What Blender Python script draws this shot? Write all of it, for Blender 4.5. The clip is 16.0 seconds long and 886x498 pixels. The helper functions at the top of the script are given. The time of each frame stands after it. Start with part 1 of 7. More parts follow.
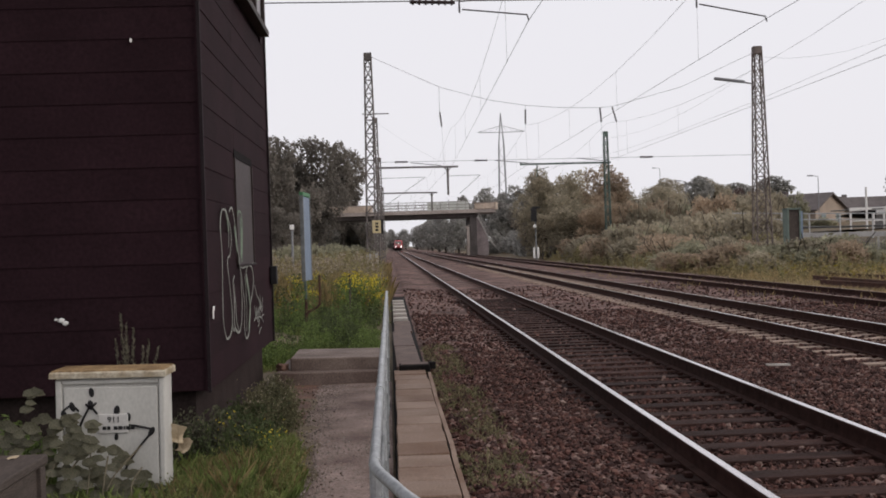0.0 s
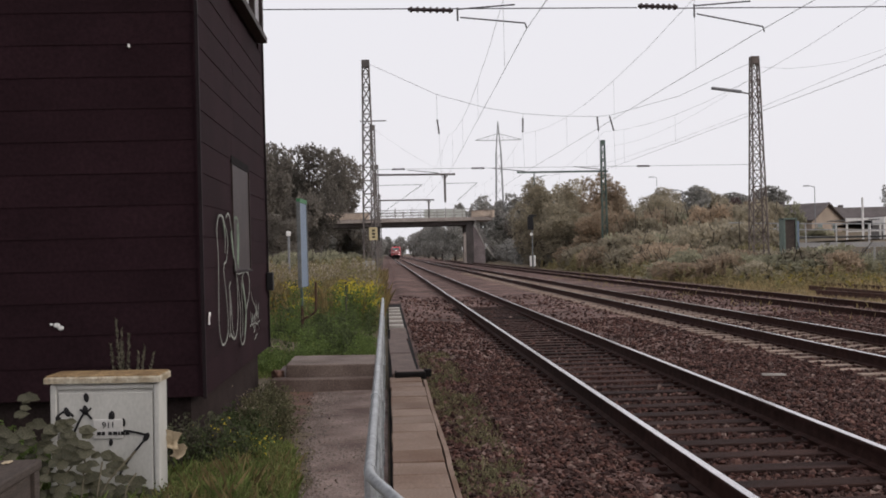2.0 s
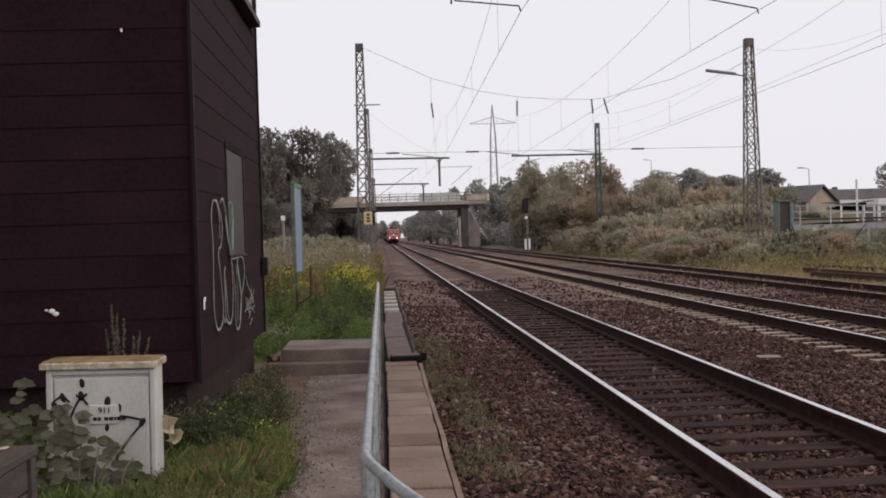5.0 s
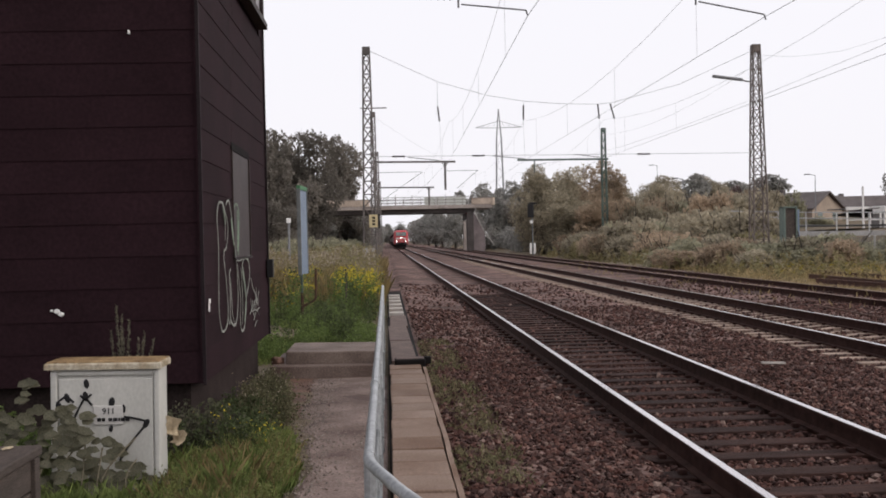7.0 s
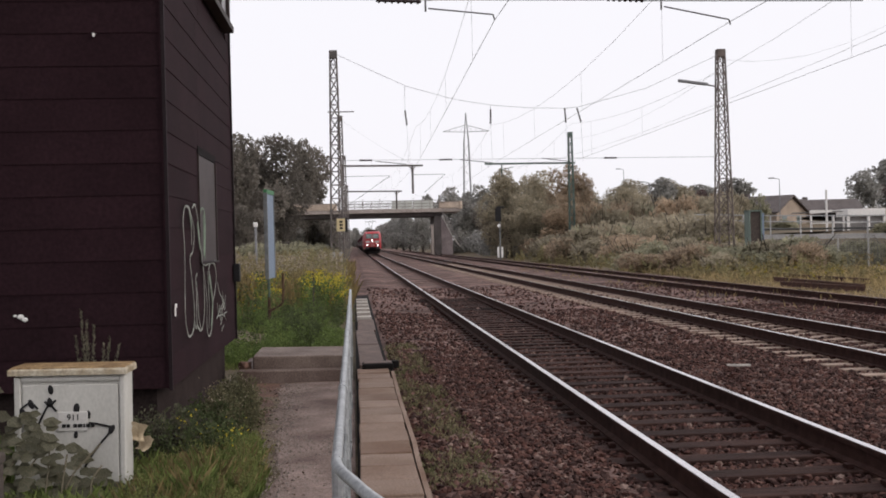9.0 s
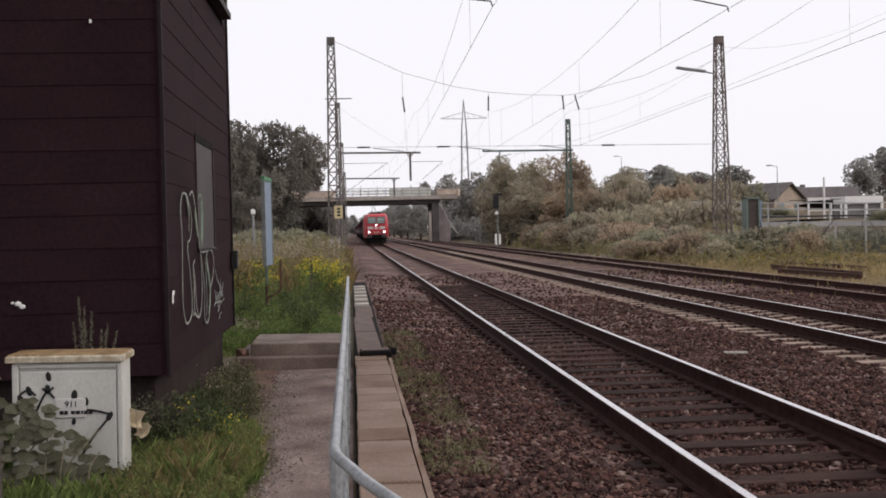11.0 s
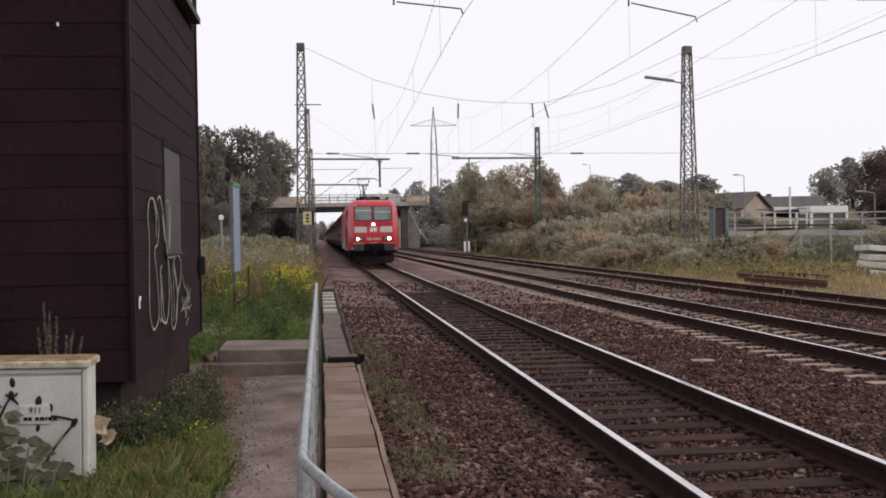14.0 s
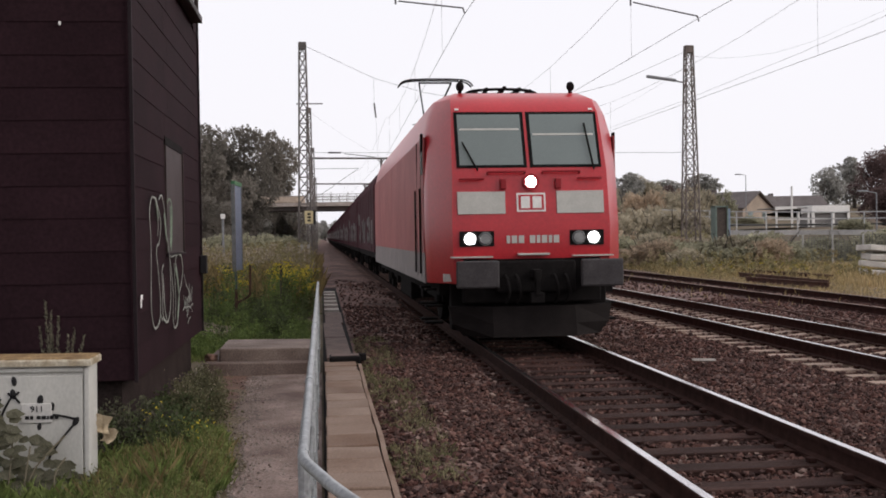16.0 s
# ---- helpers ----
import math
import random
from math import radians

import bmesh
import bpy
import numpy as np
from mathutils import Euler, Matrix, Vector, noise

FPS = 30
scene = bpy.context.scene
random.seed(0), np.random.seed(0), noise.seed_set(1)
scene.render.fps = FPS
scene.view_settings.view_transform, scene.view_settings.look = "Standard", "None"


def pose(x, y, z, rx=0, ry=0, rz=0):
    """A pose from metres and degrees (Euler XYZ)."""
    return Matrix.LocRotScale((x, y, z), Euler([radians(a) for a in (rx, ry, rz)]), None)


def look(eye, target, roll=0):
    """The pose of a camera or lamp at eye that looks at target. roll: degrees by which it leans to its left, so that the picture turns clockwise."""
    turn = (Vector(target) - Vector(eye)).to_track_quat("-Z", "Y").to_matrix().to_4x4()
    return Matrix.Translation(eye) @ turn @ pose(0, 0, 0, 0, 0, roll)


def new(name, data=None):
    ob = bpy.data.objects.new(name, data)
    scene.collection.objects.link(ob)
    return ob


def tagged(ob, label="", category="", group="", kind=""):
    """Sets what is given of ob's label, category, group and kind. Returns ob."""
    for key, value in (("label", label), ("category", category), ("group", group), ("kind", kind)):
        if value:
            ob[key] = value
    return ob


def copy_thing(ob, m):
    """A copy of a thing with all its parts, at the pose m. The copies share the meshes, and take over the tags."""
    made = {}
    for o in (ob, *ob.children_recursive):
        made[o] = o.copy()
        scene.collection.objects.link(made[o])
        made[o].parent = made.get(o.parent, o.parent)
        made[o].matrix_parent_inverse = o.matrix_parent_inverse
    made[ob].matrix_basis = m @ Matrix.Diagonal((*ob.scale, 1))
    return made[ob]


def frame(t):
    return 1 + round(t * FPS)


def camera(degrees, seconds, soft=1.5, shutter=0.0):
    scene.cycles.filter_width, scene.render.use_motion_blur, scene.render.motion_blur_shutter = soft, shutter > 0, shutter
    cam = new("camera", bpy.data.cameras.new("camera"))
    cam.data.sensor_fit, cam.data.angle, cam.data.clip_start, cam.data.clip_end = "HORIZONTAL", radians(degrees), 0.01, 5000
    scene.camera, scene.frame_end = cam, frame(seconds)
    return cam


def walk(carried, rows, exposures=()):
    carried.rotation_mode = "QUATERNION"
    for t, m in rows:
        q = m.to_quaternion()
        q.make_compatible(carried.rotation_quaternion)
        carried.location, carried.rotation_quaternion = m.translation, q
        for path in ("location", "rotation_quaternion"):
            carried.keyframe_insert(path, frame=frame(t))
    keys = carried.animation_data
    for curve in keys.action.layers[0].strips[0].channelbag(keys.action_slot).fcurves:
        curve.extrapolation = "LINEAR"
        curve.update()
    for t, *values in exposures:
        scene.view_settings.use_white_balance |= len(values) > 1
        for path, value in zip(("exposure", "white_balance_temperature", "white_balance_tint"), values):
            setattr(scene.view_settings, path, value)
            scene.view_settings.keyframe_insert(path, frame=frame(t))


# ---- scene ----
cam = camera(42.43, 16.0, soft=1.8)
EYE = (0.0, 0.0, 1.575)
# seconds, tilt, roll, yaw of the hand-held camera, which stands on the path
TURNS = [
    (0.0, 89.800, 1.850, -2.666),
    (0.5, 89.457, 1.717, -2.974),
    (1.0, 89.548, 1.867, -2.577),
    (1.5, 89.704, 1.790, -2.458),
    (2.0, 90.171, 1.444, -2.839),
    (2.5, 90.088, 1.281, -3.091),
    (3.0, 89.955, 1.323, -3.894),
    (3.5, 89.952, 1.404, -3.960),
    (4.0, 89.872, 1.490, -3.898),
    (4.5, 89.535, 1.713, -3.981),
    (5.0, 89.352, 1.737, -3.098),
    (7.5, 89.577, 1.255, -2.848),
    (8.0, 89.611, 1.314, -2.921),
    (8.5, 89.698, 1.324, -3.688),
    (9.0, 89.697, 1.387, -4.461),
    (11.5, 88.981, 1.309, -4.627),
    (12.0, 89.072, 1.188, -4.802),
    (12.5, 89.058, 1.155, -5.162),
    (13.0, 89.000, 1.204, -5.834),
    (13.5, 89.224, 1.131, -6.010),
    (14.0, 89.367, 0.995, -6.133),
    (14.5, 89.339, 0.918, -6.140),
    (15.0, 89.396, 0.816, -6.100),
    (15.5, 89.319, 0.873, -6.120),
    (16.0, 89.329, 0.938, -6.055),
]
walk(cam, [(t, pose(*EYE, rx, ry, rz)) for t, rx, ry, rz in TURNS],
     exposures=[(0.0, -0.03), (5.2, -0.01), (7.3, 0.16), (11.5, 0.16), (16.0, 0.16)])

# ---- light: an even overcast sky ----
world = bpy.data.worlds.new("overcast_sky")
scene.world = world
world.use_nodes = True
wn, wl = world.node_tree.nodes, world.node_tree.links
sky = wn.new("ShaderNodeTexSky")
sky.sky_type = "NISHITA"
sky.sun_disc = False
sky.sun_elevation, sky.sun_rotation = radians(30), radians(111)
sky.air_density, sky.dust_density = 1.0, 6.0
cloud = wn.new("ShaderNodeMixRGB")
cloud.inputs[0].default_value = 0.93
cloud.inputs[2].default_value = (7.55, 7.4, 7.8, 1)
wl.new(sky.outputs[0], cloud.inputs[1])
wl.new(cloud.outputs[0], wn["Background"].inputs[0])
wn["Background"].inputs[1].default_value = 0.12
sun = new("sun", bpy.data.lights.new("sun", "SUN"))
sun.data.energy, sun.data.angle, sun.data.color = 1.5, radians(30), (1.0, 0.96, 0.9)
sun.matrix_basis = look((45, -17, 28), (0, 0, 0))
scene.view_settings.exposure = 0.0


# ---- materials ----
def material(name, colour, rough=0.8, metal=0.0, var=0.25, scale=6.0, fine=60.0, bump=0.3, bump_dist=0.01, second=None,
             patch=0.5, per_object=0.0, per_island=0.0, coords="Object", spec=0.25, streak=None, leaf=0.0, island_colours=None):
    """Colour with coarse stains and fine grain, and a relief of the same grain."""
    m = bpy.data.materials.new(name)
    m.use_nodes = True
    n, l = m.node_tree.nodes, m.node_tree.links
    b = n["Principled BSDF"]
    b.inputs["Roughness"].default_value = rough
    b.inputs["Metallic"].default_value = metal
    b.inputs["Specular IOR Level"].default_value = spec
    co = n.new("ShaderNodeTexCoord")
    src = co.outputs[coords]
    if per_object:
        # each piece has a pattern of its own
        own, far, add = n.new("ShaderNodeObjectInfo"), n.new("ShaderNodeMath"), n.new("ShaderNodeVectorMath")
        far.operation, far.inputs[1].default_value = "MULTIPLY", 43.0
        l.new(own.outputs["Random"], far.inputs[0])
        l.new(src, add.inputs[0])
        l.new(far.outputs[0], add.inputs[1])
        src = add.outputs[0]
    if streak:
        mp = n.new("ShaderNodeMapping")
        mp.inputs["Scale"].default_value = streak
        l.new(src, mp.inputs[0])
        src = mp.outputs[0]
    big = n.new("ShaderNodeTexNoise")
    big.inputs["Scale"].default_value, big.inputs["Detail"].default_value = scale, 5
    small = n.new("ShaderNodeTexNoise")
    small.inputs["Scale"].default_value, small.inputs["Detail"].default_value = fine, 3
    l.new(src, big.inputs["Vector"])
    l.new(src, small.inputs["Vector"])
    ramp = n.new("ShaderNodeValToRGB")
    dark = [c * (1 - var) for c in colour]
    light = second or [min(1, c * (1 + var)) for c in colour]
    ramp.color_ramp.elements[0].position, ramp.color_ramp.elements[1].position = 0.5 - patch * 0.4, 0.5 + patch * 0.4
    ramp.color_ramp.elements[0].color, ramp.color_ramp.elements[1].color = (*dark, 1), (*light, 1)
    l.new(big.outputs[0], ramp.inputs[0])
    hsv = n.new("ShaderNodeHueSaturation")
    base = ramp.outputs[0]
    if island_colours:
        geo = n.new("ShaderNodeNewGeometry")
        pick = n.new("ShaderNodeValToRGB")
        pick.color_ramp.interpolation = "CONSTANT"
        while len(pick.color_ramp.elements) < len(island_colours):
            pick.color_ramp.elements.new(0.5)
        for el, (pos, c) in zip(pick.color_ramp.elements, island_colours):
            el.position, el.color = pos, (*c, 1)
        l.new(geo.outputs["Random Per Island"], pick.inputs[0])
        blend = n.new("ShaderNodeMixRGB")
        blend.inputs[0].default_value = 0.65
        l.new(base, blend.inputs[1])
        l.new(pick.outputs[0], blend.inputs[2])
        base = blend.outputs[0]
    l.new(base, hsv.inputs["Color"])
    val = n.new("ShaderNodeMapRange")
    val.inputs["From Min"].default_value, val.inputs["From Max"].default_value = 0.3, 0.7
    val.inputs["To Min"].default_value, val.inputs["To Max"].default_value = 1 - var, 1 + var
    l.new(small.outputs[0], val.inputs["Value"])
    out = val.outputs[0]
    for amount, kind, socket in ((per_object, "ShaderNodeObjectInfo", "Random"), (per_island, "ShaderNodeNewGeometry", "Random Per Island")):
        if amount:
            info = n.new(kind)
            mr = n.new("ShaderNodeMapRange")
            mr.inputs["To Min"].default_value, mr.inputs["To Max"].default_value = 1 - amount, 1 + amount
            l.new(info.outputs[socket], mr.inputs["Value"])
            mul = n.new("ShaderNodeMath")
            mul.operation = "MULTIPLY"
            l.new(out, mul.inputs[0])
            l.new(mr.outputs[0], mul.inputs[1])
            out = mul.outputs[0]
    l.new(out, hsv.inputs["Value"])
    l.new(hsv.outputs[0], b.inputs["Base Color"])
    if bump:
        bp = n.new("ShaderNodeBump")
        bp.inputs["Strength"].default_value, bp.inputs["Distance"].default_value = bump, bump_dist
        l.new(small.outputs[0], bp.inputs["Height"])
        l.new(bp.outputs[0], b.inputs["Normal"])
    if leaf:
        through_light = n.new("ShaderNodeBsdfTranslucent")
        mix = n.new("ShaderNodeMixShader")
        mix.inputs[0].default_value = leaf
        l.new(hsv.outputs[0], through_light.inputs["Color"])
        l.new(b.outputs[0], mix.inputs[1])
        l.new(through_light.outputs[0], mix.inputs[2])
        l.new(mix.outputs[0], n["Material Output"].inputs["Surface"])
    return m


def glow(name, colour, strength):
    m = bpy.data.materials.new(name)
    m.use_nodes = True
    b = m.node_tree.nodes["Principled BSDF"]
    b.inputs["Base Color"].default_value = (*colour, 1)
    b.inputs["Emission Color"].default_value = (*colour, 1)
    b.inputs["Emission Strength"].default_value = strength
    return m


M = dict(
    ground=material("earth_and_grass", (0.1017, 0.08288, 0.04432), var=0.3, scale=0.35, fine=9, bump=0.6, bump_dist=0.05, second=(0.1498, 0.1072, 0.06895)),
    ballast=material("ballast_bed", (0.095, 0.055, 0.047), var=0.6, scale=0.6, fine=13, bump=1.0, bump_dist=0.06, second=(0.195, 0.122, 0.106), spec=0.1),
    stone=material("ballast_stone", (0.056, 0.0295, 0.026), var=0.2, scale=0.5, fine=40, bump=0.3, second=(0.078, 0.0432, 0.038), per_island=0.35, spec=0.1,
                   island_colours=[(0.0, (0.025, 0.0115, 0.0103)), (0.28, (0.08, 0.0355, 0.028)), (0.53, (0.055, 0.0335, 0.029)), (0.8, (0.114, 0.0615, 0.05)), (0.965, (0.19, 0.138, 0.118))]),
    sleeper_wood=material("old_tarred_sleeper", (0.026, 0.0125, 0.0105), var=0.45, scale=3, fine=40, bump=0.8, second=(0.05, 0.026, 0.021), per_object=0.3, spec=0.1, streak=(0.3, 3, 3)),
    sleeper_concrete=material("sleeper_concrete", (0.29, 0.212, 0.168), var=0.2, scale=3, fine=60, per_object=0.15),
    rail_steel=material("rail_rust", (0.029, 0.0128, 0.011), rough=0.85, var=0.3, scale=8, fine=80, second=(0.048, 0.0235, 0.019), spec=0.08),
    rail_head=material("polished_rail_head", (0.62, 0.58, 0.59), rough=0.17, metal=1.0, var=0.08, scale=4, fine=60, bump=0.05),
    rail_dull=material("dull_rail_head", (0.2354, 0.156, 0.128), rough=0.5, metal=0.2, var=0.2, scale=4, fine=60, bump=0.1),
    rust=material("rusty_iron", (0.07, 0.035, 0.025), rough=0.8, var=0.35, scale=5, fine=60),
    path=material("worn_path", (0.165, 0.104, 0.087), var=0.4, scale=1.9, fine=60, bump=0.9, second=(0.268, 0.2, 0.176)),
    concrete=material("weathered_concrete", (0.128, 0.085, 0.072), var=0.3, scale=2.5, fine=50, bump=0.5, second=(0.1872, 0.1414, 0.1231)),
    lid=material("duct_lid_concrete", (0.185, 0.11, 0.075), var=0.28, scale=1.3, fine=70, bump=0.5, second=(0.24, 0.175, 0.14), per_object=0.07, patch=0.5),
    cladding=material("dark_brown_cladding", (0.019, 0.009, 0.0115), rough=0.8, var=0.22, scale=1.2, fine=30, bump=0.2, per_object=0.1, spec=0.06),
    trim=material("grey_corner_trim", (0.0165, 0.0112, 0.0128), spec=0.1, rough=0.6, var=0.2),
    panel_grey=material("boarded_window_grey", (0.047, 0.036, 0.037), rough=0.6, var=0.2, scale=3),
    galv=material("galvanised_pipe", (0.33, 0.34, 0.35), rough=0.5, metal=0.55, var=0.2, scale=6, fine=50),
    mast=material("lattice_mast_paint", (0.12, 0.11, 0.108), rough=0.7, var=0.3, scale=3, fine=30, second=(0.15, 0.125, 0.115)),
    mast_green=material("green_mast_paint", (0.085, 0.115, 0.1), rough=0.7, var=0.3, scale=3),
    wire=material("contact_wire", (0.13, 0.125, 0.13), rough=0.6, metal=0.4, var=0.1),
    ceramic=material("brown_insulator", (0.045, 0.03, 0.03), rough=0.35, var=0.15),
    cabinet=material("cabinet_paint", (0.4, 0.385, 0.36), rough=0.6, var=0.07, scale=2.0, fine=40, bump=0.1, second=(0.5, 0.485, 0.455), streak=(1.3, 1.3, 0.8)),
    cabinet_lid=material("stained_cream_lid", (0.3, 0.23, 0.14), rough=0.8, var=0.25, scale=9, fine=50, second=(0.47, 0.42, 0.34)),
    lid_rust=material("rusty_lid_top", (0.16, 0.09, 0.04), rough=0.85, var=0.35, scale=7, fine=50, second=(0.3, 0.2, 0.1)),
    ink=material("black_paint", (0.012, 0.011, 0.012), rough=0.5, var=0.2),
    sign_back=material("pale_blue_sign", (0.17, 0.215, 0.29), rough=0.45, var=0.12, scale=3),
    sign_green=material("green_sign_edge", (0.05, 0.16, 0.07), rough=0.5, var=0.1),
    yellow=material("yellow_plate", (0.52, 0.43, 0.25), rough=0.5, var=0.1),
    white=material("white_paint", (0.7, 0.68, 0.66), rough=0.6, var=0.1),
    bridge=material("bridge_concrete", (0.3, 0.25, 0.225), var=0.2, scale=0.4, fine=6, bump=0.2, second=(0.38, 0.33, 0.3)),
    bridge_beige=material("beige_parapet", (0.46, 0.37, 0.3), var=0.2, scale=0.6, fine=6, bump=0.2),
    loco_red=material("red_loco_paint", (0.4, 0.016, 0.024), spec=0.5, rough=0.3, var=0.1, scale=1.2, fine=20, bump=0.05),
    loco_grey=material("loco_light_grey", (0.44, 0.43, 0.4), rough=0.5, var=0.08),
    under=material("sooty_underframe", (0.011, 0.0095, 0.0095), rough=0.85, var=0.3, spec=0.06),
    glass=material("cab_glass", (0.12, 0.145, 0.14), rough=0.1, var=0.06, scale=1.0, bump=0.0, spec=0.8),
    wagon_dark=material("dark_wagon_tarpaulin", (0.05, 0.013, 0.019), spec=0.12, rough=0.75, var=0.25, scale=1.2),
    wagon_red=material("red_wagon_paint", (0.26, 0.022, 0.03), rough=0.6, var=0.2, scale=1.0),
    lamp=glow("lit_headlamp", (1.0, 0.97, 0.95), 9.0),
    bark=material("bark", (0.06, 0.05, 0.042), var=0.3, scale=4, fine=30),
    # the next four leaf colours are lifted and evened out to carry haze
    leaf_dark=material("dark_foliage_hazed", leaf=0.55, colour=(0.195, 0.175, 0.152), var=0.2, scale=0.3, fine=3, bump=0, per_object=0.18, per_island=0.2, spec=0.08, rough=0.7),
    leaf_olive=material("olive_foliage_hazed", leaf=0.55, colour=(0.355, 0.315, 0.235), var=0.2, scale=0.25, fine=3, bump=0, per_object=0.18, per_island=0.2, spec=0.08, rough=0.7, second=(0.39, 0.34, 0.255)),
    leaf_brown=material("autumn_foliage_hazed", leaf=0.55, colour=(0.385, 0.3, 0.22), var=0.2, scale=0.3, fine=3, bump=0, per_object=0.18, per_island=0.2, spec=0.08, rough=0.7),
    leaf_mid=material("mid_green_foliage_hazed", leaf=0.55, colour=(0.31, 0.295, 0.21), var=0.2, scale=0.3, fine=3, bump=0, per_object=0.18, per_island=0.2, spec=0.08, rough=0.7),
    leaf_plum=material("plum_brown_foliage", leaf=0.55, colour=(0.13, 0.088, 0.085), var=0.2, scale=0.3, fine=3, bump=0, per_island=0.24, spec=0.08, rough=0.7),
    # pale grey because the distant haze is mixed into the leaf colour
    leaf_haze=material("haze_pale_foliage", leaf=0.55, colour=(0.31, 0.3, 0.28), var=0.2, scale=0.1, fine=1, bump=0, per_island=0.3, rough=0.8),
    leaf_fresh=material("weed_leaves", leaf=0.55, colour=(0.125, 0.168, 0.052), var=0.25, scale=2, fine=12, bump=0, per_island=0.4, rough=0.6),
    grass=material("grass_blades", leaf=0.55, colour=(0.175, 0.26, 0.07), var=0.3, scale=2.6, fine=14, bump=0, per_island=0.35, rough=0.7, second=(0.27, 0.3, 0.11)),
    dry=material("dry_grass", leaf=0.55, colour=(0.26, 0.2, 0.1), var=0.2, scale=0.8, fine=5, bump=0, per_island=0.4, rough=0.8),
    flower=material("yellow_flowers", leaf=0.55, colour=(0.54, 0.43, 0.05), var=0.15, scale=3, fine=20, bump=0, per_island=0.3, rough=0.7),
    bramble=material("bramble_leaves", leaf=0.45, colour=(0.072, 0.075, 0.044), var=0.25, scale=9, fine=40, bump=0.2, per_island=0.35, rough=0.5, second=(0.14, 0.125, 0.088)),
    plinth=material("dark_plinth", (0.03, 0.0215, 0.0205), spec=0.05, var=0.25, scale=3, fine=40),
    frame_brown=material("brown_window_frame", (0.03, 0.02, 0.018), rough=0.6, var=0.25),
    dusty_pane=material("dusty_pane", (0.3, 0.29, 0.31), rough=0.3, var=0.3, scale=3, bump=0.05),
    spray_white=material("white_spray", (0.23, 0.24, 0.215), rough=0.7, var=0.35, scale=5, fine=40),
    spray_green=material("pale_green_spray", (0.15, 0.2, 0.145), rough=0.7, var=0.35, scale=5, fine=40),
    red_earth=material("red_earth", (0.125, 0.07, 0.052), var=0.3, scale=2, fine=40, bump=0.5),
    concrete_pale=material("pale_weathered_concrete", (0.135, 0.095, 0.079), var=0.3, scale=2.2, fine=50, bump=0.6, second=(0.214, 0.1638, 0.1409)),
    slab_dark=material("dark_duct_slab", (0.1017, 0.0702, 0.06107), var=0.3, scale=3, fine=50, bump=0.4),
    pale_lid=material("pale_duct_lid", (0.36, 0.33, 0.3), var=0.15, scale=5, fine=50),
    galv_dark=material("dull_galvanised_steel", (0.17, 0.175, 0.175), rough=0.6, metal=0.4, var=0.25, scale=6),
    galv_pale=material("pale_galvanised_steel", (0.42, 0.42, 0.42), rough=0.6, metal=0.2, var=0.15, scale=6),
    white_plate=material("enamel_plate", (0.47, 0.45, 0.43), rough=0.4, var=0.06, scale=8),
    paper=material("yellowed_paper", (0.4, 0.32, 0.22), rough=0.8, var=0.15, scale=8),
    bin_wood=material("brown_bin_wood", (0.06, 0.046, 0.04), rough=0.75, var=0.3, scale=3, fine=40, streak=(3, 0.4, 3)),
    mast_brown=material("rust_brown_mast_paint", (0.13, 0.105, 0.095), rough=0.7, var=0.3, scale=3, fine=30),
    wire_pale=material("thin_grey_wire", (0.3, 0.3, 0.31), rough=0.6, var=0.1),
    lamp_grey=material("lamp_post_grey", (0.2, 0.2, 0.21), rough=0.6, var=0.15),
    loco_dusty=material("dusty_red_side", (0.3, 0.062, 0.062), rough=0.55, var=0.12, scale=1.0, fine=12, bump=0.05, second=(0.36, 0.1, 0.095)),
    loco_skirt=material("dusty_grey_skirt", (0.235, 0.205, 0.2), rough=0.65, var=0.15, scale=2),
    loco_red_dark=material("dull_red_paint", (0.25, 0.014, 0.02), rough=0.5, var=0.1),
    loco_grey_dark=material("dusty_grey_paint", (0.17, 0.16, 0.155), rough=0.6, var=0.15, scale=2),
    buffer=material("greased_buffer_steel", (0.05, 0.045, 0.047), spec=0.1, rough=0.6, var=0.25, scale=6),
    plough=material("dusty_plough", (0.0115, 0.009, 0.0088), spec=0.08, rough=0.8, var=0.25, scale=4),
    lamp_off=material("unlit_lamp_glass", (0.22, 0.22, 0.22), rough=0.15, var=0.2, scale=12),
    wagon_rib=material("wagon_rib_paint", (0.06, 0.017, 0.024), rough=0.7, var=0.25),
    # concrete darkened in its colour for the shade beneath the deck
    bridge_shade=material("shaded_bridge_concrete", (0.09, 0.078, 0.075), var=0.25, scale=0.5, fine=6),
    bridge_mid=material("weathered_wing_wall", (0.25, 0.205, 0.2), var=0.25, scale=0.6, fine=8),
    pebble=material("path_grit", (0.2, 0.165, 0.145), var=0.2, per_island=0.5, fine=80),
    bridge_rail=material("grey_bridge_rail", (0.2, 0.18, 0.17), rough=0.6, var=0.2),
    screen_pale=material("pale_green_screen", (0.42, 0.43, 0.4), rough=0.5, var=0.1, scale=1.0),
    pylon=material("pylon_steel", (0.3, 0.3, 0.31), rough=0.6, var=0.1),
    leaf_yellow=material("yellowing_foliage", leaf=0.55, colour=(0.24, 0.21, 0.12), var=0.2, scale=0.3, fine=3, bump=0, per_object=0.18, per_island=0.2, spec=0.08, rough=0.7),
    leaf_dry=material("dry_weed_leaves", leaf=0.55, colour=(0.32, 0.25, 0.14), var=0.25, scale=0.6, fine=5, bump=0, per_island=0.4, rough=0.8, second=(0.2, 0.19, 0.095)),
    dry_green=material("yellowed_grass", leaf=0.55, colour=(0.42, 0.34, 0.17), var=0.25, scale=0.4, fine=4, bump=0, per_island=0.4, rough=0.8, second=(0.46, 0.35, 0.2)),
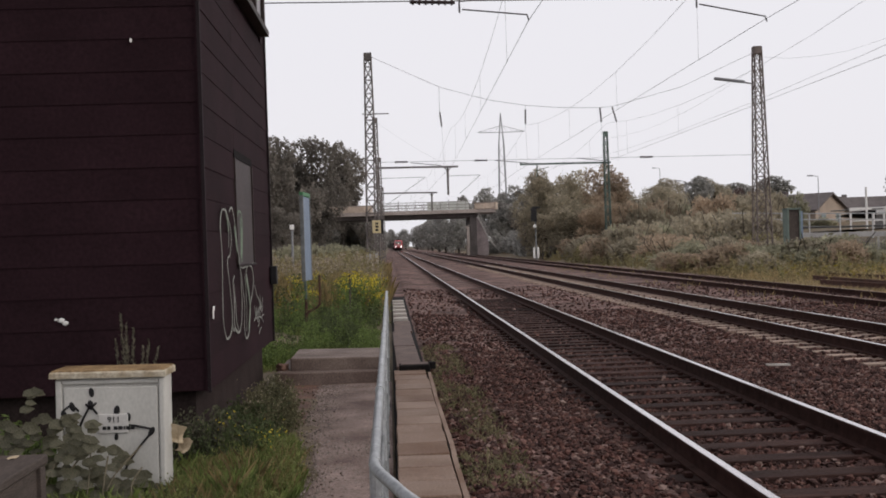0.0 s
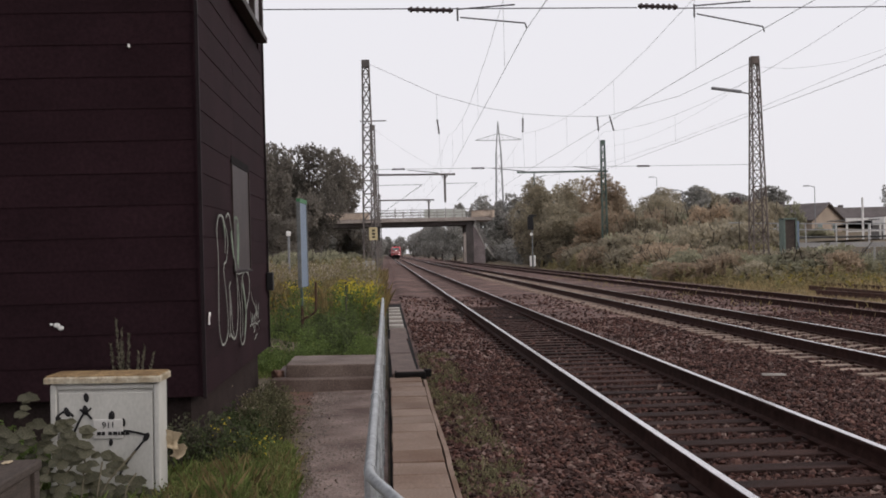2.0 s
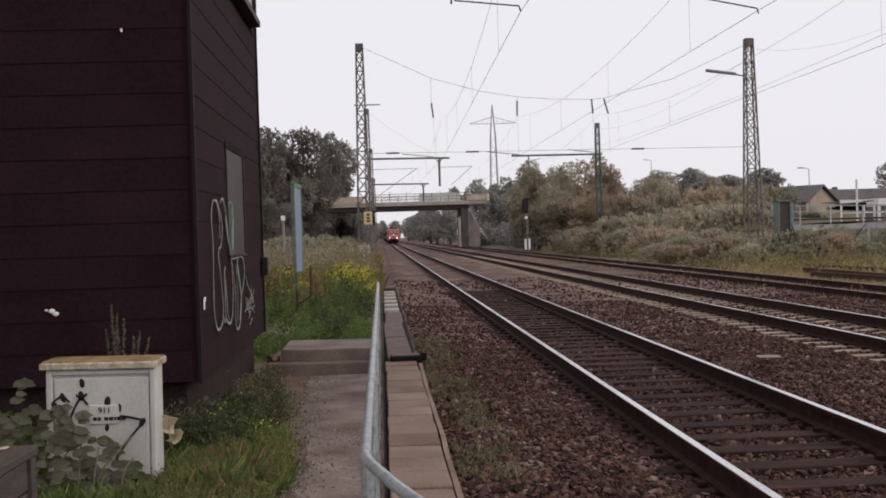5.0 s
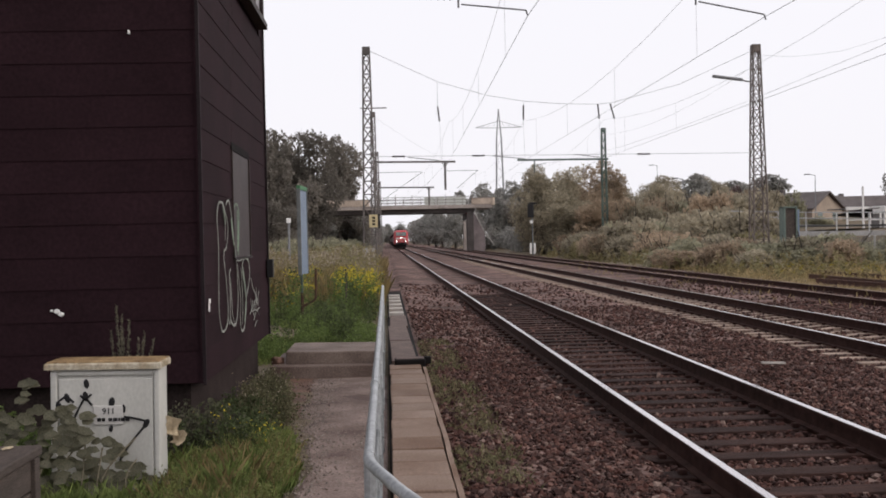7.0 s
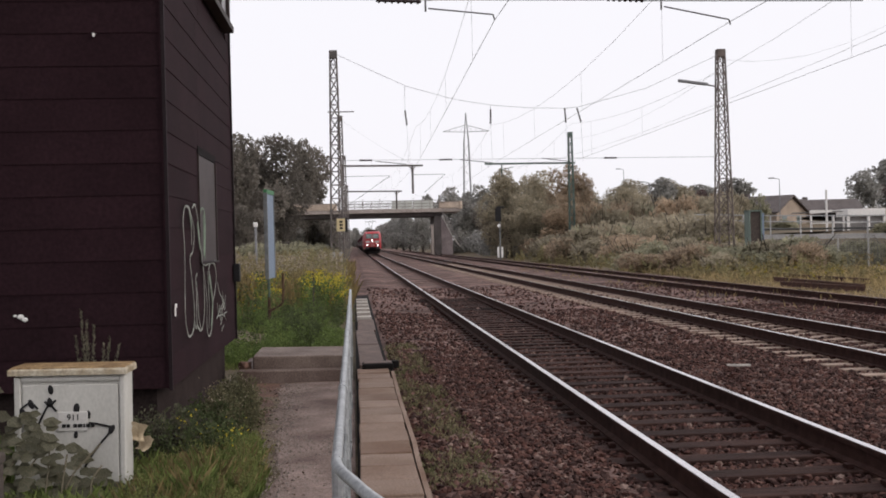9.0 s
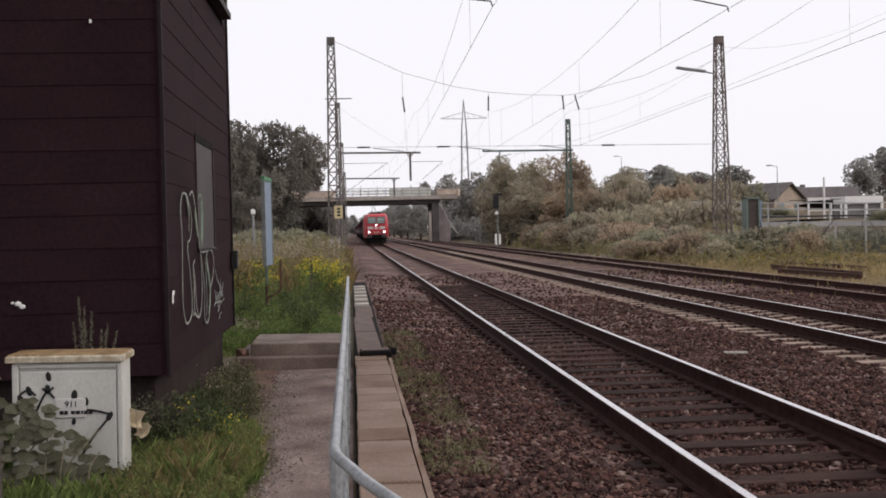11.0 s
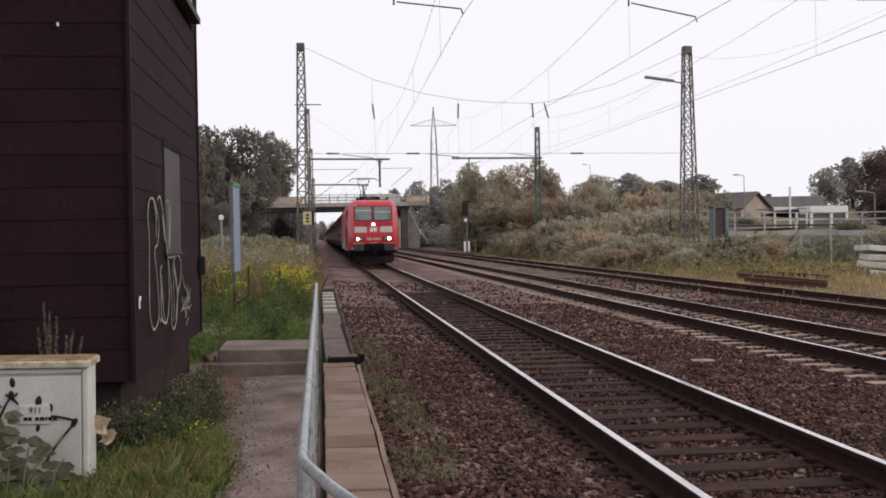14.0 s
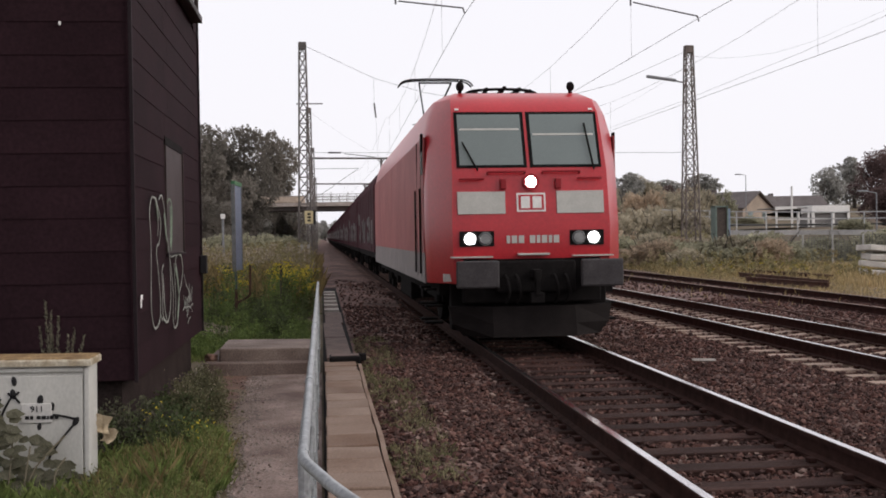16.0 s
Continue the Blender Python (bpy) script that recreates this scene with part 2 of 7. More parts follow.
    seed_head=material("pale_seed_heads", leaf=0.5, colour=(0.3, 0.25, 0.19), var=0.2, scale=1, fine=8, bump=0, per_island=0.35, rough=0.9),
    cushion=material("olive_weed_cushion", leaf=0.5, colour=(0.105, 0.115, 0.055), var=0.3, scale=4, fine=20, bump=0, per_island=0.45, rough=0.7, second=(0.16, 0.14, 0.085)),
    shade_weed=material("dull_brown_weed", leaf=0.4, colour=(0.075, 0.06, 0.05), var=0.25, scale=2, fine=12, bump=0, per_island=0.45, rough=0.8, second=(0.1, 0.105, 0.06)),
    litter=material("fallen_leaves", (0.085, 0.058, 0.042), var=0.3, per_island=0.6, bump=0),
    weed_bright=material("bright_weed_leaves", leaf=0.55, colour=(0.24, 0.27, 0.1), var=0.25, scale=3, fine=12, bump=0, per_island=0.4, rough=0.6, second=(0.19, 0.19, 0.07)),
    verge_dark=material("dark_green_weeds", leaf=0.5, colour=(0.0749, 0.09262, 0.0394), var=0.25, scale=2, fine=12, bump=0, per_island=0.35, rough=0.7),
    grey_weed=material("grey_green_weed", leaf=0.4, colour=(0.15, 0.14, 0.1), var=0.2, fine=20, bump=0, per_island=0.4, rough=0.8),
    wall_weed=material("dusty_green_weed", leaf=0.5, colour=(0.17, 0.18, 0.085), var=0.25, scale=3, fine=20, bump=0, per_island=0.4, rough=0.7, second=(0.24, 0.21, 0.125)),
    flower_dull=material("dull_yellow_flowers", leaf=0.55, colour=(0.28, 0.22, 0.03), var=0.15, bump=0, per_island=0.3),
    stem=material("bramble_stem", (0.09, 0.075, 0.05), var=0.2),
    sign_green_pale=material("faded_green_paint", (0.13, 0.165, 0.145), rough=0.6, var=0.15),
    pale_slab=material("pale_concrete_slab", (0.5, 0.47, 0.43), var=0.15, scale=3, fine=40),
    fence_post=material("fence_post_concrete", (0.33, 0.32, 0.3), var=0.15),
    fence_mesh=material("fence_wire", (0.14, 0.14, 0.14), rough=0.6, var=0.1),
    road=material("asphalt", (0.06, 0.058, 0.056), var=0.2, scale=1, fine=40),
    pale_wall=material("whitewashed_wall", (0.4, 0.385, 0.37), var=0.2, scale=1),
    # house wall and roof are painted lighter for the haze before them
    house_wall=material("brown_brick_hazed", (0.29, 0.23, 0.185), var=0.15, scale=0.8),
    roof_tiles=material("dark_roof_tiles_hazed", (0.095, 0.08, 0.078), rough=0.8, var=0.2, scale=1, fine=12),
)


# ---- mesh helpers ----
def box(bm, x0, x1, y0, y1, z0, z1, bevel=0.0):
    r = bmesh.ops.create_cube(bm, size=1.0, matrix=Matrix.LocRotScale(((x0 + x1) / 2, (y0 + y1) / 2, (z0 + z1) / 2), None, (abs(x1 - x0), abs(y1 - y0), abs(z1 - z0))))
    if bevel:
        edges = list({e for v in r["verts"] for e in v.link_edges})
        bmesh.ops.bevel(bm, geom=edges, offset=bevel, segments=2, affect="EDGES", profile=0.5)
    return bm


def rod(bm, a, b, r0, r1=None, seg=8):
    a, b = Vector(a), Vector(b)
    d = b - a
    m = Matrix.Translation((a + b) / 2) @ d.to_track_quat("Z", "Y").to_matrix().to_4x4()
    bmesh.ops.create_cone(bm, cap_ends=True, segments=seg, radius1=r0, radius2=r0 if r1 is None else r1, depth=d.length, matrix=m)
    return bm


def bar(bm, a, b, w, h=None):
    """A square bar from a to b."""
    a, b = Vector(a), Vector(b)
    d = b - a
    m = Matrix.LocRotScale((a + b) / 2, d.to_track_quat("Z", "Y"), (w, h or w, d.length))
    bmesh.ops.create_cube(bm, size=1.0, matrix=m)
    return bm


def loft(bm, rings, closed=True, caps=True):
    """Skin over rings of equally many points."""
    vs = [[bm.verts.new(p) for p in r] for r in rings]
    n = len(rings[0])
    for a, b in zip(vs, vs[1:]):
        for i in range(n if closed else n - 1):
            j = (i + 1) % n
            bm.faces.new((a[i], a[j], b[j], b[i]))
    if caps:
        bm.faces.new(list(reversed(vs[0])))
        bm.faces.new(vs[-1])
    bmesh.ops.recalc_face_normals(bm, faces=bm.faces)
    return bm


def mesh_of(name, bm, mat, smooth=False):
    me = bpy.data.meshes.new(name)
    bm.to_mesh(me)
    bm.free()
    me.materials.append(mat)
    if smooth:
        me.shade_smooth()
    return me


def part(name, bm, mat, parent, label="", smooth=False):
    ob = new(name, mesh_of(name, bm, mat, smooth))
    ob.parent = parent
    return tagged(ob, label)


def solo(name, bm, mat, label, category="", group="", kind="", smooth=False, at=None):
    ob = new(name, mesh_of(name, bm, mat, smooth))
    if at:
        ob.matrix_basis = at
    return tagged(ob, label, category, group, kind)


def thing(name, label, category="", group="", kind="", at=None):
    ob = new(name)
    ob.empty_display_size = 0.2
    if at:
        ob.matrix_basis = at
    return tagged(ob, label, category, group, kind)


def raw(name, verts, faces, mat, smooth=False):
    """A mesh of many small faces, all triangles or all quads, from arrays."""
    me = bpy.data.meshes.new(name)
    verts, faces = np.asarray(verts, dtype=np.float32), np.asarray(faces, dtype=np.int32)
    k = faces.shape[1]
    me.vertices.add(len(verts))
    me.vertices.foreach_set("co", verts.ravel())
    me.loops.add(faces.size)
    me.loops.foreach_set("vertex_index", faces.ravel())
    me.polygons.add(len(faces))
    me.polygons.foreach_set("loop_start", np.arange(0, faces.size, k, dtype=np.int32))
    me.update(calc_edges=True)
    me.validate()
    me.materials.append(mat)
    if smooth:
        me.shade_smooth()
    else:
        me.shade_flat()
    return me


# ---- ground ----
def smoothstep(a, b, v):
    v = max(0.0, min(1.0, (v - a) / (b - a)))
    return v * v * (3 - 2 * v)


def ground_z(x, y):
    """Height of the ground: flat railway land, a verge and a rising bank beyond the sidings."""
    if x < 0.42:
        z = -0.16 + 0.12 * smoothstep(-1.2, -3.0, x) * smoothstep(9, 3, y)
        z += 0.15 * smoothstep(16, 20, y) * smoothstep(0.0, -1.0, x)
    else:
        z = -0.1 - 0.06 * smoothstep(0.6, 1.6, x) + 0.03 * smoothstep(13, 15, x)
        z -= 0.07 * smoothstep(1.15, 0.85, abs(x - 3.0)) + 0.09 * smoothstep(1.55, 1.35, abs(x - 7.51))
    near = smoothstep(78, 62, y)
    z += 1.9 * smoothstep(17 + y * 0.02 + 7.5 * near, 32 + y * 0.05 + 2.5 * near, x) * smoothstep(20, 55, y)
    z += 3.5 * smoothstep(14, 26, x) * smoothstep(95, 165, y) * smoothstep(420, 200, y)
    z += 2.5 * smoothstep(-9, -16, x) * smoothstep(110, 165, y) * smoothstep(300, 200, y)
    return z


def axis(stops):
    out = []
    for a, b, step in stops:
        n = max(1, round((b - a) / step))
        out += [a + (b - a) * i / n for i in range(n)]
    return out + [stops[-1][1]]


def make_ground():
    xs = axis([(-2600, -200, 300), (-200, -20, 15), (-20, -3, 1.0), (-3, 14, 0.125), (14, 40, 0.8), (40, 200, 10), (200, 2600, 300)])
    ys = axis([(-600, -20, 100), (-20, 2, 2), (2, 30, 0.3), (30, 70, 0.8), (70, 200, 3), (200, 700, 20), (700, 4200, 350)])
    verts, faces, mats = [], [], []
    for y in ys:
        for x in xs:
            rough = 0.035 if -20 < x < 40 and y < 80 else 0.0
            verts.append((x, y, ground_z(x, y) + rough * noise.noise((x * 1.7, y * 1.7, 0.0)) * smoothstep(0.4, 0.8, abs(x - 0.2))))
    w = len(xs)
    for j in range(len(ys) - 1):
        for i in range(w - 1):
            a = j * w + i
            faces.append((a, a + 1, a + 1 + w, a + w))
            cx = (xs[i] + xs[i + 1]) / 2
            mats.append(1 if (0.4 if ys[j] < 34 else -0.7) < cx < 14.2 else 0)
    me = raw("ground", verts, faces, M["ground"], smooth=True)
    me.materials.append(M["ballast"])
    me.polygons.foreach_set("material_index", np.array(mats, dtype=np.int32))
    tagged(new("ground", me), "grassy railway land with a broad bed of brown ballast", "ground", kind="structure")


make_ground()


# ---- tracks ----
RAIL_PROFILE = [(-0.0625, -0.172), (0.0625, -0.172), (0.0625, -0.158), (0.012, -0.142), (0.010, -0.045), (0.036, -0.036), (0.036, -0.006), (0.028, -0.001), (-0.028, -0.001), (-0.036, -0.006), (-0.036, -0.036), (-0.010, -0.045), (-0.012, -0.142), (-0.0625, -0.158)]


def make_track(name, x, z, y0, y1, spacing, sleeper_to, concrete, head, label, first=0.0):
    track = thing(name, label, "railway track", group="tracks", kind="structure", at=pose(x, 0, z))
    for side in (-0.7535, 0.7535):
        bm = bmesh.new()
        ys = axis([(y0, 80, 8), (80, y1, 40)])
        loft(bm, [[(side + px, y, pz) for px, pz in RAIL_PROFILE] for y in ys])
        rail = part("rail", bm, M["rail_steel"], track)
        bm = bmesh.new()
        box(bm, side - 0.03, side + 0.03, y0, y1, -0.0012, 0.002)
        part("rail_head", bm, head, rail, "worn running surface")
    rng = random.Random(len(name) + round(x))
    bm = bmesh.new()
    if concrete:
        rings = []
        for px, hh, top in ((-1.3, 0.0, 0.11), (-1.0, 0.0, 0.12), (-0.55, 0.0, 0.115), (-0.25, -0.03, 0.1), (0.25, -0.03, 0.1), (0.55, 0.0, 0.115), (1.0, 0.0, 0.12), (1.3, 0.0, 0.11)):
            rings.append([(px, -0.15, -0.42), (px, 0.15, -0.42), (px, top, -0.175 + hh), (px, -top, -0.175 + hh)])
        loft(bm, rings)
    else:
        box(bm, -1.3, 1.3, -0.13, 0.13, -0.36, -0.172, bevel=0.012)
    me = mesh_of("sleeper", bm, M["sleeper_concrete" if concrete else "sleeper_wood"])
    bm = bmesh.new()
    for s in (-0.7535, 0.7535):
        for d in (-0.13, 0.13):
            box(bm, s + d - 0.03, s + d + 0.03, -0.04, 0.04, -0.172, -0.135, bevel=0.008)
    clips = mesh_of("rail_clip", bm, M["rail_steel"])
    y = y0 + first
    while y < sleeper_to:
        ob = new("sleeper", me)
        ob.parent = track
        ob.matrix_basis = pose(rng.uniform(-0.02, 0.02), y + rng.uniform(-0.02, 0.02), rng.uniform(-0.006, 0.002), 0, 0, rng.uniform(-0.6, 0.6))
        if y < 32:
            c = new("rail_clips", clips)
            c.parent = track
            c.matrix_basis = pose(0, y, 0)
        y += spacing
    return track


TRACK_X = (3.0, 7.51, 11.82)
make_track("track_1", TRACK_X[0], 0.0, -30, 900, 0.61, 36, False, M["rail_head"], "railway track on dark old wooden sleepers in ballast", 0.4)
make_track("track_2", TRACK_X[1], 0.0, -30, 900, 0.61, 95, True, M["rail_head"], "railway track on pale concrete sleepers in ballast", 0.33)
make_track("track_3", TRACK_X[2], 0.0, -30, 270, 0.63, 60, False, M["rail_dull"], "rusty little-used railway track in weedy ballast")



# ---- signal box building ----
def stroke(bm, pts, width, x, start=0.0, end=0.0):
    """A flat painted line on the wall that faces +x: (y, z) points, slightly proud."""
    ring = []
    n = len(pts)
    for i, (y, z) in enumerate(pts):
        a, b = pts[max(0, i - 1)], pts[min(n - 1, i + 1)]
        d = Vector((b[0] - a[0], b[1] - a[1]))
        d = d.normalized() if d.length else Vector((0, 1))
        w = width * 0.5
        ring.append([(x, y - d.y * w, z + d.x * w), (x, y + d.y * w, z - d.x * w), (x + 0.003, y + d.y * w, z - d.x * w), (x + 0.003, y - d.y * w, z + d.x * w)])
    return loft(bm, ring)


def smooth_line(pts, per=4):
    """Catmull-Rom through a few points."""
    out = []
    p = [pts[0]] + list(pts) + [pts[-1]]
    for i in range(1, len(p) - 2):
        for k in range(per):
            t = k / per
            out.append(tuple(0.5 * (2 * b + (c - a) * t + (2 * a - 5 * b + 4 * c - d) * t * t + (3 * b - a - 3 * c + d) * t ** 3)
                             for a, b, c, d in zip(p[i - 1], p[i], p[i + 1], p[i + 2])))
    return out + [tuple(pts[-1])]


BX, BY = -1.575, 9.9          # the corner of the building next to the path
BW, BD, BZ, BH = 6.4, 5.4, 0.39, 7.3
ROW = 0.277


def make_building():
    b = thing("signal_box", "dark brown clad signal box, disused, its window boarded up", "building", kind="structure")
    bm = bmesh.new()
    box(bm, BX - BW, BX - 0.04, BY + 0.04, BY + BD - 0.02, BZ + 0.02, BH)
    part("wall", bm, M["cladding"], b)
    bm = bmesh.new()
    box(bm, BX - BW + 0.1, BX - 0.16, BY + 0.16, BY + BD - 0.08, -0.5, BZ + 0.02)
    part("foundation", bm, M["plinth"], b, "dark concrete plinth")
    bm = bmesh.new()
    box(bm, BX - BW - 0.5, BX + 0.5, BY - 0.5, BY + BD + 0.5, BH, BH + 0.25, bevel=0.02)
    part("roof", bm, M["trim"], b)
    for y0, x0 in ((BY, BX), (BY + BD, BX)):
        bm = bmesh.new()
        box(bm, x0 - 0.026, x0 + 0.004, y0 - 0.004, y0 + 0.026, BZ - 0.02, BH, bevel=0.004)
        part("corner_trim", bm, M["trim"], b, "worn grey metal corner strip")
    # boarded window in the long side
    w = thing("window_1", "", kind="")
    w.parent = b
    bm = bmesh.new()
    box(bm, BX - 0.05, BX - 0.02, 12.0, 13.42, 1.44, 2.56)
    part("board", bm, M["panel_grey"], w, "weathered brown-grey board over the window")
    # no real hood: a dark strip stands for the shadow in the recess
    bm = bmesh.new()
    box(bm, BX - 0.05, BX - 0.012, 11.97, 13.46, 2.56, 2.645)
    part("hood", bm, M["under"], w, "dark strip painted for the shadow above the recessed board")
    bm = bmesh.new()
    box(bm, BX - 0.05, BX + 0.012, 11.97, 13.46, 1.415, 1.44, bevel=0.004)
    part("window_sill", bm, M["trim"], w)
    bm = bmesh.new()
    for y in (11.985, 13.44):
        box(bm, BX - 0.05, BX - 0.004, y - 0.015, y + 0.015, 1.44, 2.56)
    part("window_frame", bm, M["frame_brown"], w)
    # upper window with broken panes
    w = thing("window_2", "", kind="")
    w.parent = b
    bm = bmesh.new()
    for y in (12.1, 13.0, 13.9, 14.8):
        box(bm, BX - 0.03, BX + 0.06, y - 0.05, y + 0.05, 4.42, 5.9, bevel=0.006)
    box(bm, BX - 0.03, BX + 0.1, 12.0, 14.88, 4.34, 4.42, bevel=0.006)
    box(bm, BX - 0.03, BX + 0.06, 12.0, 14.88, 5.9, 6.0, bevel=0.006)
    part("window_frame", bm, M["frame_brown"], w)
    for i, y in enumerate((12.15, 13.05, 13.95)):
        bm = bmesh.new()
        loft(bm, [[(BX + 0.01, y, 4.42), (BX + 0.01, y + 0.8 - 0.25 * (i % 2), 4.42), (BX + 0.01, y + 0.8, 5.9), (BX + 0.01, y + 0.12 * i, 5.9)],
                  [(BX + 0.016, y, 4.42), (BX + 0.016, y + 0.8 - 0.25 * (i % 2), 4.42), (BX + 0.016, y + 0.8, 5.9), (BX + 0.016, y + 0.12 * i, 5.9)]])
        part("pane", bm, M["dusty_pane"], w, "cracked pale pane")
    bm = bmesh.new()
    box(bm, BX - 0.01, BX + 0.075, 15.1, 15.25, 1.13, 1.37, bevel=0.01)
    part("lock_box", bm, M["ink"], b, "black box on the wall")
    # lapped boards
    rng = random.Random(4)
    cache = {}

    def board(length, along_y):
        key = (round(length, 3), along_y)
        if key not in cache:
            bm = bmesh.new()
            h = ROW + 0.012
            prof = [(0.0, 0.0), (0.0235, 0.0), (0.024, 0.006), (0.0175, h), (0.0, h)]
            if along_y:
                loft(bm, [[(p, y, z) for p, z in prof] for y in (0.002, length - 0.002)])
            else:
                loft(bm, [[(x, -p, z) for p, z in prof] for x in (0.002, length - 0.002)])
            cache[key] = mesh_of("cladding_board", bm, M["cladding"])
        return cache[key]

    for r in range(25):
        z = BZ - 0.005 + r * ROW
        cuts = [0.0, 2.15 + 0.25 * (r % 2), BD]
        for a, c in zip(cuts, cuts[1:]):
            spans = [(a, c)]
            for (wy0, wy1, wz0, wz1) in ((11.97, 13.46, 1.42, 2.63), (11.98, 14.9, 4.32, 6.02)):
                if z + ROW * 0.6 > wz0 and z + ROW * 0.5 < wz1:
                    nxt = []
                    for s, e in spans:
                        if e + BY <= wy0 or s + BY >= wy1:
                            nxt.append((s, e))
                        else:
                            if s + BY < wy0 - 0.05:
                                nxt.append((s, wy0 - BY))
                            if e + BY > wy1 + 0.05:
                                nxt.append((wy1 - BY, e))
                    spans = nxt
            for s, e in spans:
                ob = new("cladding_board", board(e - s, True))
                ob.parent = b
                ob.matrix_basis = pose(BX - 0.042, BY + s, z, rng.uniform(-0.12, 0.12), 0, 0)
        cuts = [-BW, -4.7 + 0.5 * (r % 2), -2.4 + 0.5 * (r % 2), 0.0]
        for a, c in zip(cuts, cuts[1:]):
            ob = new("cladding_board", board(c - a, False))
            ob.parent = b
            ob.matrix_basis = pose(BX + a, BY + 0.042, z, 0, rng.uniform(-0.1, 0.1), 0)
    # torn spots that show white behind the cladding
    bm = bmesh.new()
    for dx, dz, s in ((0, 0, 0.032), (0.035, -0.025, 0.03), (-0.045, 0.008, 0.016)):
        bmesh.ops.create_icosphere(bm, subdivisions=1, radius=s, matrix=pose(-2.83 + dx, BY + 0.012, 1.035 + dz) @ Matrix.Diagonal((1, 0.25, 0.7, 1)))
    part("torn_patch", bm, M["white"], b, "white torn spot in the cladding")
    bm = bmesh.new()
    box(bm, BX + 0.0, BX + 0.01, 10.1, 10.14, 0.99, 1.07, bevel=0.004)
    box(bm, BX + 0.0, BX + 0.009, 10.12, 10.2, 1.06, 1.1, bevel=0.004)
    part("torn_patch", bm, M["white"], b, "white torn spot in the cladding")
    bm = bmesh.new()
    box(bm, -2.17, -2.155, BY - 0.006, BY + 0.02, 3.4, 3.43)
    part("nail", bm, M["white"], b)
    # sprayed outlines
    x = BX + 0.006
    def spray(pts, width, colour="spray_white", off=0.0):
        bm = bmesh.new()
        stroke(bm, smooth_line(pts), width, x + off)
        part("sprayed_line", bm, M[colour], b, "white sprayed outline" if colour == "spray_white" else "pale green sprayed stroke")

    # two long loops and a third letter
    spray([(11.21, 1.91), (11.1, 1.97), (10.97, 1.98), (10.81, 1.96), (10.69, 1.82), (10.75, 1.56), (10.71, 1.19), (10.7, 0.93), (10.87, 0.76), (11.1, 0.76)], 0.02)
    spray([(11.1, 0.76), (11.24, 0.82), (11.3, 0.96), (11.25, 1.12), (11.18, 1.28), (11.07, 1.45)], 0.024)
    spray([(11.07, 1.45), (11.13, 1.52), (11.28, 1.55), (11.41, 1.72), (11.33, 1.84), (11.21, 1.91)], 0.018)
    spray([(11.06, 1.96), (11.18, 1.9), (11.24, 1.78), (11.2, 1.62)], 0.014)
    spray([(11.31, 1.97), (11.43, 2.01), (11.55, 2.0), (11.72, 1.84), (11.84, 1.61), (12.0, 1.43), (12.05, 1.2), (12.06, 1.0), (11.97, 0.83)], 0.022)
    spray([(11.97, 0.83), (11.83, 0.76), (11.65, 0.76), (11.45, 0.85), (11.47, 1.1), (11.43, 1.27), (11.55, 1.33)], 0.024)
    spray([(11.3, 0.86), (11.38, 0.79), (11.48, 0.84)], 0.02)
    spray([(11.48, 1.25), (11.56, 1.05), (11.6, 0.88), (11.72, 0.78)], 0.016)
    spray([(12.04, 1.37), (12.13, 1.26), (12.26, 1.0), (12.2, 0.78), (12.28, 0.66), (12.4, 0.64)], 0.02)
    spray([(12.4, 0.64), (12.55, 0.68), (12.66, 0.78), (12.76, 0.98), (12.7, 1.1), (12.57, 1.24), (12.46, 1.35)], 0.024)
    spray([(12.46, 1.35), (12.6, 1.41), (12.82, 1.42), (13.02, 1.38), (13.12, 1.26), (13.0, 1.12), (12.74, 0.98)], 0.022)
    spray([(11.96, 1.43), (12.2, 1.4), (12.6, 1.42), (13.2, 1.44)], 0.014)
    spray([(12.36, 1.33), (12.42, 1.1), (12.44, 0.9), (12.36, 0.72)], 0.014)
    # small scribble beside it
    spray([(13.23, 1.18), (13.4, 1.06), (13.73, 0.95), (13.4, 0.86), (13.06, 0.78)], 0.014)
    spray([(13.15, 0.95), (13.25, 0.82), (13.35, 0.92), (13.42, 0.74), (13.55, 0.9)], 0.013)
    spray([(13.7, 1.06), (13.78, 0.92), (13.6, 1.0), (13.85, 0.84), (13.95, 0.9)], 0.013)
    spray([(14.0, 1.01), (13.88, 0.92), (13.65, 0.86), (13.62, 0.77), (13.42, 0.69)], 0.014)
    spray([(14.06, 0.8), (13.8, 0.78), (14.0, 0.71), (13.69, 0.79), (13.23, 0.8)], 0.014)
    spray([(13.51, 0.6), (13.6, 0.64), (13.77, 0.66)], 0.012)
    # green strokes and the head of the third letter on the board
    spray([(12.5, 1.3), (12.64, 1.16), (12.76, 0.98)], 0.085, "spray_green", -0.002)
    spray([(12.74, 0.96), (12.68, 0.84), (12.58, 0.72)], 0.06, "spray_green", -0.002)
    spray([(11.68, 1.84), (11.76, 1.7), (11.84, 1.58)], 0.06, "spray_green", -0.002)
    spray([(11.12, 1.95), (11.2, 1.88), (11.26, 1.78)], 0.06, "spray_green", -0.002)
    spray([(12.36, 1.94), (12.37, 1.75), (12.33, 1.5)], 0.1, "spray_green", -0.025)
    spray([(12.1, 1.46), (12.05, 1.7), (12.06, 1.93), (12.2, 2.0), (12.36, 1.99), (12.46, 1.88), (12.42, 1.65), (12.34, 1.46)], 0.026, "spray_green", -0.023)
    return b


make_building()


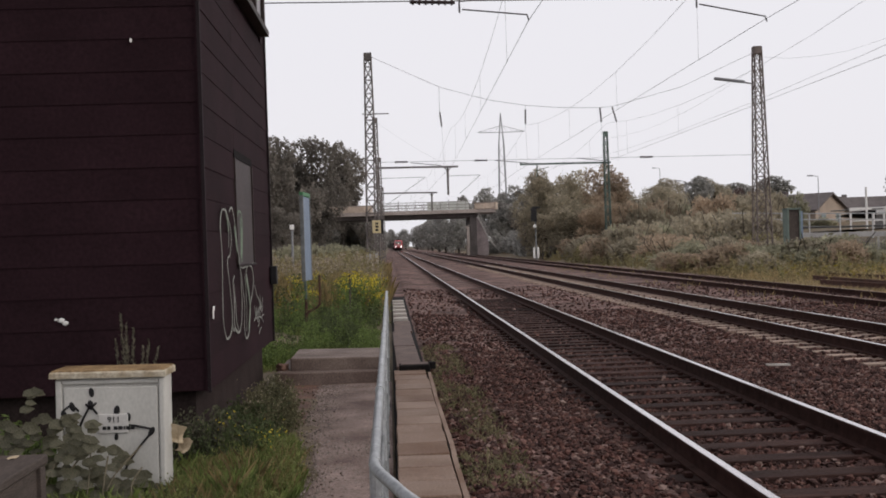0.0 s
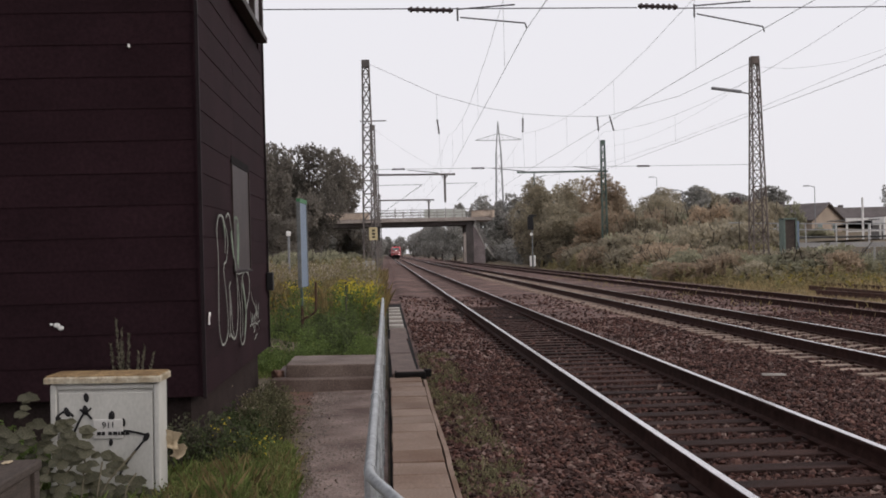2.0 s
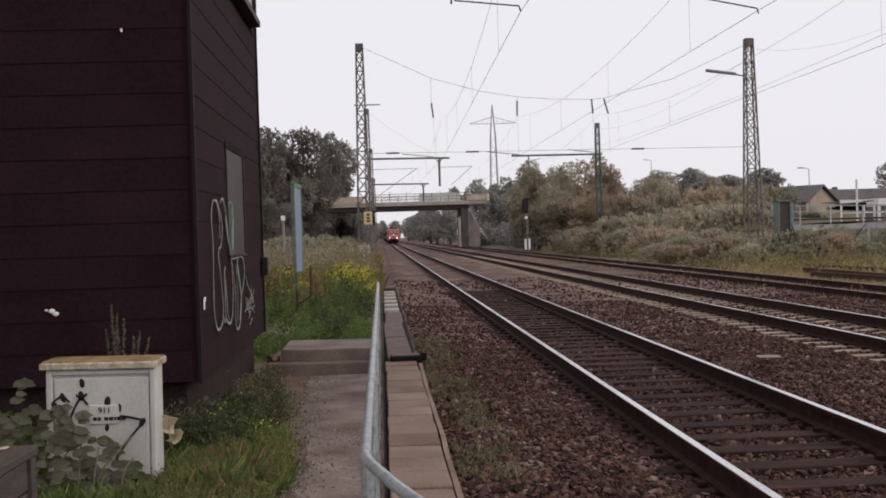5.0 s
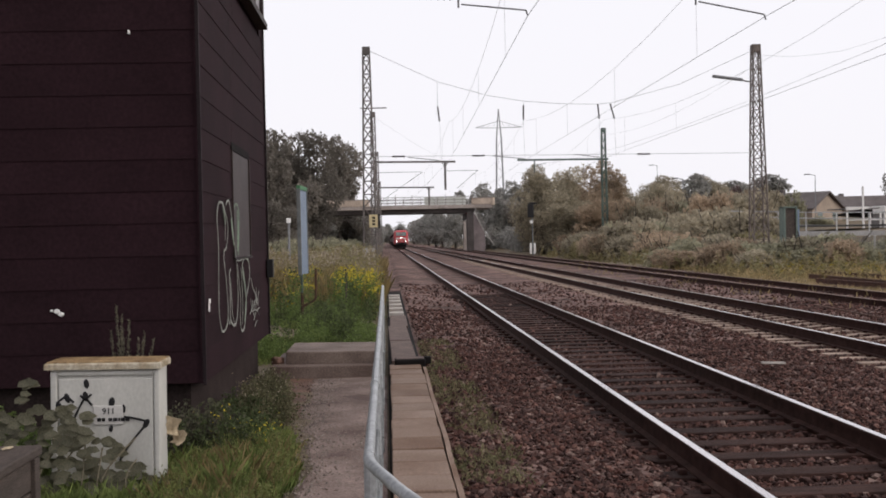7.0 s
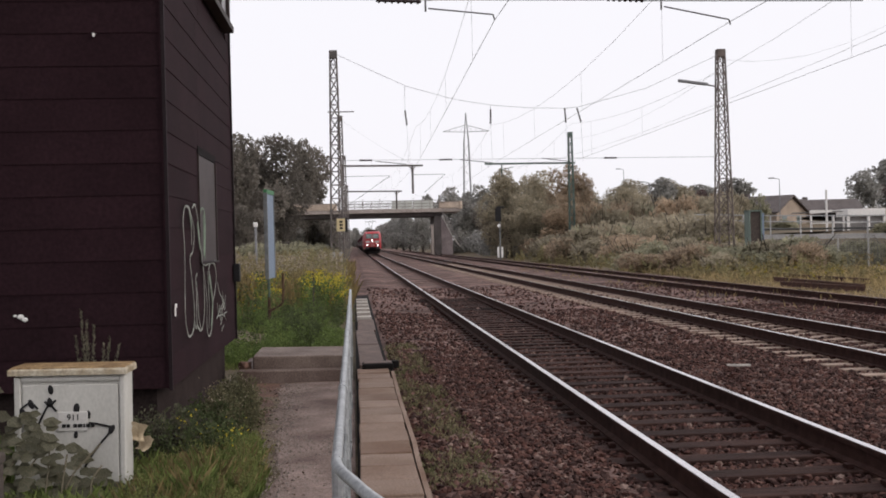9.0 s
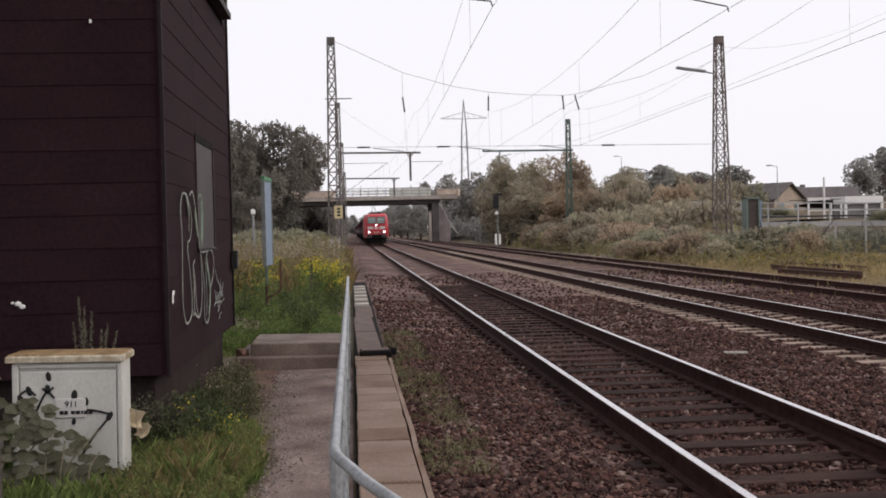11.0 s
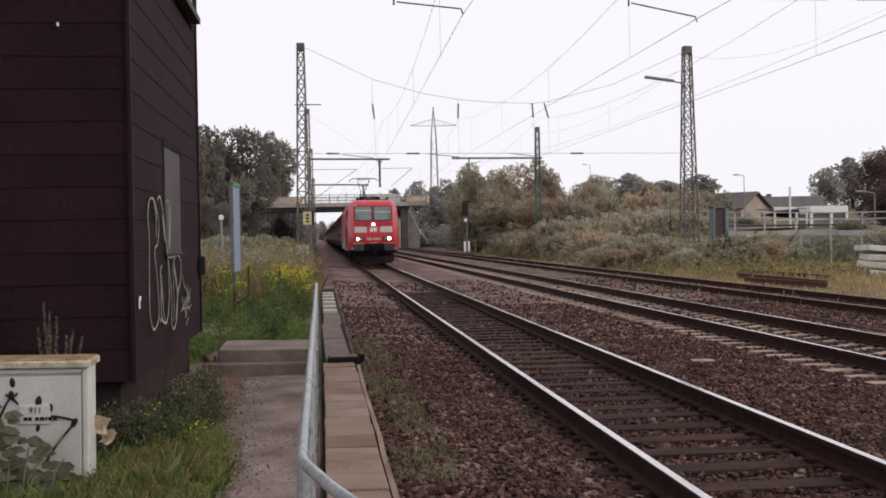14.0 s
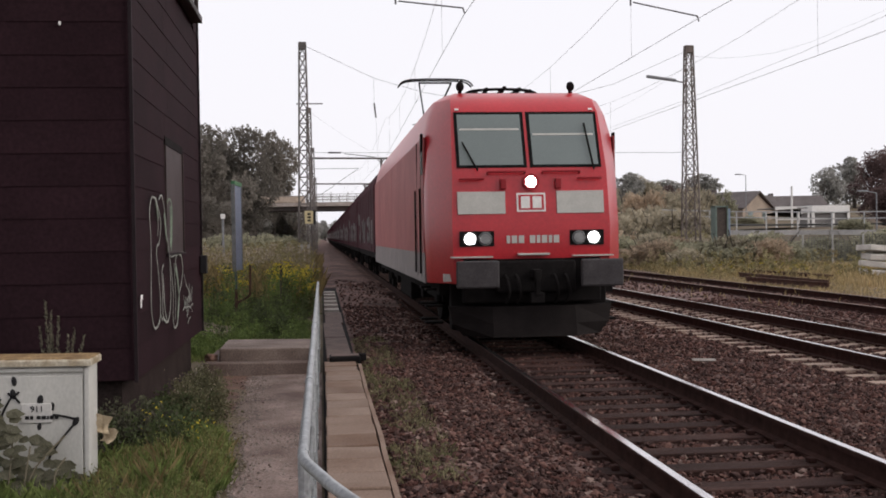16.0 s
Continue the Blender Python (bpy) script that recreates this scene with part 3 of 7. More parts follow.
# ---- path, platform steps, cable duct, handrail ----
def make_path():
    bm = bmesh.new()
    rng = random.Random(2)
    ys = [-24.0 + 0.65 * i for i in range(40)] + [2.0 + 0.45 * i for i in range(29)]
    rings = []
    for y in ys:
        left = -0.62 - 0.36 * smoothstep(8, 13.5, y) + rng.uniform(-0.05, 0.05)
        rings.append([(left, y, -0.3), (-0.03, y, -0.3), (-0.03, y, -0.145), (-0.35, y, -0.138 + rng.uniform(-0.006, 0.006)), (left + 0.04, y, -0.146), (left, y, -0.165)])
    loft(bm, rings)
    solo("path", bm, M["path"], "worn grey concrete path with sand on it", "path", kind="structure")
    bm = bmesh.new()
    loft(bm, [[(-1.56 + 0.1 * math.sin(y * 3), y, -0.3), (-0.9, y, -0.3), (-0.9, y, -0.15), (-1.2, y, -0.147 + 0.01 * math.sin(y * 7)), (-1.5, y, -0.15)] for y in [11.2 + 0.3 * i for i in range(12)]])
    solo("path", bm, M["red_earth"], "bare reddish trodden earth beside the path", "path", kind="structure")
    p = thing("concrete_platform", "low weathered concrete platform with one step", "platform", kind="structure")
    bm = bmesh.new()
    box(bm, -1.5, -0.12, 14.5, 16.3, -0.4, -0.005, bevel=0.015)
    part("step", bm, M["concrete"], p).matrix_basis = pose(0, 0, 0.01, 0, 0.6, 0)
    bm = bmesh.new()
    box(bm, -1.33, -0.13, 14.76, 16.1, -0.012, 0.158, bevel=0.018)
    part("platform_slab", bm, M["concrete_pale"], p).matrix_basis = pose(0, 0, 0, 0, 0.9, 0)
    bm = bmesh.new()
    bmesh.ops.create_icosphere(bm, subdivisions=2, radius=0.1, matrix=pose(-1.44, 14.85, 0.05) @ Matrix.Diagonal((0.9, 0.8, 0.7, 1)))
    for v in bm.verts:
        v.co += 0.03 * noise.noise_vector(v.co * 14)
    solo("rubble_lump", bm, M["red_earth"], "reddish lump of rubble on the concrete step", "rubble")


make_path()


def make_duct():
    duct = thing("cable_duct", "concrete cable duct with separate lids along the track", "cable duct", kind="structure")
    bm = bmesh.new()
    box(bm, -0.012, 0.42, -16.0, 37.5, -0.45, -0.085)
    part("trough", bm, M["under"], duct)
    bm = bmesh.new()
    box(bm, 0.01, 0.412, 0.006, 0.486, -0.08, -0.03, bevel=0.009)
    lid = mesh_of("lid", bm, M["lid"])
    rng = random.Random(7)
    y = -15.7
    while y < 14.4:
        ob = new("lid", lid)
        ob.parent = duct
        ob.matrix_basis = pose(rng.uniform(-0.008, 0.008), y, rng.uniform(-0.006, 0.006), rng.uniform(-0.5, 0.5), rng.uniform(-0.8, 0.8), rng.uniform(-0.7, 0.7))
        y += 0.5
    bm = bmesh.new()
    box(bm, 0.07, 0.47, 14.7, 15.05, -0.09, 0.04, bevel=0.02)
    box(bm, 0.46, 0.55, 14.9, 15.05, -0.04, 0.05, bevel=0.01)
    hood = part("cover_hood", bm, M["under"], duct, "black plastic cover")
    bm = bmesh.new()
    box(bm, 0.09, 0.45, 14.79, 15.04, 0.036, 0.046, bevel=0.004)
    part("cover_top", bm, M["slab_dark"], hood, "dusty grey top of the cover")
    bm = bmesh.new()
    box(bm, 0.02, 0.36, 0, 3.1, -0.08, -0.035, bevel=0.007)
    slab = mesh_of("lid", bm, M["slab_dark"])
    for i in range(3):
        ob = new("lid", slab)
        ob.parent = duct
        ob.matrix_basis = pose(rng.uniform(-0.02, 0.02), 15.4 + 3.15 * i, rng.uniform(-0.01, 0.01), 0, 0, rng.uniform(-0.4, 0.4))
    for i in range(6):
        bm = bmesh.new()
        box(bm, 0.02, 0.34, 24.9 + 1.6 * i, 25.35 + 1.6 * i, -0.08, 0.01, bevel=0.01)
        part("lid", bm, M["pale_lid"], duct, "pale raised lid")
        bm = bmesh.new()
        box(bm, 0.02, 0.34, 25.4 + 1.6 * i, 26.45 + 1.6 * i, -0.08, -0.035, bevel=0.007)
        part("lid", bm, M["slab_dark"], duct)
    bm = bmesh.new()
    loft(bm, [[(0.42 + dx, y, -0.3), (0.46 + dx, y, -0.3), (0.46 + dx, y, -0.045 + dz), (0.42 + dx, y, -0.04 + dz)]
              for y, dx, dz in ((-16, 0, 0), (5, 0.004, -0.005), (8.5, 0.0, 0), (9.2, 0.01, 0.004), (12, 0.0, -0.004), (14.6, 0.012, 0.0))])
    part("kerb_board", bm, M["lid"], duct, "thin edging board")


make_duct()


def pipe(pts, r, seg=10):
    bm = bmesh.new()
    rings = []
    n = len(pts)
    for i, p in enumerate(pts):
        d = (Vector(pts[min(n - 1, i + 1)]) - Vector(pts[max(0, i - 1)])).normalized()
        q = d.to_track_quat("Z", "Y").to_matrix()
        rings.append([Vector(p) + q @ Vector((r * math.cos(a), r * math.sin(a), 0)) for a in [2 * math.pi * k / seg for k in range(seg)]])
    # keep the rings from twisting
    for a, b in zip(rings, rings[1:]):
        best = min(range(seg), key=lambda k: (b[k] - a[0]).length)
        b[:] = b[best:] + b[:best]
    return loft(bm, rings)


def make_handrail():
    h = thing("handrail", "galvanised tube handrail beside the path, with a lower flat bar", "railing")
    X0 = -0.075
    curve = smooth_line([(X0, 18.12, 0.8), (X0, 18.05, 0.845), (X0, 17.85, 0.85), (X0, 10, 0.852), (X0, 4.4, 0.85), (X0, 3.95, 0.85), (X0 + 0.006, 3.74, 0.85), (X0 + 0.065, 3.46, 0.85), (X0 + 0.105, 3.3, 0.848), (X0 + 0.3, 2.6, 0.84), (X0 + 0.32, 2.45, 0.75), (X0 + 0.32, 2.43, 0.4), (X0 + 0.32, 2.43, -0.05)], 5)
    part("top_rail", pipe(curve, 0.019), M["galv"], h, smooth=True)
    for y in (5.8, 9.6, 13.5):
        bm = bmesh.new()
        rod(bm, (X0, y - 0.03, 0.851), (X0, y + 0.03, 0.851), 0.0235, seg=12)
        part("sleeve", bm, M["galv"], h)
    for y in (3.95, 6.6, 9.3, 12.0, 14.7, 17.8):
        bm = bmesh.new()
        rod(bm, (X0, y, -0.3), (X0, y, 0.84), 0.022, seg=10)
        part("post", bm, M["galv"], h)
    for z in (0.12, 0.48):
        bm = bmesh.new()
        rod(bm, (X0 + 0.0, 3.95, z), (X0 + 0.0, 17.8, z), 0.014, seg=8)
        part("lower_rail", bm, M["galv_dark"], h)
    # slanted bars added to stand for dark gaps and shadows below the rail
    y = 4.3
    while y < 17.3:
        bm = bmesh.new()
        bar(bm, (X0 + 0.02, y, 0.14), (X0 + 0.02, y + 0.22, 0.47), 0.012, 0.03)
        part("brace", bm, M["galv_dark"], h)
        y += 1.35
    return h


make_handrail()


# ---- cable cabinet and the low bin beside it ----
def make_cabinet():
    x0, x1, y0, y1, top = -2.36, -1.6, 8.0, 8.33, 0.727
    c = thing("cable_cabinet", "white sheet-metal cable cabinet with a rusty lid and black scrawls", "cabinet")
    bm = bmesh.new()
    box(bm, x0 + 0.015, x1 - 0.015, y0 + 0.02, y1, -0.25, top, bevel=0.008)
    part("body", bm, M["cabinet"], c)
    bm = bmesh.new()
    for a, b2 in ((x0 + 0.01, x0 + 0.056), (x1 - 0.044, x1 - 0.004)):
        box(bm, a, b2, y0, y0 + 0.05, -0.25, top - 0.01, bevel=0.01)
    box(bm, x0 + 0.056, x1 - 0.044, y0, y0 + 0.05, top - 0.045, top - 0.012, bevel=0.008)
    part("door_frame", bm, M["cabinet"], c)
    bm = bmesh.new()
    box(bm, x0 + 0.066, x1 - 0.05, y0 + 0.004, y0 + 0.05, -0.2, top - 0.068, bevel=0.006)
    door = part("door", bm, M["cabinet"], c)
    bm = bmesh.new()
    rings = []
    for dz, o in ((0.0, 0.012), (0.0, 0.025), (0.034, 0.025), (0.044, 0.018), (0.048, 0.0)):
        rings.append([(x0 - o, y0 - o, top + dz), (x1 + o * 0.4, y0 - o, top + dz), (x1 + o * 0.4, y1 + o, top + dz), (x0 - o, y1 + o, top + dz)])
    loft(bm, rings)
    part("lid", bm, M["cabinet_lid"], c, "cream lid with yellow-brown stains")
    bm = bmesh.new()
    box(bm, x0 - 0.012, x1 + 0.002, y0 - 0.012, y1 + 0.012, top + 0.042, top + 0.054, bevel=0.004)
    part("lid_top", bm, M["lid_rust"], c, "rusty lid top")
    bm = bmesh.new()
    box(bm, -2.057, -1.855, y0 - 0.006, y0 + 0.01, 0.342, 0.474, bevel=0.004)
    plate = part("number_plate", bm, M["white_plate"], c, "small white enamel plate with black marking")
    text = bpy.data.curves.new("marking", "FONT")
    text.body, text.size, text.extrude = "911", 0.06, 0.0015
    text.align_x, text.align_y = "CENTER", "CENTER"
    text.materials.append(M["ink"])
    ob = new("marking", text)
    ob.parent = plate
    ob.matrix_basis = pose(-1.952, y0 - 0.008, 0.434, 90, 0, 0)
    bm = bmesh.new()
    x = -2.03
    for wd in (0.026, 0.022, 0.0, 0.026, 0.03, 0.012, 0.026, 0.026):
        if wd:
            bm = bmesh.new()
            box(bm, x, x + wd, y0 - 0.0085, y0 - 0.004, 0.366, 0.39)
            part("marking", bm, M["ink"], plate)
        x += wd + 0.006 if wd else 0.016
    scrawls = [[(-2.2, 0.36), (-2.155, 0.46), (-2.115, 0.53)], [(-2.145, 0.548), (-2.11, 0.522), (-2.07, 0.555)], [(-2.105, 0.53), (-2.085, 0.5), (-2.066, 0.478)],
               [(-1.856, 0.478), (-1.845, 0.455), (-1.85, 0.425)], [(-1.85, 0.394), (-1.79, 0.386), (-1.7, 0.364)], [(-1.69, 0.35), (-1.74, 0.29), (-1.81, 0.205), (-1.88, 0.09)],
               [(-2.19, 0.498), (-2.235, 0.537), (-2.27, 0.525), (-2.3, 0.49), (-2.27, 0.42), (-2.275, 0.36)]]
    for pts in scrawls:
        bm = bmesh.new()
        ring = []
        pts = smooth_line(pts)
        for i, (px, pz) in enumerate(pts):
            a, b2 = pts[max(0, i - 1)], pts[min(len(pts) - 1, i + 1)]
            d = Vector((b2[0] - a[0], b2[1] - a[1])).normalized() * 0.007
            ring.append([(px - d.y, y0 - 0.004, pz + d.x), (px + d.y, y0 - 0.004, pz - d.x), (px + d.y, y0 + 0.006, pz - d.x), (px - d.y, y0 + 0.006, pz + d.x)])
        loft(bm, ring)
        part("scrawl", bm, M["ink"], c, "black painted scrawl")
    for px, pz, s in ((-2.103, 0.627, 0.034), (-2.11, 0.54, 0.036), (-1.932, 0.494, 0.04), (-1.697, 0.346, 0.036), (-1.938, 0.315, 0.026), (-2.235, 0.53, 0.036), (-2.29, 0.47, 0.04), (-1.85, 0.452, 0.022)):
        bm = bmesh.new()
        bmesh.ops.create_icosphere(bm, subdivisions=2, radius=s, matrix=pose(px, y0 + 0.001, pz, 0, px * 90, 0) @ Matrix.Diagonal((0.55, 0.12, 1.0, 1)))
        part("paint_blot", bm, M["ink"], c, "black paint blot")
    c.matrix_basis = pose(x0, 0, 0.0, 0, 0.7, 0) @ pose(-x0, 0, 0.01)
    for i, (px, pz, rx, rz) in enumerate(((-1.58, 0.27, 12, 20), (-1.52, 0.19, -20, -35))):
        bm = bmesh.new()
        bmesh.ops.create_grid(bm, x_segments=8, y_segments=8, size=0.062)
        for v in bm.verts:
            v.co += 0.045 * noise.noise_vector(v.co * 11 + Vector((i * 3, 0, 0)))
        r = bmesh.ops.extrude_face_region(bm, geom=bm.faces[:])
        for v in [g for g in r["geom"] if isinstance(g, bmesh.types.BMVert)]:
            v.co.z += 0.004
        bmesh.ops.recalc_face_normals(bm, faces=bm.faces)
        solo("crumpled_paper", bm, M["paper"], "crumpled yellowed paper caught in the weeds", "litter", at=pose(px, 8.3, pz, 80 + rx, 15, rz))


make_cabinet()


def make_bin():
    b = thing("storage_bin", "low brown wooden bin with litter on its lid", "bin")
    bm = bmesh.new()
    for z0, z1 in ((-0.2, 0.02), (0.03, 0.22), (0.23, 0.4)):
        box(bm, -3.3, -2.0, 4.2, 6.5, z0, z1, bevel=0.01)
    part("body", bm, M["bin_wood"], b)
    bm = bmesh.new()
    box(bm, -3.34, -1.965, 4.16, 6.54, 0.415, 0.47, bevel=0.012)
    part("lid", bm, M["bin_wood"], b)
    for y in (6.48, 5.2):
        bm = bmesh.new()
        box(bm, -2.01, -1.975, y - 0.05, y + 0.04, -0.2, 0.41, bevel=0.006)
        part("corner_post", bm, M["bin_wood"], b)
    for i, (x, y) in enumerate(((-2.2, 6.0), (-2.35, 6.3), (-2.12, 6.42))):
        bm = bmesh.new()
        bmesh.ops.create_icosphere(bm, subdivisions=1, radius=0.05, matrix=pose(x, y, 0.477, 0, 0, i * 40) @ Matrix.Diagonal((1.2, 0.6, 0.12, 1)))
        solo("scrap", bm, M["paper"], "pale scrap of litter on the bin lid", "litter")


make_bin()


# ---- signs along the verge ----
def make_signs():
    s = thing("sign_board", "narrow pale blue sign board on a thin green post", "sign", at=pose(-1.6, 22, 0, 0, 0, 86))
    bm = bmesh.new()
    box(bm, -0.45, 0.45, -0.02, 0.02, 0.98, 2.58, bevel=0.006)
    part("panel", bm, M["sign_back"], s)
    for x in (-0.46, 0.46):
        bm = bmesh.new()
        box(bm, x - 0.022, x + 0.022, -0.035, 0.035, 0.97, 2.6, bevel=0.005)
        part("frame", bm, M["galv_dark"], s)
    bm = bmesh.new()
    box(bm, -0.48, 0.48, -0.035, 0.035, 2.58, 2.66, bevel=0.005)
    part("frame", bm, M["sign_green"], s, "green top edge")
    bm = bmesh.new()
    rod(bm, (0, 0.04, -0.2), (0, 0.04, 1.1), 0.025)
    part("post", bm, M["mast_green"], s)
    part("post_foot", pipe([(0.0, 0.04, -0.2), (0.0, 0.04, 0.62)], 0.03, 8), M["rust"], s, "dark rusty foot of the post")
    bent = pipe(smooth_line([(-1.36, 21.86, 1.08), (-1.37, 21.86, 0.6), (-1.39, 21.86, 0.5), (-1.5, 21.87, 0.42), (-1.62, 21.88, 0.33), (-1.64, 21.88, -0.1)], 4), 0.022, 6)
    solo("bent_rod", bent, M["rust"], "thin rusty bent rod beside the sign post", "rod")
    k = thing("marker_post", "slim grey post with a pale head in the weeds", "post", at=pose(-4.07, 48, 0))
    part("pole", pipe([(0, 0, -0.3), (0, 0, 2.45)], 0.05, 8), M["lamp_grey"], k)
    bm = bmesh.new()
    box(bm, -0.09, 0.09, -0.06, 0.06, 2.42, 2.62, bevel=0.02)
    part("head", bm, M["white"], k, "pale head of the post")
    bm = bmesh.new()
    rod(bm, (-0.9, 24.5, -0.2), (-0.88, 24.5, 1.0), 0.02)
    solo("stake", bm, M["bark"], "thin weathered stake in the weeds", "stake")
    p = thing("mast_plate", "small yellow plate with dark marks on the mast", "sign", at=pose(-0.63, 57.4, 2.6))
    bm = bmesh.new()
    box(bm, -0.21, 0.21, 0, 0.03, -0.32, 0.32, bevel=0.006)
    part("panel", bm, M["yellow"], p)
    bm = bmesh.new()
    for z in (0.16, 0.0, -0.16):
        bm = bmesh.new()
        box(bm, -0.07, 0.09, -0.006, 0.0, z - 0.05, z + 0.05)
        part("marking", bm, M["ink"], p)
    bm = bmesh.new()
    box(bm, 0.22, 0.34, 0.0, 0.12, -0.36, 0.36, bevel=0.01)
    part("side_box", bm, M["ink"], p, "black narrow box")


make_signs()


# ---- train ----
def at_front(t):
    """How far ahead of the camera the locomotive's headlamps are."""
    return 16.16 + 24.3 * (16.0 - t)


def wheel_mesh(r):
    bm = bmesh.new()
    rod(bm, (-0.07, 0, 0), (0.07, 0, 0), r, seg=24)
    rod(bm, (-0.085, 0, 0), (0.085, 0, 0), r * 0.35, seg=16)
    return mesh_of("wheel", bm, M["under"])


def bogie(parent, y, wheels, r=0.6):
    bm = bmesh.new()
    for s in (-1, 1):
        box(bm, s * 1.0 - 0.07, s * 1.0 + 0.07, y - 1.7, y + 1.7, 0.5, 0.72, bevel=0.02)
        for d in wheels:
            box(bm, s * 1.05 - 0.1, s * 1.05 + 0.1, y + d - 0.2, y + d + 0.2, 0.42, 0.82, bevel=0.03)
    box(bm, -1.0, 1.0, y - 0.3, y + 0.3, 0.45, 0.8)
    part("bogie_frame", bm, M["under"], parent)
    me = wheel_mesh(r)
    for d in wheels:
        for s in (-0.75, 0.75):
            w = new("wheel", me)
            w.parent = parent
            w.matrix_basis = pose(s, y + d, r)


LOCO = 17.5


def nose(z):
    """How far back the face leans at a height."""
    return float(np.interp(z, (0.88, 1.25, 1.7, 2.5, 3.38, 3.6, 3.74), (0.06, 0.0, 0.0, 0.1, 0.46, 0.72, 1.15)))


def face_panel(name, x0, x1, z0, z1, mat, parent, proud=0.012, label="", inset=0.0):
    """A thin panel that lies on the sloping face."""
    bm = bmesh.new()
    rings = []
    for d in (0.02, -proud):
        i = inset if d < 0 else 0.0
        rings.append([(x0 + i, nose(z0) + d, z0 + i), (x1 - i, nose(z0) + d, z0 + i), (x1 - i, nose(z1) + d, z1 - i), (x0 + i, nose(z1) + d, z1 - i)])
    loft(bm, rings)
    return part(name, bm, mat, parent, label)


def make_loco():
    lo = thing("locomotive", "red electric freight locomotive with lit headlamps and one raised pantograph", "locomotive")
    bm = bmesh.new()
    rings = []
    for z, wf, ws, ch in ((0.88, 1.10, 1.44, 0.75), (1.25, 1.14, 1.46, 0.75), (1.7, 1.15, 1.47, 0.8), (2.5, 1.13, 1.47, 0.85), (3.05, 1.11, 1.46, 0.85), (3.38, 1.09, 1.38, 0.75), (3.6, 1.07, 1.28, 0.5), (3.74, 0.95, 1.06, 0.3)):
        f, b = nose(z), LOCO
        half = [(0.0, f), (wf * 0.6, f), (wf, f + 0.012), (ws - 0.05, f + ch * 0.72), (ws, f + ch)]
        back = [(ws, b - f - ch), (ws - 0.05, b - f - ch * 0.72), (wf, b - f - 0.012), (wf * 0.6, b - f), (0.0, b - f)]
        right = half + back
        left = [(-x, y) for x, y in reversed(right) if x > 0]
        rings.append([(x, y, z) for x, y in right + left])
    loft(bm, rings)
    bm.normal_update()
    for f in bm.faces:
        f.smooth = True
    for e in bm.edges:
        e.smooth = len(e.link_faces) == 2 and e.calc_face_angle(0) < radians(28)
    part("body", bm, M["loco_red"], lo)
    for s in (-1, 1):
        bm = bmesh.new()
        box(bm, s * 1.452, s * 1.474, 0.9, LOCO - 0.9, 0.87, 1.32)
        part("side_skirt", bm, M["loco_skirt"], lo, "grey lower side band")
        bm = bmesh.new()
        box(bm, s * 1.46, s * 1.478, 1.35, 1.4, 0.95, 3.05)
        box(bm, s * 1.46, s * 1.478, 2.05, 2.1, 0.95, 3.05)
        part("door_seam", bm, M["under"], lo)
        bm = bmesh.new()
        box(bm, s * 1.45, s * 1.49, 1.0, 1.28, 2.5, 3.05, bevel=0.01)
        part("side_window", bm, M["glass"], lo, "dark cab side window")
        for y in (1.3, 2.15):
            bm = bmesh.new()
            rod(bm, (s * 1.5, y, 1.0), (s * 1.5, y, 2.3), 0.016, seg=6)
            part("grab_rail", bm, M["under"], lo)
        bm = bmesh.new()
        for y0, y1 in ((0.92, 1.345), (1.405, 2.045), (2.105, 8.7), (8.72, LOCO - 0.92)):
            loft(bm, [[(s * 1.462, y, 1.322), (s * 1.476, y, 1.322), (s * 1.476, y, 2.5), (s * 1.466, y, 3.06), (s * 1.45, y, 3.06)] for y in (y0, y1)])
        part("side_panel", bm, M["loco_dusty"], lo, "dusty faded red side panels")
        bm = bmesh.new()
        box(bm, s * 1.46, s * 1.5, 1.0, 1.1, 2.84, 3.12, bevel=0.012)
        part("side_mirror", bm, M["under"], lo, "narrow dark mirror housing")
        for y in (0.95, 1.75):
            for k in range(3):
                bm = bmesh.new()
                box(bm, s * 1.2, s * 1.46, y, y + 0.3, 0.25 + 0.25 * k, 0.28 + 0.25 * k)
                part("cab_step", bm, M["under"], lo)
        bm = bmesh.new()
        box(bm, s * 1.18 - 0.09, s * 1.18 + 0.09, 0.16, 0.24, 0.91, 1.02)
        part("data_panel", bm, M["loco_grey"], lo, "small pale panel")
    # windscreen
    for x0, x1 in ((-1.06, -0.035), (0.005, 1.06)):
        face_panel("windscreen_frame", x0, x1, 2.54, 3.38, M["under"], lo, 0.006)
    for s in (-1, 1):
        face_panel("corner_mark", s * 1.0 - 0.035, s * 1.0 + 0.035, 3.4, 3.45, M["white"], lo, 0.01, "small white triangle mark", 0.012)
    for x0, x1 in ((-1.015, -0.085), (0.055, 1.015)):
        p = face_panel("windscreen_pane", x0, x1, 2.58, 3.34, M["glass"], lo, 0.014)
        zb = 3.1 if x0 < 0 else 3.02
        face_panel("sun_blind", x0 + 0.03, x1 - 0.03, zb, zb + 0.028, M["loco_grey"], p, 0.018, "pale strip behind the glass")
        a, c, zt = (x0 + 0.05, x0 + 0.25, 2.92) if x0 < 0 else (x1 - 0.16, x1 - 0.08, 3.2)
        bm = bmesh.new()
        bar(bm, (c, nose(2.5) - 0.05, 2.5), (a, nose(zt) - 0.05, zt), 0.018)
        part("wiper", bm, M["under"], lo)
    for x0, x1 in ((-0.62, -0.08), (0.18, 0.72)):
        bm = bmesh.new()
        rod(bm, (x0, 0.04, 2.48), (x1, 0.04, 2.48), 0.016, seg=6)
        for x in (x0, x1):
            rod(bm, (x, 0.04, 2.48), (x, 0.12, 2.44), 0.014, seg=6)
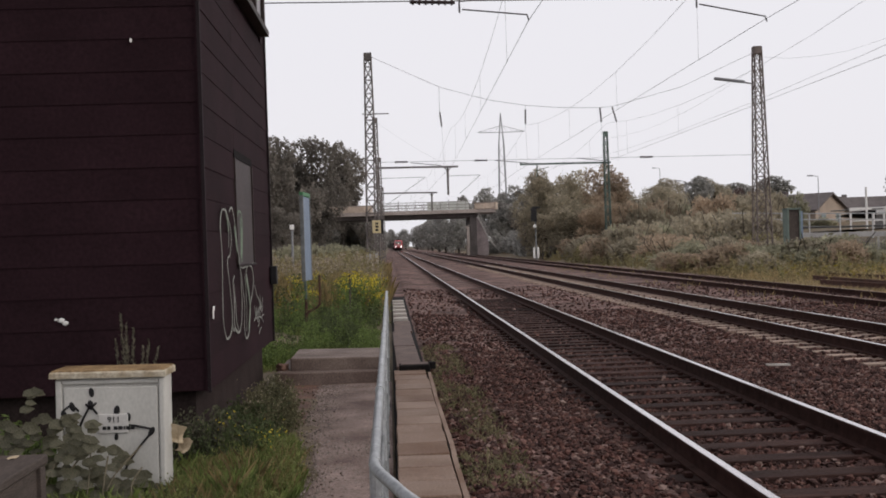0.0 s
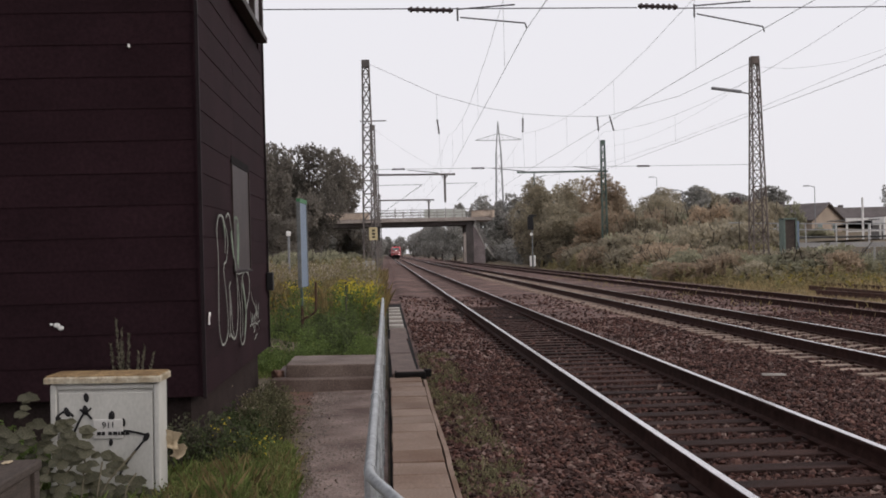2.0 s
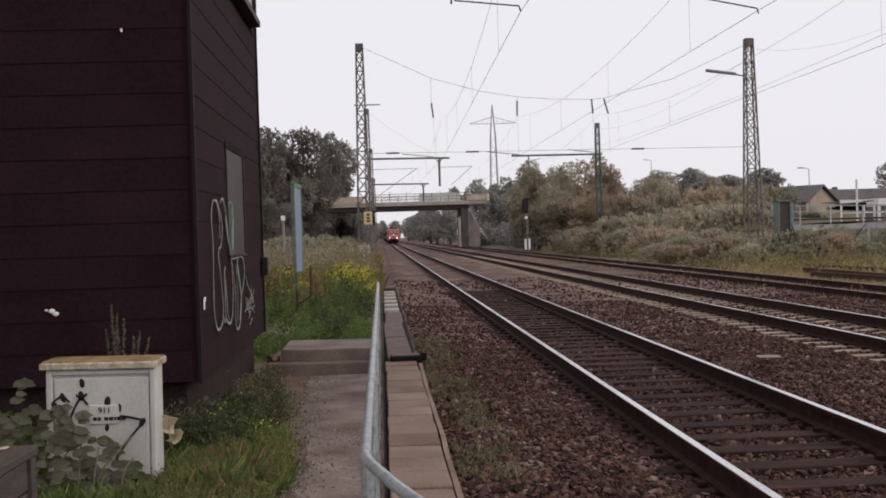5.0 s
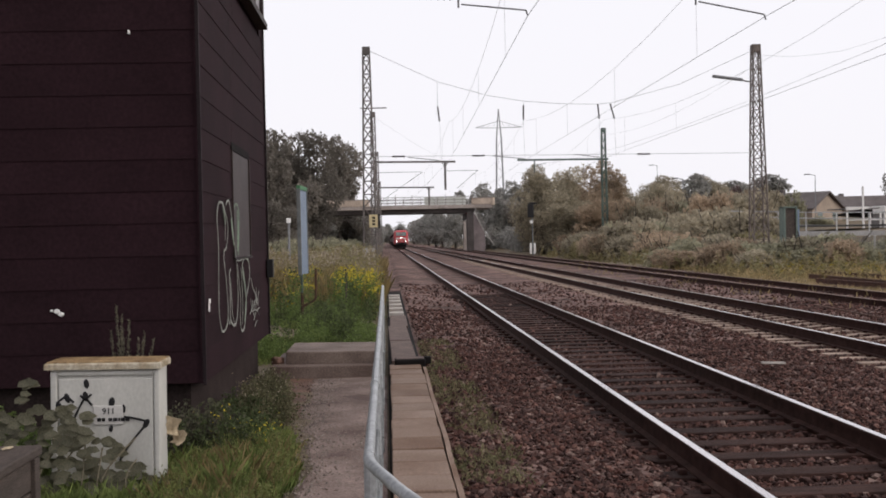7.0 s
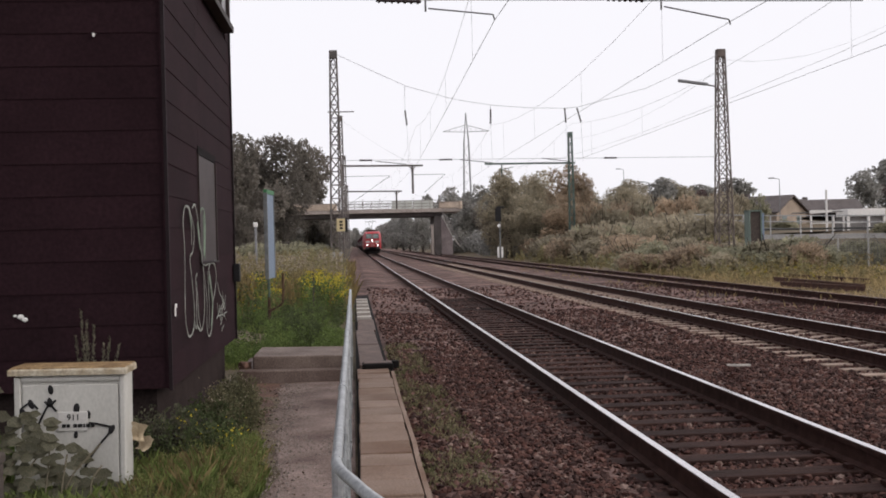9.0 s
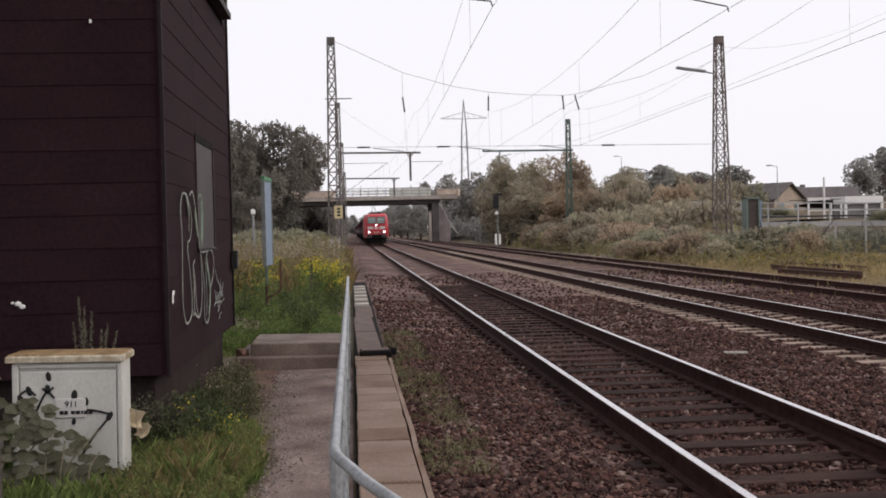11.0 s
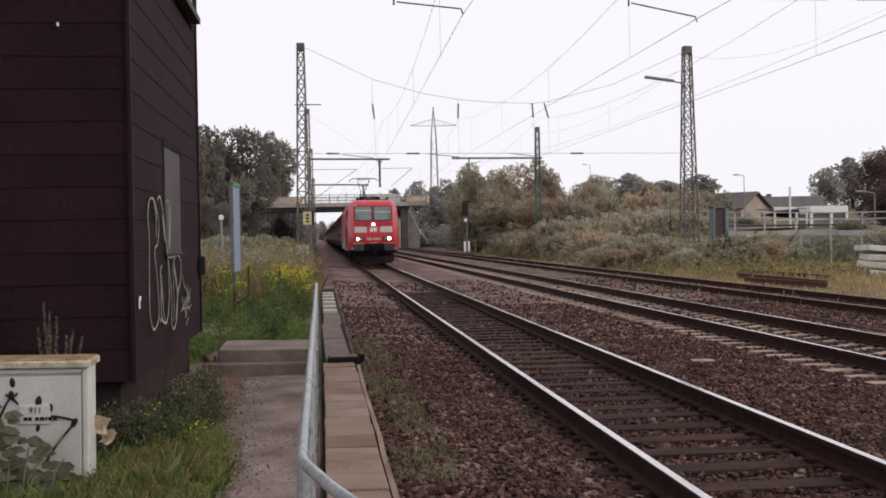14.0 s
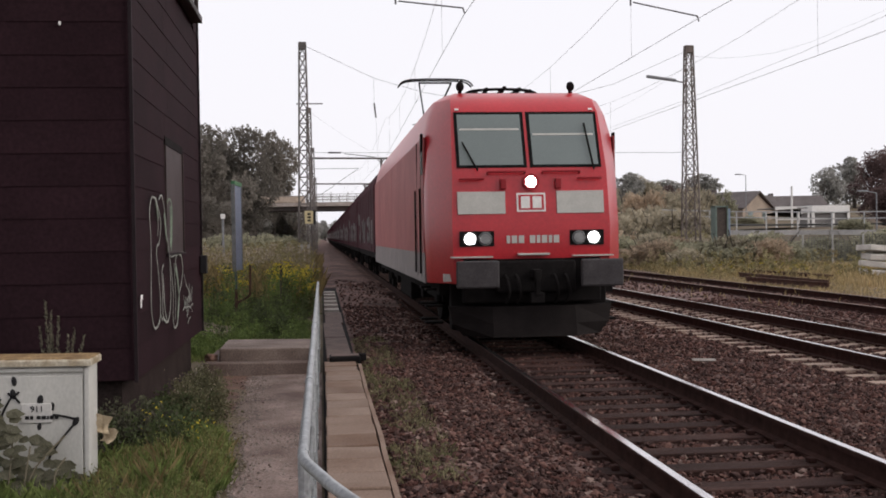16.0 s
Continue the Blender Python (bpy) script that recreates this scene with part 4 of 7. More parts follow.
        part("hand_rail", bm, M["loco_red_dark"], lo)
    bm = bmesh.new()
    box(bm, -0.22, 0.24, -0.08, 0.03, 1.275, 1.305, bevel=0.006)
    part("step_plate", bm, M["loco_grey"], lo, "pale narrow plate over the coupling")
    for x in (-0.86, 0.86):
        bm = bmesh.new()
        rod(bm, (x - 0.18, nose(2.38) - 0.05, 2.38), (x + 0.18, nose(2.38) - 0.05, 2.38), 0.016, seg=6)
        part("hand_rail", bm, M["loco_red_dark"], lo)
    for x in (-0.4, 0.4):
        bm = bmesh.new()
        box(bm, x - 0.045, x + 0.045, nose(2.3) - 0.06, nose(2.3) + 0.03, 2.23, 2.38, bevel=0.012)
        part("bracket", bm, M["loco_red_dark"], lo)
    for s in (-1, 1):
        face_panel("front_panel", s * 0.72 - 0.35, s * 0.72 + 0.35, 1.87, 2.2, M["loco_grey"], lo, 0.012, "pale grey front panel", 0.006)
    logo = face_panel("emblem", -0.21, 0.21, 1.9, 2.17, M["white"], lo, 0.012, "white emblem plate with a red border")
    face_panel("emblem_field", -0.185, 0.185, 1.925, 2.145, M["loco_red"], logo, 0.016)
    for x in (-0.085, 0.085):
        face_panel("emblem_mark", x - 0.065, x + 0.065, 1.95, 2.12, M["white"], logo, 0.02)
    x = -0.37
    for wd in (0.05, 0.08, 0.08, 0.0, 0.08, 0.05, 0.08, 0.05, 0.08):
        if wd:
            face_panel("marking", x, x + wd, 1.45, 1.56, M["loco_grey"], lo, 0.008)
        x += wd + 0.022 if wd else 0.06
    for s in (-1, 1):
        face_panel("lamp_housing", s * 0.8 - 0.25, s * 0.8 + 0.25, 1.41, 1.63, M["under"], lo, 0.01)
        for x, mat, nm in ((s * 0.9, M["lamp"], "headlamp"), (s * 0.68, M["lamp_off"], "tail_lamp")):
            bm = bmesh.new()
            rod(bm, (x, 0.02, 1.52), (x, -0.035, 1.52), 0.084, 0.076, seg=20)
            part(nm, bm, mat, lo)
            bm = pipe([(x + 0.092 * math.cos(a), -0.012, 1.52 + 0.092 * math.sin(a)) for a in np.linspace(0, 2 * math.pi, 19)], 0.009, 5)
            part("lamp_ring", bm, M["galv_dark"], lo)
    bm = bmesh.new()
    rod(bm, (0, nose(2.33) + 0.03, 2.33), (0, nose(2.33) - 0.05, 2.33), 0.12, seg=20)
    part("lamp_housing", bm, M["loco_red_dark"], lo)
    bm = bmesh.new()
    rod(bm, (0, nose(2.33), 2.33), (0, nose(2.33) - 0.06, 2.33), 0.08, seg=20)
    part("headlamp", bm, M["lamp"], lo)
    # buffer beam, buffers, coupling and plough
    bm = bmesh.new()
    box(bm, -1.0, 1.0, 0.0, 0.5, 0.6, 1.24, bevel=0.02)
    box(bm, -1.15, 1.15, 0.3, 0.6, 0.2, 0.88, bevel=0.02)
    box(bm, -0.55, 0.6, -0.16, 0.1, 0.75, 1.2, bevel=0.03)
    part("buffer_beam", bm, M["under"], lo)
    for s in (-1, 1):
        bm = bmesh.new()
        box(bm, s * 0.875 - 0.3, s * 0.875 + 0.3, -0.62, -0.56, 0.84, 1.22, bevel=0.025)
        rod(bm, (s * 0.875, -0.57, 1.03), (s * 0.875, -0.3, 1.03), 0.1, seg=14)
        rod(bm, (s * 0.875, -0.32, 1.03), (s * 0.875, 0.1, 1.03), 0.15, seg=14)
        part("buffer", bm, M["buffer"], lo)
        bm = bmesh.new()
        box(bm, s * 0.88 - 0.3, s * 0.88 + 0.3, -0.06, 0.05, 1.25, 1.27)
        part("step_plate", bm, M["loco_grey"], lo)
    bm = bmesh.new()
    box(bm, -0.06, 0.06, -0.4, 0.1, 0.95, 1.08, bevel=0.02)
    box(bm, -0.035, 0.035, -0.42, -0.34, 0.72, 1.05, bevel=0.01)
    box(bm, -0.1, 0.1, -0.38, -0.3, 0.6, 0.76, bevel=0.02)
    part("coupling_hook", bm, M["under"], lo)
    for x in (-0.42, -0.26, 0.28, 0.44):
        bm = pipe(smooth_line([(x, -0.1, 1.0), (x, -0.28, 0.95), (x + 0.03, -0.3, 0.75), (x, -0.2, 0.6)], 3), 0.025, 6)
        part("air_hose", bm, M["under"], lo)
    bm = bmesh.new()
    loft(bm, [[(-1.2, 0.2, 0.55), (-0.6, -0.05, 0.55), (0.6, -0.05, 0.55), (1.2, 0.2, 0.55), (1.2, 0.25, 0.55), (-1.2, 0.25, 0.55)],
              [(-1.15, 0.15, 0.3), (-0.6, -0.15, 0.3), (0.6, -0.15, 0.3), (1.15, 0.15, 0.3), (1.15, 0.25, 0.3), (-1.15, 0.25, 0.3)],
              [(-1.0, 0.12, 0.13), (-0.6, -0.2, 0.12), (0.6, -0.2, 0.12), (1.0, 0.12, 0.13), (1.0, 0.2, 0.13), (-1.0, 0.2, 0.13)]])
    part("rail_plough", bm, M["plough"], lo)
    # under the floor
    bm = bmesh.new()
    box(bm, -1.3, 1.3, 0.5, LOCO - 0.5, 0.7, 0.9)
    box(bm, -1.2, 1.2, 7.2, 10.3, 0.3, 0.85, bevel=0.04)
    part("underframe", bm, M["under"], lo)
    for y in (3.9, LOCO - 3.9):
        bogie(lo, y, (-1.3, 1.3), 0.62)
    # roof equipment
    bm = bmesh.new()
    box(bm, -0.85, 0.85, 1.6, LOCO - 1.6, 3.7, 3.8, bevel=0.02)
    part("roof_deck", bm, M["under"], lo)
    for s in (-1, 1):
        bm = bmesh.new()
        rod(bm, (s * 0.86, 1.25, 3.7), (s * 0.86, 1.25, 3.84), 0.03)
        bmesh.ops.create_uvsphere(bm, u_segments=12, v_segments=8, radius=0.07, matrix=pose(s * 0.86, 1.22, 3.85) @ Matrix.Diagonal((0.9, 0.8, 1.1, 1)))
        part("horn", bm, M["under"], lo)
    for x in (-0.45, 0.45):
        for y in (2.6, 4.2):
            bm = bmesh.new()
            rod(bm, (x, y, 3.75), (x, y, 3.98), 0.06, seg=8)
            part("insulator", bm, M["ceramic"], lo)
    for a, b in (((-0.5, 2.3, 3.86), (0.42, 2.3, 3.86)), ((-0.5, 4.4, 3.86), (0.42, 4.4, 3.86)), ((-0.5, 2.3, 3.86), (-0.5, 4.4, 3.86)), ((0.42, 2.3, 3.86), (0.42, 4.4, 3.86)), ((-0.02, 4.4, 3.88), (-0.02, 2.1, 3.95)), ((-0.2, 4.3, 3.9), (-0.3, 2.2, 3.94)), ((0.14, 4.3, 3.9), (0.24, 2.2, 3.94))):
        bm = bmesh.new()
        bar(bm, a, b, 0.05)
        part("pantograph_arm", bm, M["under"], lo)
    part("pantograph_horn", pipe(smooth_line([(-0.72, 2.15, 3.8), (-0.55, 2.15, 3.9), (-0.05, 2.15, 3.93), (0.4, 2.15, 3.9), (0.56, 2.15, 3.8)], 4), 0.025, 6), M["under"], lo)
    bm = bmesh.new()
    for x, y, h in ((0.5, 6.0, 0.3), (-0.4, 7.2, 0.35), (0.2, 9.0, 0.25), (-0.5, 11.0, 0.35)):
        rod(bm, (x, y, 3.78), (x, y, 3.8 + h), 0.07, seg=8)
    bar(bm, (0.5, 6, 4.1), (-0.4, 7.2, 4.15), 0.03)
    bar(bm, (-0.4, 7.2, 4.15), (-0.5, 11, 4.15), 0.03)
    part("roof_busbar", bm, M["under"], lo)
    bm = bmesh.new()
    top, knee, foot = (0, 13.45, 5.55), (0, 15.3, 4.75), (0, 13.9, 3.95)
    for s in (-1, 1):
        bar(bm, (s * 0.35, foot[1], foot[2]), (s * 0.12, knee[1], knee[2]), 0.05)
        bar(bm, (s * 0.12, knee[1], knee[2]), (s * 0.42, top[1], top[2]), 0.035)
    bar(bm, (-0.42, 13.45, 5.55), (0.42, 13.45, 5.55), 0.04)
    box(bm, -0.6, 0.6, 13.3, 14.6, 3.88, 3.95)
    for x in (-0.5, 0.5):
        for y in (13.4, 14.5):
            rod(bm, (x, y, 3.75), (x, y, 3.9), 0.06, seg=8)
    part("pantograph", bm, M["under"], lo)
    for dy in (-0.16, 0.16):
        part("pantograph_horn", pipe(smooth_line([(-0.97, 13.45 + dy, 5.45), (-0.75, 13.45 + dy, 5.6), (0, 13.45 + dy, 5.63), (0.75, 13.45 + dy, 5.6), (0.97, 13.45 + dy, 5.45)], 4), 0.022, 6), M["under"], lo)
    return lo


def make_wagon(mat, label):
    w = thing("freight_wagon", label, "wagon", group="freight wagons")
    L = 16.2
    bm = bmesh.new()
    prof = [(-1.42, 1.1), (1.42, 1.1), (1.42, 3.1), (1.25, 3.5), (0.8, 3.78), (0, 3.88), (-0.8, 3.78), (-1.25, 3.5), (-1.42, 3.1)]
    loft(bm, [[(x, y, z) for x, z in prof] for y in (0.2, L - 0.2)])
    part("body", bm, mat, w)
    for i in range(9):
        bm = bmesh.new()
        y = 0.35 + i * (L - 0.7) / 8
        loft(bm, [[(x * 1.012, yy, z + 0.012) for x, z in prof] for yy in (y - 0.06, y + 0.06)])
        part("rib", bm, M["wagon_rib"], w)
    bm = bmesh.new()
    box(bm, -1.35, 1.35, 0, L, 0.9, 1.12, bevel=0.02)
    for s in (-1, 1):
        rod(bm, (s * 0.875, -0.4, 1.03), (s * 0.875, 0.1, 1.03), 0.12)
        rod(bm, (s * 0.875, -0.46, 1.03), (s * 0.875, -0.4, 1.03), 0.25, seg=14)
        rod(bm, (s * 0.875, L - 0.1, 1.03), (s * 0.875, L + 0.4, 1.03), 0.12)
    part("underframe", bm, M["under"], w)
    for s in (-1, 1):
        for y in (1.6, 8.0):
            bm = bmesh.new()
            box(bm, s * 1.43 - 0.01, s * 1.43 + 0.01, y, y + 0.35, 1.35, 2.1)
            part("notice_panel", bm, M["loco_grey_dark"], w, "small pale notice panel")
    rr = random.Random(4)
    for s in (-1, 1):
        for k in range(3):
            bm = bmesh.new()
            y0, z0 = 3.0 + 4.6 * k, 1.3
            for _ in range(9):
                yy, zz = y0 + rr.uniform(0, 2.2), z0 + rr.uniform(0, 0.8)
                bar(bm, (s * 1.432, yy, zz), (s * 1.432, yy + rr.uniform(-0.3, 0.3), zz + rr.uniform(0.1, 0.5)), 0.05)
            part("scrawl", bm, M["loco_grey_dark"], w, "pale sprayed scrawl low on the side")
    for y in (2.4, L - 2.4):
        bogie(w, y, (-0.9, 0.9), 0.46)
    return w


def make_train():
    out = [(make_loco(), 0.0)]
    dark = make_wagon(M["wagon_dark"], "dark brown covered freight wagon coupled in the train")
    red = make_wagon(M["wagon_red"], "dull red covered freight wagon coupled in the train")
    y = 18.1
    for i in range(18):
        src = dark if i < 7 else red
        ob = src if i in (0, 7) else copy_thing(src, pose(TRACK_X[0], 0, 0))
        out.append((ob, y))
        y += 17.0
    return out


train = make_train()


# ---- overhead line ----
def lattice_mast(name, x, y, z0, h, w0, w1, mat, label, panels=14, leg=0.06):
    m = thing(name, label, "railway mast", group="catenary masts", at=pose(x, y, z0))
    for sx in (-1, 1):
        for sy in (-1, 1):
            bm = bmesh.new()
            bar(bm, (sx * w0 / 2, sy * w0 / 2, -0.6), (sx * w1 / 2, sy * w1 / 2, h), leg)
            part("leg", bm, mat, m)
    for side in range(4):
        bm = bmesh.new()
        for i in range(panels):
            a, c = i / panels, (i + 1) / panels
            wa, wc = w0 + (w1 - w0) * a, w0 + (w1 - w0) * c
            k = 1 if (i + side) % 2 else -1
            s = 1 if side < 2 else -1
            if side % 2:
                bar(bm, (-k * wa / 2, s * wa / 2, a * h), (k * wc / 2, s * wc / 2, c * h), 0.035)
                bar(bm, (k * wa / 2, s * wa / 2, a * h), (-k * wc / 2, s * wc / 2, c * h), 0.035)
                bar(bm, (-wa / 2, s * wa / 2, a * h), (wa / 2, s * wa / 2, a * h), 0.03)
            else:
                bar(bm, (s * wa / 2, -k * wa / 2, a * h), (s * wc / 2, k * wc / 2, c * h), 0.045)
        part("lattice", bm, mat, m)
    bm = bmesh.new()
    box(bm, -w1 / 2 - 0.03, w1 / 2 + 0.03, -w1 / 2 - 0.03, w1 / 2 + 0.03, h - 0.35, h + 0.02)
    part("cap", bm, mat, m)
    return m


def beam_part(m, a, b, w, mat, name="cantilever", label=""):
    bm = bmesh.new()
    bar(bm, a, b, w)
    return part(name, bm, mat, m, label)


mast_l = lattice_mast("lattice_mast", -0.82, 58, -0.1, 11.5, 0.72, 0.32, M["mast"], "tall tapering steel lattice mast holding the span wires", 17)
bm = bmesh.new()
box(bm, -0.4, 0.22, -0.4, 0.4, -0.5, 1.35, bevel=0.03)
part("foot", bm, M["fence_post"], mast_l, "grey concrete foot of the mast")
beam_part(mast_l, (-0.35, 0, 8.43), (0.98, 0, 8.43), 0.05, M["mast"])
mast_r = lattice_mast("lattice_mast", 19.2, 58, 0.4, 10.85, 0.84, 0.36, M["mast_brown"], "tall tapering lattice mast with a floodlight on an arm", 13, 0.062)
beam_part(mast_r, (-0.25, 0, 8.95), (-0.75, 0, 9.05), 0.06, M["mast"], "lamp_arm")
bm = bmesh.new()
box(bm, -2.3, -0.72, -0.12, 0.12, 0, 0.14, bevel=0.04)
bmesh.ops.rotate(bm, verts=bm.verts, matrix=Matrix.Rotation(radians(8), 3, "Y"))
bmesh.ops.translate(bm, verts=bm.verts, vec=(0, 0, 8.9))
part("floodlight", bm, M["lamp_grey"], mast_r, "long grey lamp housing")
lattice_mast("lattice_mast", -0.78, 81, -0.1, 10.8, 0.5, 0.28, M["mast"], "slim steel lattice mast beside the track", 18, 0.06)


def cantilever(m, x0, x1, z, xs, drop, mat, strut=None):
    beam_part(m, (x0, 0, z), (x1, 0, z - 0.08), 0.16, mat)
    bm = bmesh.new()
    rod(bm, (xs, 0, z), (xs, 0, z - drop), 0.1, seg=8)
    bar(bm, (xs - 0.35, 0, z - 0.08), (xs, 0, z - 0.5), 0.07)
    bar(bm, (xs + 0.35, 0, z - 0.08), (xs, 0, z - 0.5), 0.07)
    part("hanging_post", bm, mat, m)
    if strut:
        for a, b in strut:
            beam_part(m, a, b, 0.04, M["galv_dark"], "steady_arm")


m3 = lattice_mast("lattice_mast", -0.72, 103, -0.1, 9.7, 0.42, 0.26, M["mast"], "steel lattice mast with a long cantilever over the track", 14, 0.06)
cantilever(m3, -0.3, 7.1, 8.8, 6.15, 2.6, M["mast"], [((0, 0, 7.85), (4.1, 0, 7.85)), ((4.1, 0, 7.85), (0.2, 0, 5.2)), ((6.2, 0, 7.9), (9.1, 0, 7.9)), ((9.1, 0, 7.9), (7.2, 0, 6.3))])
m4 = lattice_mast("lattice_mast", -0.7, 135, -0.1, 8.7, 0.42, 0.26, M["mast"], "steel lattice mast with a long cantilever over the track", 13, 0.06)
cantilever(m4, -0.3, 6.5, 8.0, 5.85, 2.2, M["mast"])
mg = lattice_mast("lattice_mast", 19.9, 103, 0.6, 10.8, 0.5, 0.32, M["mast_green"], "green steel lattice mast with a long cantilever", 15, 0.07)
beam_part(mg, (0.4, 0, 8.0), (-7.9, 0, 8.05), 0.16, M["mast_green"])
bm = bmesh.new()
bar(bm, (-7.8, 0, 8.05), (-7.8, 0, 8.2), 0.12)
bar(bm, (-6.35, 0, 8.05), (-6.35, 0, 6.9), 0.09)
bar(bm, (-6.6, 0, 7.4), (-5.3, 0, 7.75), 0.05)
part("hanging_post", bm, M["mast_green"], mg)


def wires(name, label, runs, r, mat=None, group=""):
    w = thing(name, label, "overhead wire", group=group or "overhead wires", kind="structure")
    for pts in runs:
        bm = bmesh.new()
        for a, b in zip(pts, pts[1:]):
            rod(bm, a, b, r, seg=5)
        part("wire", bm, mat or M["wire"], w)
    return w


def sag(a, b, drop, n=8):
    return [tuple(a[k] + (b[k] - a[k]) * i / n - (drop * 4 * (i / n) * (1 - i / n) if k == 2 else 0) for k in range(3)) for i in range(n + 1)]


SUPPORT_Y = (-22.0, 20.7, 58.0, 103.0, 135.0, 190.0, 260.0, 340.0)


def make_catenary(xs, zc):
    """Contact wire, carrying wire and droppers of one track; xs: sideways place at each support."""
    runs_c, runs_m = [], []
    drops = thing("dropper_set", "thin droppers between carrying wire and contact wire", "overhead wire", group="overhead wires", kind="structure")
    for i in range(len(SUPPORT_Y) - 1):
        a = (xs[i], SUPPORT_Y[i], zc)
        b = (xs[i + 1], SUPPORT_Y[i + 1], zc)
        runs_c.append([a, b])
        m = sag((a[0], a[1], 7.55), (b[0], b[1], 7.55), 0.9)
        runs_m.append(m)
        if i < 3:
            for p in m[1:-1:2]:
                t = (p[1] - a[1]) / (b[1] - a[1])
                bm = bmesh.new()
                rod(bm, p, (a[0] + (b[0] - a[0]) * t, p[1], zc), 0.003, seg=4)
                part("dropper", bm, M["wire"], drops)
    wires("contact_wire", "taut copper contact wire above the track", runs_c, 0.0056)
    wires("carrying_wire", "sagging carrying wire above the contact wire", runs_m, 0.005, M["wire_pale"])


make_catenary((3.3, 2.66, 3.3, 2.75, 2.7, 3.2, 2.8, 3.2), 5.62)
make_catenary((7.9, 7.05, 7.15, 7.8, 7.2, 7.8, 7.2, 7.8), 5.55)
make_catenary((12.0, 11.5, 11.3, 11.9, 11.4, 11.9, 11.4, 11.9), 5.6)
wires("feeder_wire", "thin feeder wires strung beside the tracks", [
    [(19.2, 58, 10.75), (20.95, 58, 10.62), (22.4, 58, 10.72), (23.9, 58, 10.92), (25.9, 58, 11.5), (31, 58, 13.6)], sag((19.1, 58, 10.2), (19.9, 103, 10.8), 0.8), sag((15.6, 12.0, 8.0), (13.6, 103, 8.2), 1.2),
    sag((-0.8, 58, 11.2), (-0.78, 81, 10.6), 0.3), sag((-0.78, 81, 10.5), (5.6, 103, 8.7), 0.2)], 0.006, M["wire_pale"])


def insulator(parent, a, b, r=0.06, discs=5):
    a, b = Vector(a), Vector(b)
    bm = bmesh.new()
    rod(bm, a, b, r * 0.6, seg=6)
    for i in range(discs):
        c = a.lerp(b, (i + 0.5) / discs)
        d = (b - a).normalized() * 0.02
        rod(bm, c - d, c + d, r, seg=10)
    return part("insulator", bm, M["ceramic"], parent)


# the cross span just above the camera's view
near = wires("cross_span", "cross-span wire with brown insulators and steady arms over both tracks", [[(-6, 20.7, 6.07), (0.5, 20.7, 6.01)], [(1.3, 20.7, 6.0), (4.7, 20.7, 5.97)], [(5.4, 20.7, 5.95), (9.6, 20.7, 5.92)], [(10.2, 20.7, 5.92), (18, 20.7, 5.95)]], 0.011)
for a, b in ((0.5, 1.32), (4.72, 5.45), (9.55, 10.25)):
    insulator(near, (a, 20.7, 6.0), (b, 20.7, 5.97), 0.055, 7)
for px, ex, ez in ((1.4, 2.66, 5.66), (5.76, 7.06, 5.53)):
    bm = bmesh.new()
    rod(bm, (px, 20.7, 6.02), (px, 20.7, 5.78), 0.018, seg=8)
    rod(bm, (px, 20.7, 5.99), (px + 1.05, 20.7, 6.06), 0.014, seg=8)
    rod(bm, (px + 0.05, 20.7, 5.84), (ex - 0.03, 20.7, ez + 0.06), 0.014, seg=8)
    rod(bm, (ex - 0.03, 20.7, ez + 0.06), (ex, 20.7, ez - 0.04), 0.014, seg=8)
    part("steady_arm", bm, M["wire"], near)

far_pts = [(-0.7, 58, 11.25), (2.82, 58, 9.59), (5.3, 58, 8.88), (7.14, 58, 8.56), (9.0, 58, 8.4), (10.97, 58, 8.34), (11.65, 58, 8.4), (15.2, 58, 9.3), (19.1, 58, 11.0)]
far_span = wires("cross_span", "cross-span wires between the two tall masts with hanging insulators", [far_pts, [(-0.8, 58, 5.87), (19, 58, 5.71)]], 0.012, M["wire_pale"])
for x, top, dx in ((2.75, 9.6, 0.08), (7.13, 8.56, -0.02), (10.96, 8.36, 0.05), (11.6, 8.4, 0.2)):
    insulator(far_span, (x, 58, 8.35), (x + dx, 58, 7.6), 0.055, 5)
    beam_part(far_span, (x, 58, top), (x, 58, 8.35), 0.014, M["wire"], "hanger")
    beam_part(far_span, (x + dx, 58, 7.6), (x + dx + 0.05, 58, 5.6), 0.01, M["wire_pale"], "hanger")
for x, z in ((0.71, 5.86), (4.77, 5.825), (13.28, 5.755)):
    insulator(far_span, (x - 0.33, 58, z), (x + 0.33, 58, z - 0.005), 0.055, 6)
for px, ex in ((1.2, 2.75), (5.5, 7.15), (9.7, 11.1)):
    beam_part(far_span, (px, 58, 5.8), (ex, 58, 5.62), 0.035, M["wire"], "steady_arm")


